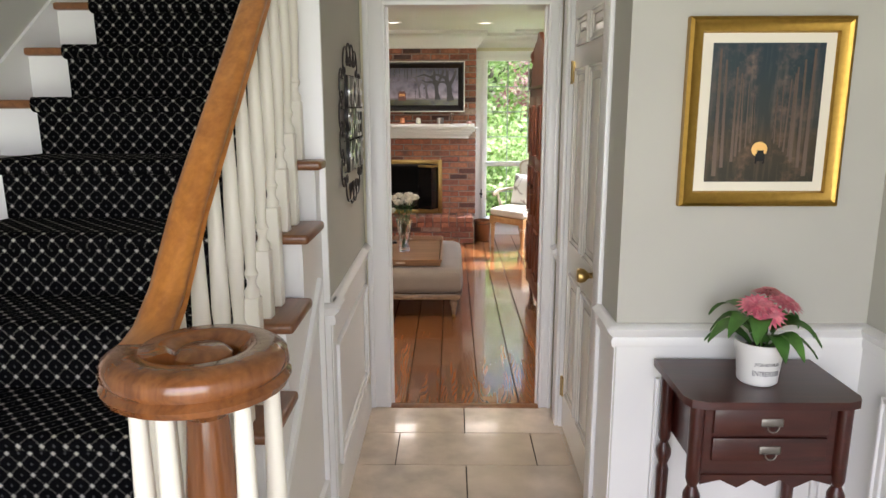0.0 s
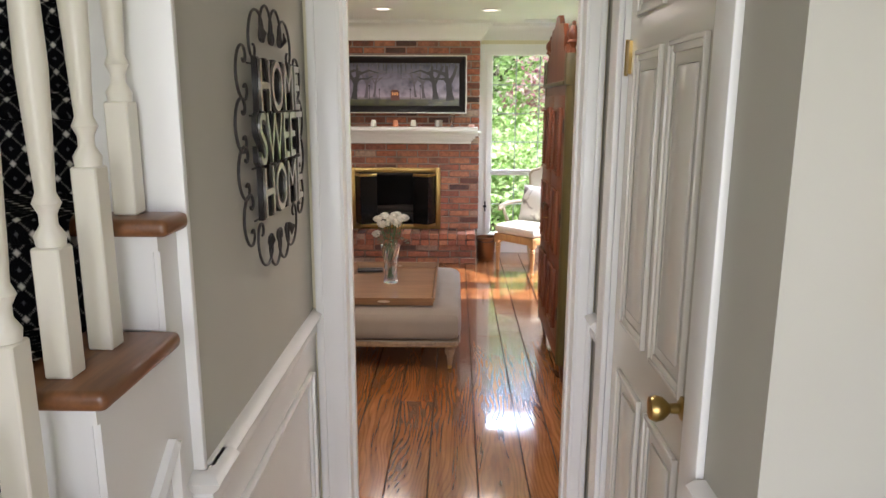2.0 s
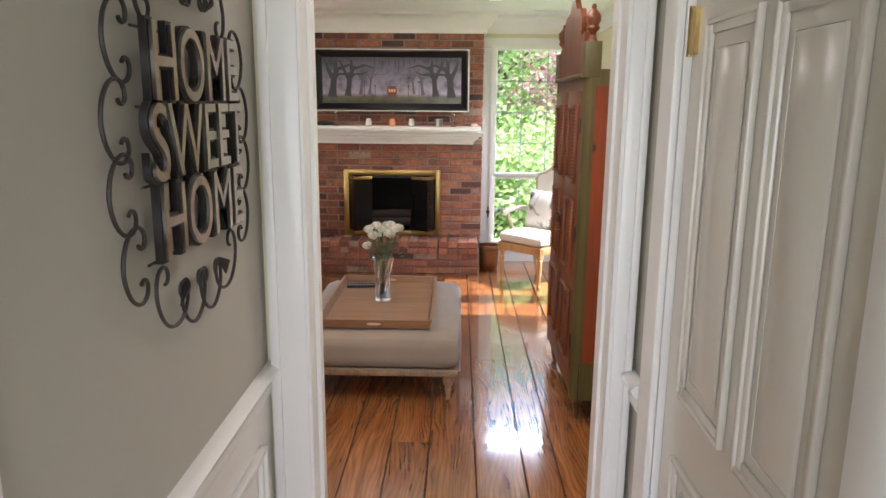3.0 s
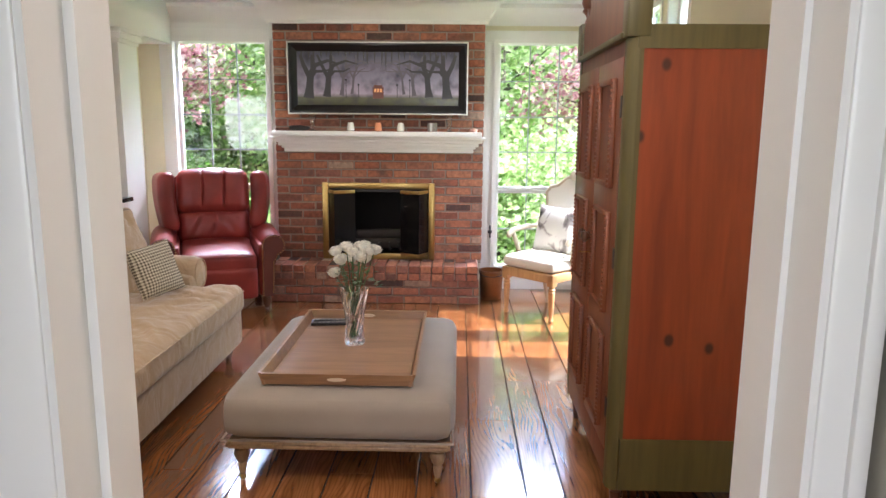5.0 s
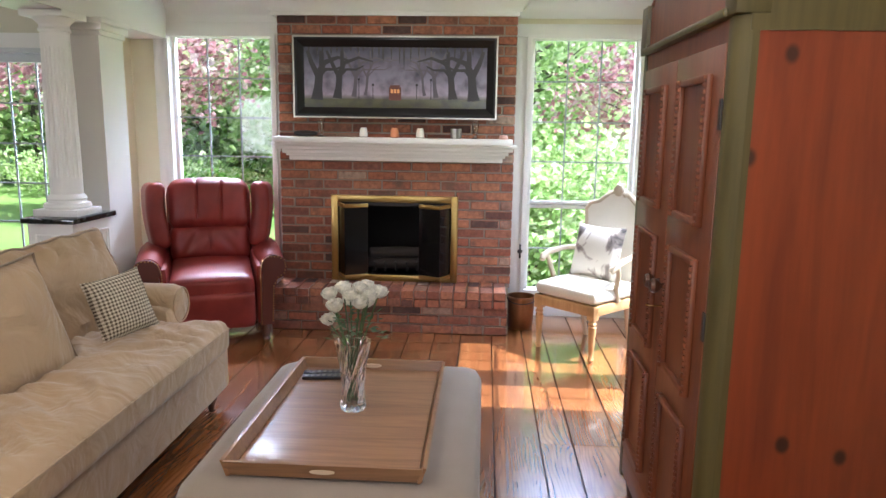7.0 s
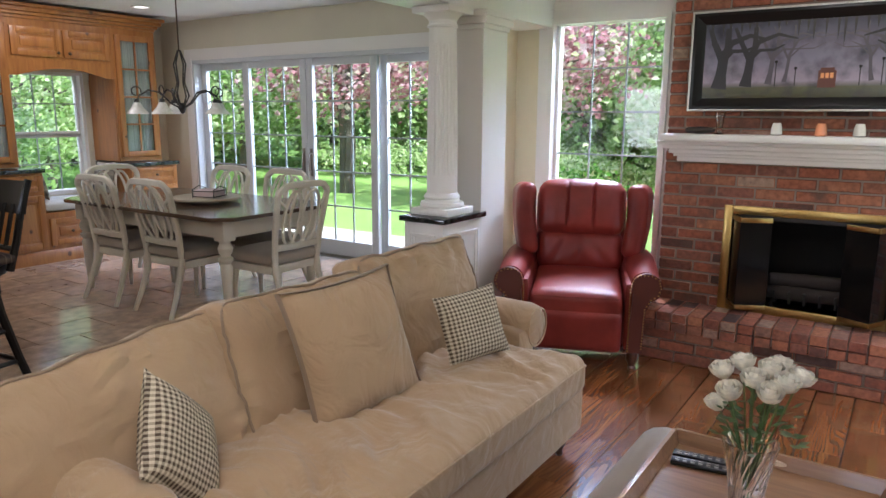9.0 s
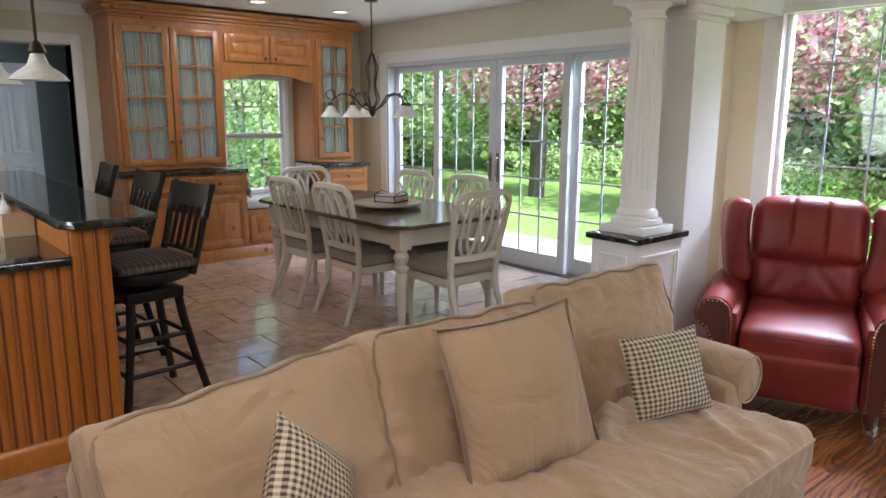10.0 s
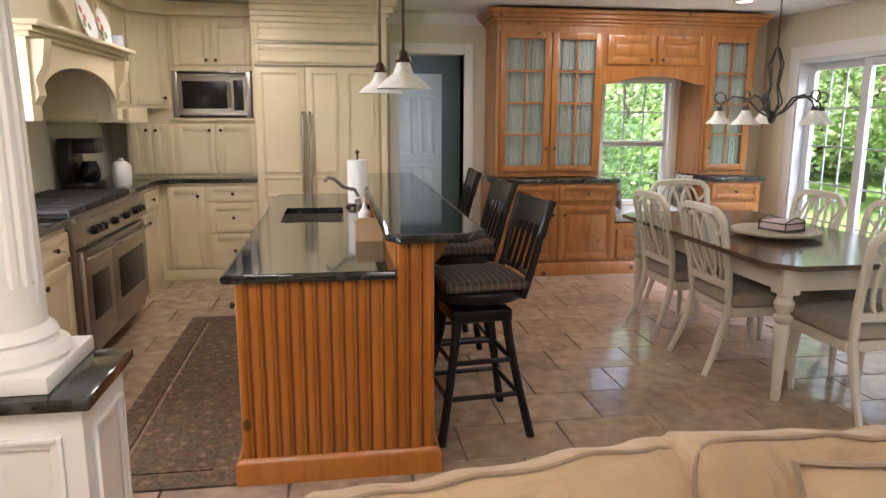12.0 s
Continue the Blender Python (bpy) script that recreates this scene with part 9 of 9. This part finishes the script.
# shrubs close to the windows
shrub(0.55, 7.25, (0.6, 0.42, 0.68), 3000, 0.075, LEAF, "bright leafy shrub under the window", 21)
shrub(1.25, 7.5, (0.6, 0.5, 0.9), 3200, 0.075, LEAF, "bright leafy shrub under the window", 22)
shrub(0.25, 8.6, (0.8, 0.6, 1.0), 3000, 0.08, LEAF, "bright leafy shrub on the lawn", 23)
shrub(-2.95, 7.4, (0.45, 0.35, 0.55), 1200, 0.06, LEAF, "green shrub at the patio edge", 24)
shrub(-3.5, 8.8, (0.6, 0.45, 0.55), 1300, 0.07, LEAFD, "green shrub at the patio edge", 25)
hedge = shrub(-2.3, 14.0, (1.5, 0.7, 0.45), 1800, 0.09, LEAF, "low green border shrubs", 26)
for k, (x, y) in enumerate(((-0.2, 14.3), (-4.9, 14.2), (-7.4, 15.2), (2.4, 14.8), (-10.2, 16.2), (-13, 16.0), (-4.0, 19), (0.5, 19), (-8.5, 19))):
    copy_thing(hedge, pose(x, y, GZ, 0, 0, k * 40))
# unseen slab added to keep the high sun off the window wall
solid("roof", box(bx(-10.6, 1.7, -5.3, 6.1, 5.31, 5.4), -10.6, -1.86, -0.9, 6.1, 2.9, 2.95), paint("dark_sun_block", (0.05, 0.05, 0.05), 0.9, 0.2, 20, 0.5), "unseen dark slab added to block the sun", "roof", kind="structure")


# ---- laid floor pieces ----
def piece_mesh(name, sx, sy, h, material, bev=0.003):
    me = mesh_of(bx(-sx / 2, sx / 2, -sy / 2, sy / 2, -h, 0, bev, 1), name)
    me.materials.append(material)
    return me


rnd = random.Random(4)
x, widths = -2.95, (0.165, 0.20, 0.235)
cache = {}
while x < 1.44:
    w = rnd.choice(widths)
    w = min(w, 1.45 - x)
    y = 0.012
    while y < 5.9:
        ln = rnd.choice((1.6, 2.2, 2.8, 3.4))
        if 5.92 - (y + ln) < 0.8:
            ln = 5.92 - y
        key = (round(w, 3), round(ln, 3))
        if key not in cache:
            cache[key] = piece_mesh("plank", w - 0.006, ln - 0.003, 0.012, PLANK, 0.0015)
        part("plank", cache[key], PLANK, floor_family, m=pose(x + w / 2, y + ln / 2, 0))
        y += ln
    x += w

# marble tiles in running bond
me = piece_mesh("tile", 0.622, 0.302, 0.010, MARBLE, 0.001)
for j in range(16):
    for i in range(-3, 3):
        cx = 0.01 + (i + 0.5) * 0.627 + (0.3135 if j % 2 else 0.0)
        cy = -0.155 - j * 0.3065
        if -1.7 < cx - 0.31 and cx + 0.31 < 1.26:
            part("tile", me, MARBLE, floor_hall, m=pose(cx, cy, G))
# the cut tiles at the walls
for j in range(16):
    cy = -0.155 - j * 0.3065
    sh = 0.3135 if j % 2 else 0.0
    ends = [0.01 + (i + 0.5) * 0.627 + sh for i in range(-3, 3)]
    full = [c for c in ends if -1.7 < c - 0.31 and c + 0.31 < 1.26]
    for a, b in ((-1.695, min(full) - 0.3135), (max(full) + 0.3135, 1.255)):
        if b - a > 0.02:
            part("tile", piece_mesh("tile", b - a - 0.004, 0.302, 0.010, MARBLE, 0.001), MARBLE, floor_hall, m=pose((a + b) / 2, cy, G))

# kitchen tiles, laid square in running bond, long side across the room
TX, TY = 0.335, 0.50
me = piece_mesh("tile", TX - 0.007, TY - 0.007, 0.011, TILE, 0.003)
n = 0
for i in range(15):
    for j in range(-2, 13):
        cx, cy = -2.92 - (i + 0.5) * TX, -0.2 + j * TY + (TY / 2 if i % 2 else 0.0)
        if cx - TX / 2 < -7.9 or cy - TY / 2 < -0.75 or cy + TY / 2 > 5.92:
            continue
        part("tile", me, TILE, floor_kitchen, m=pose(cx, cy, G))
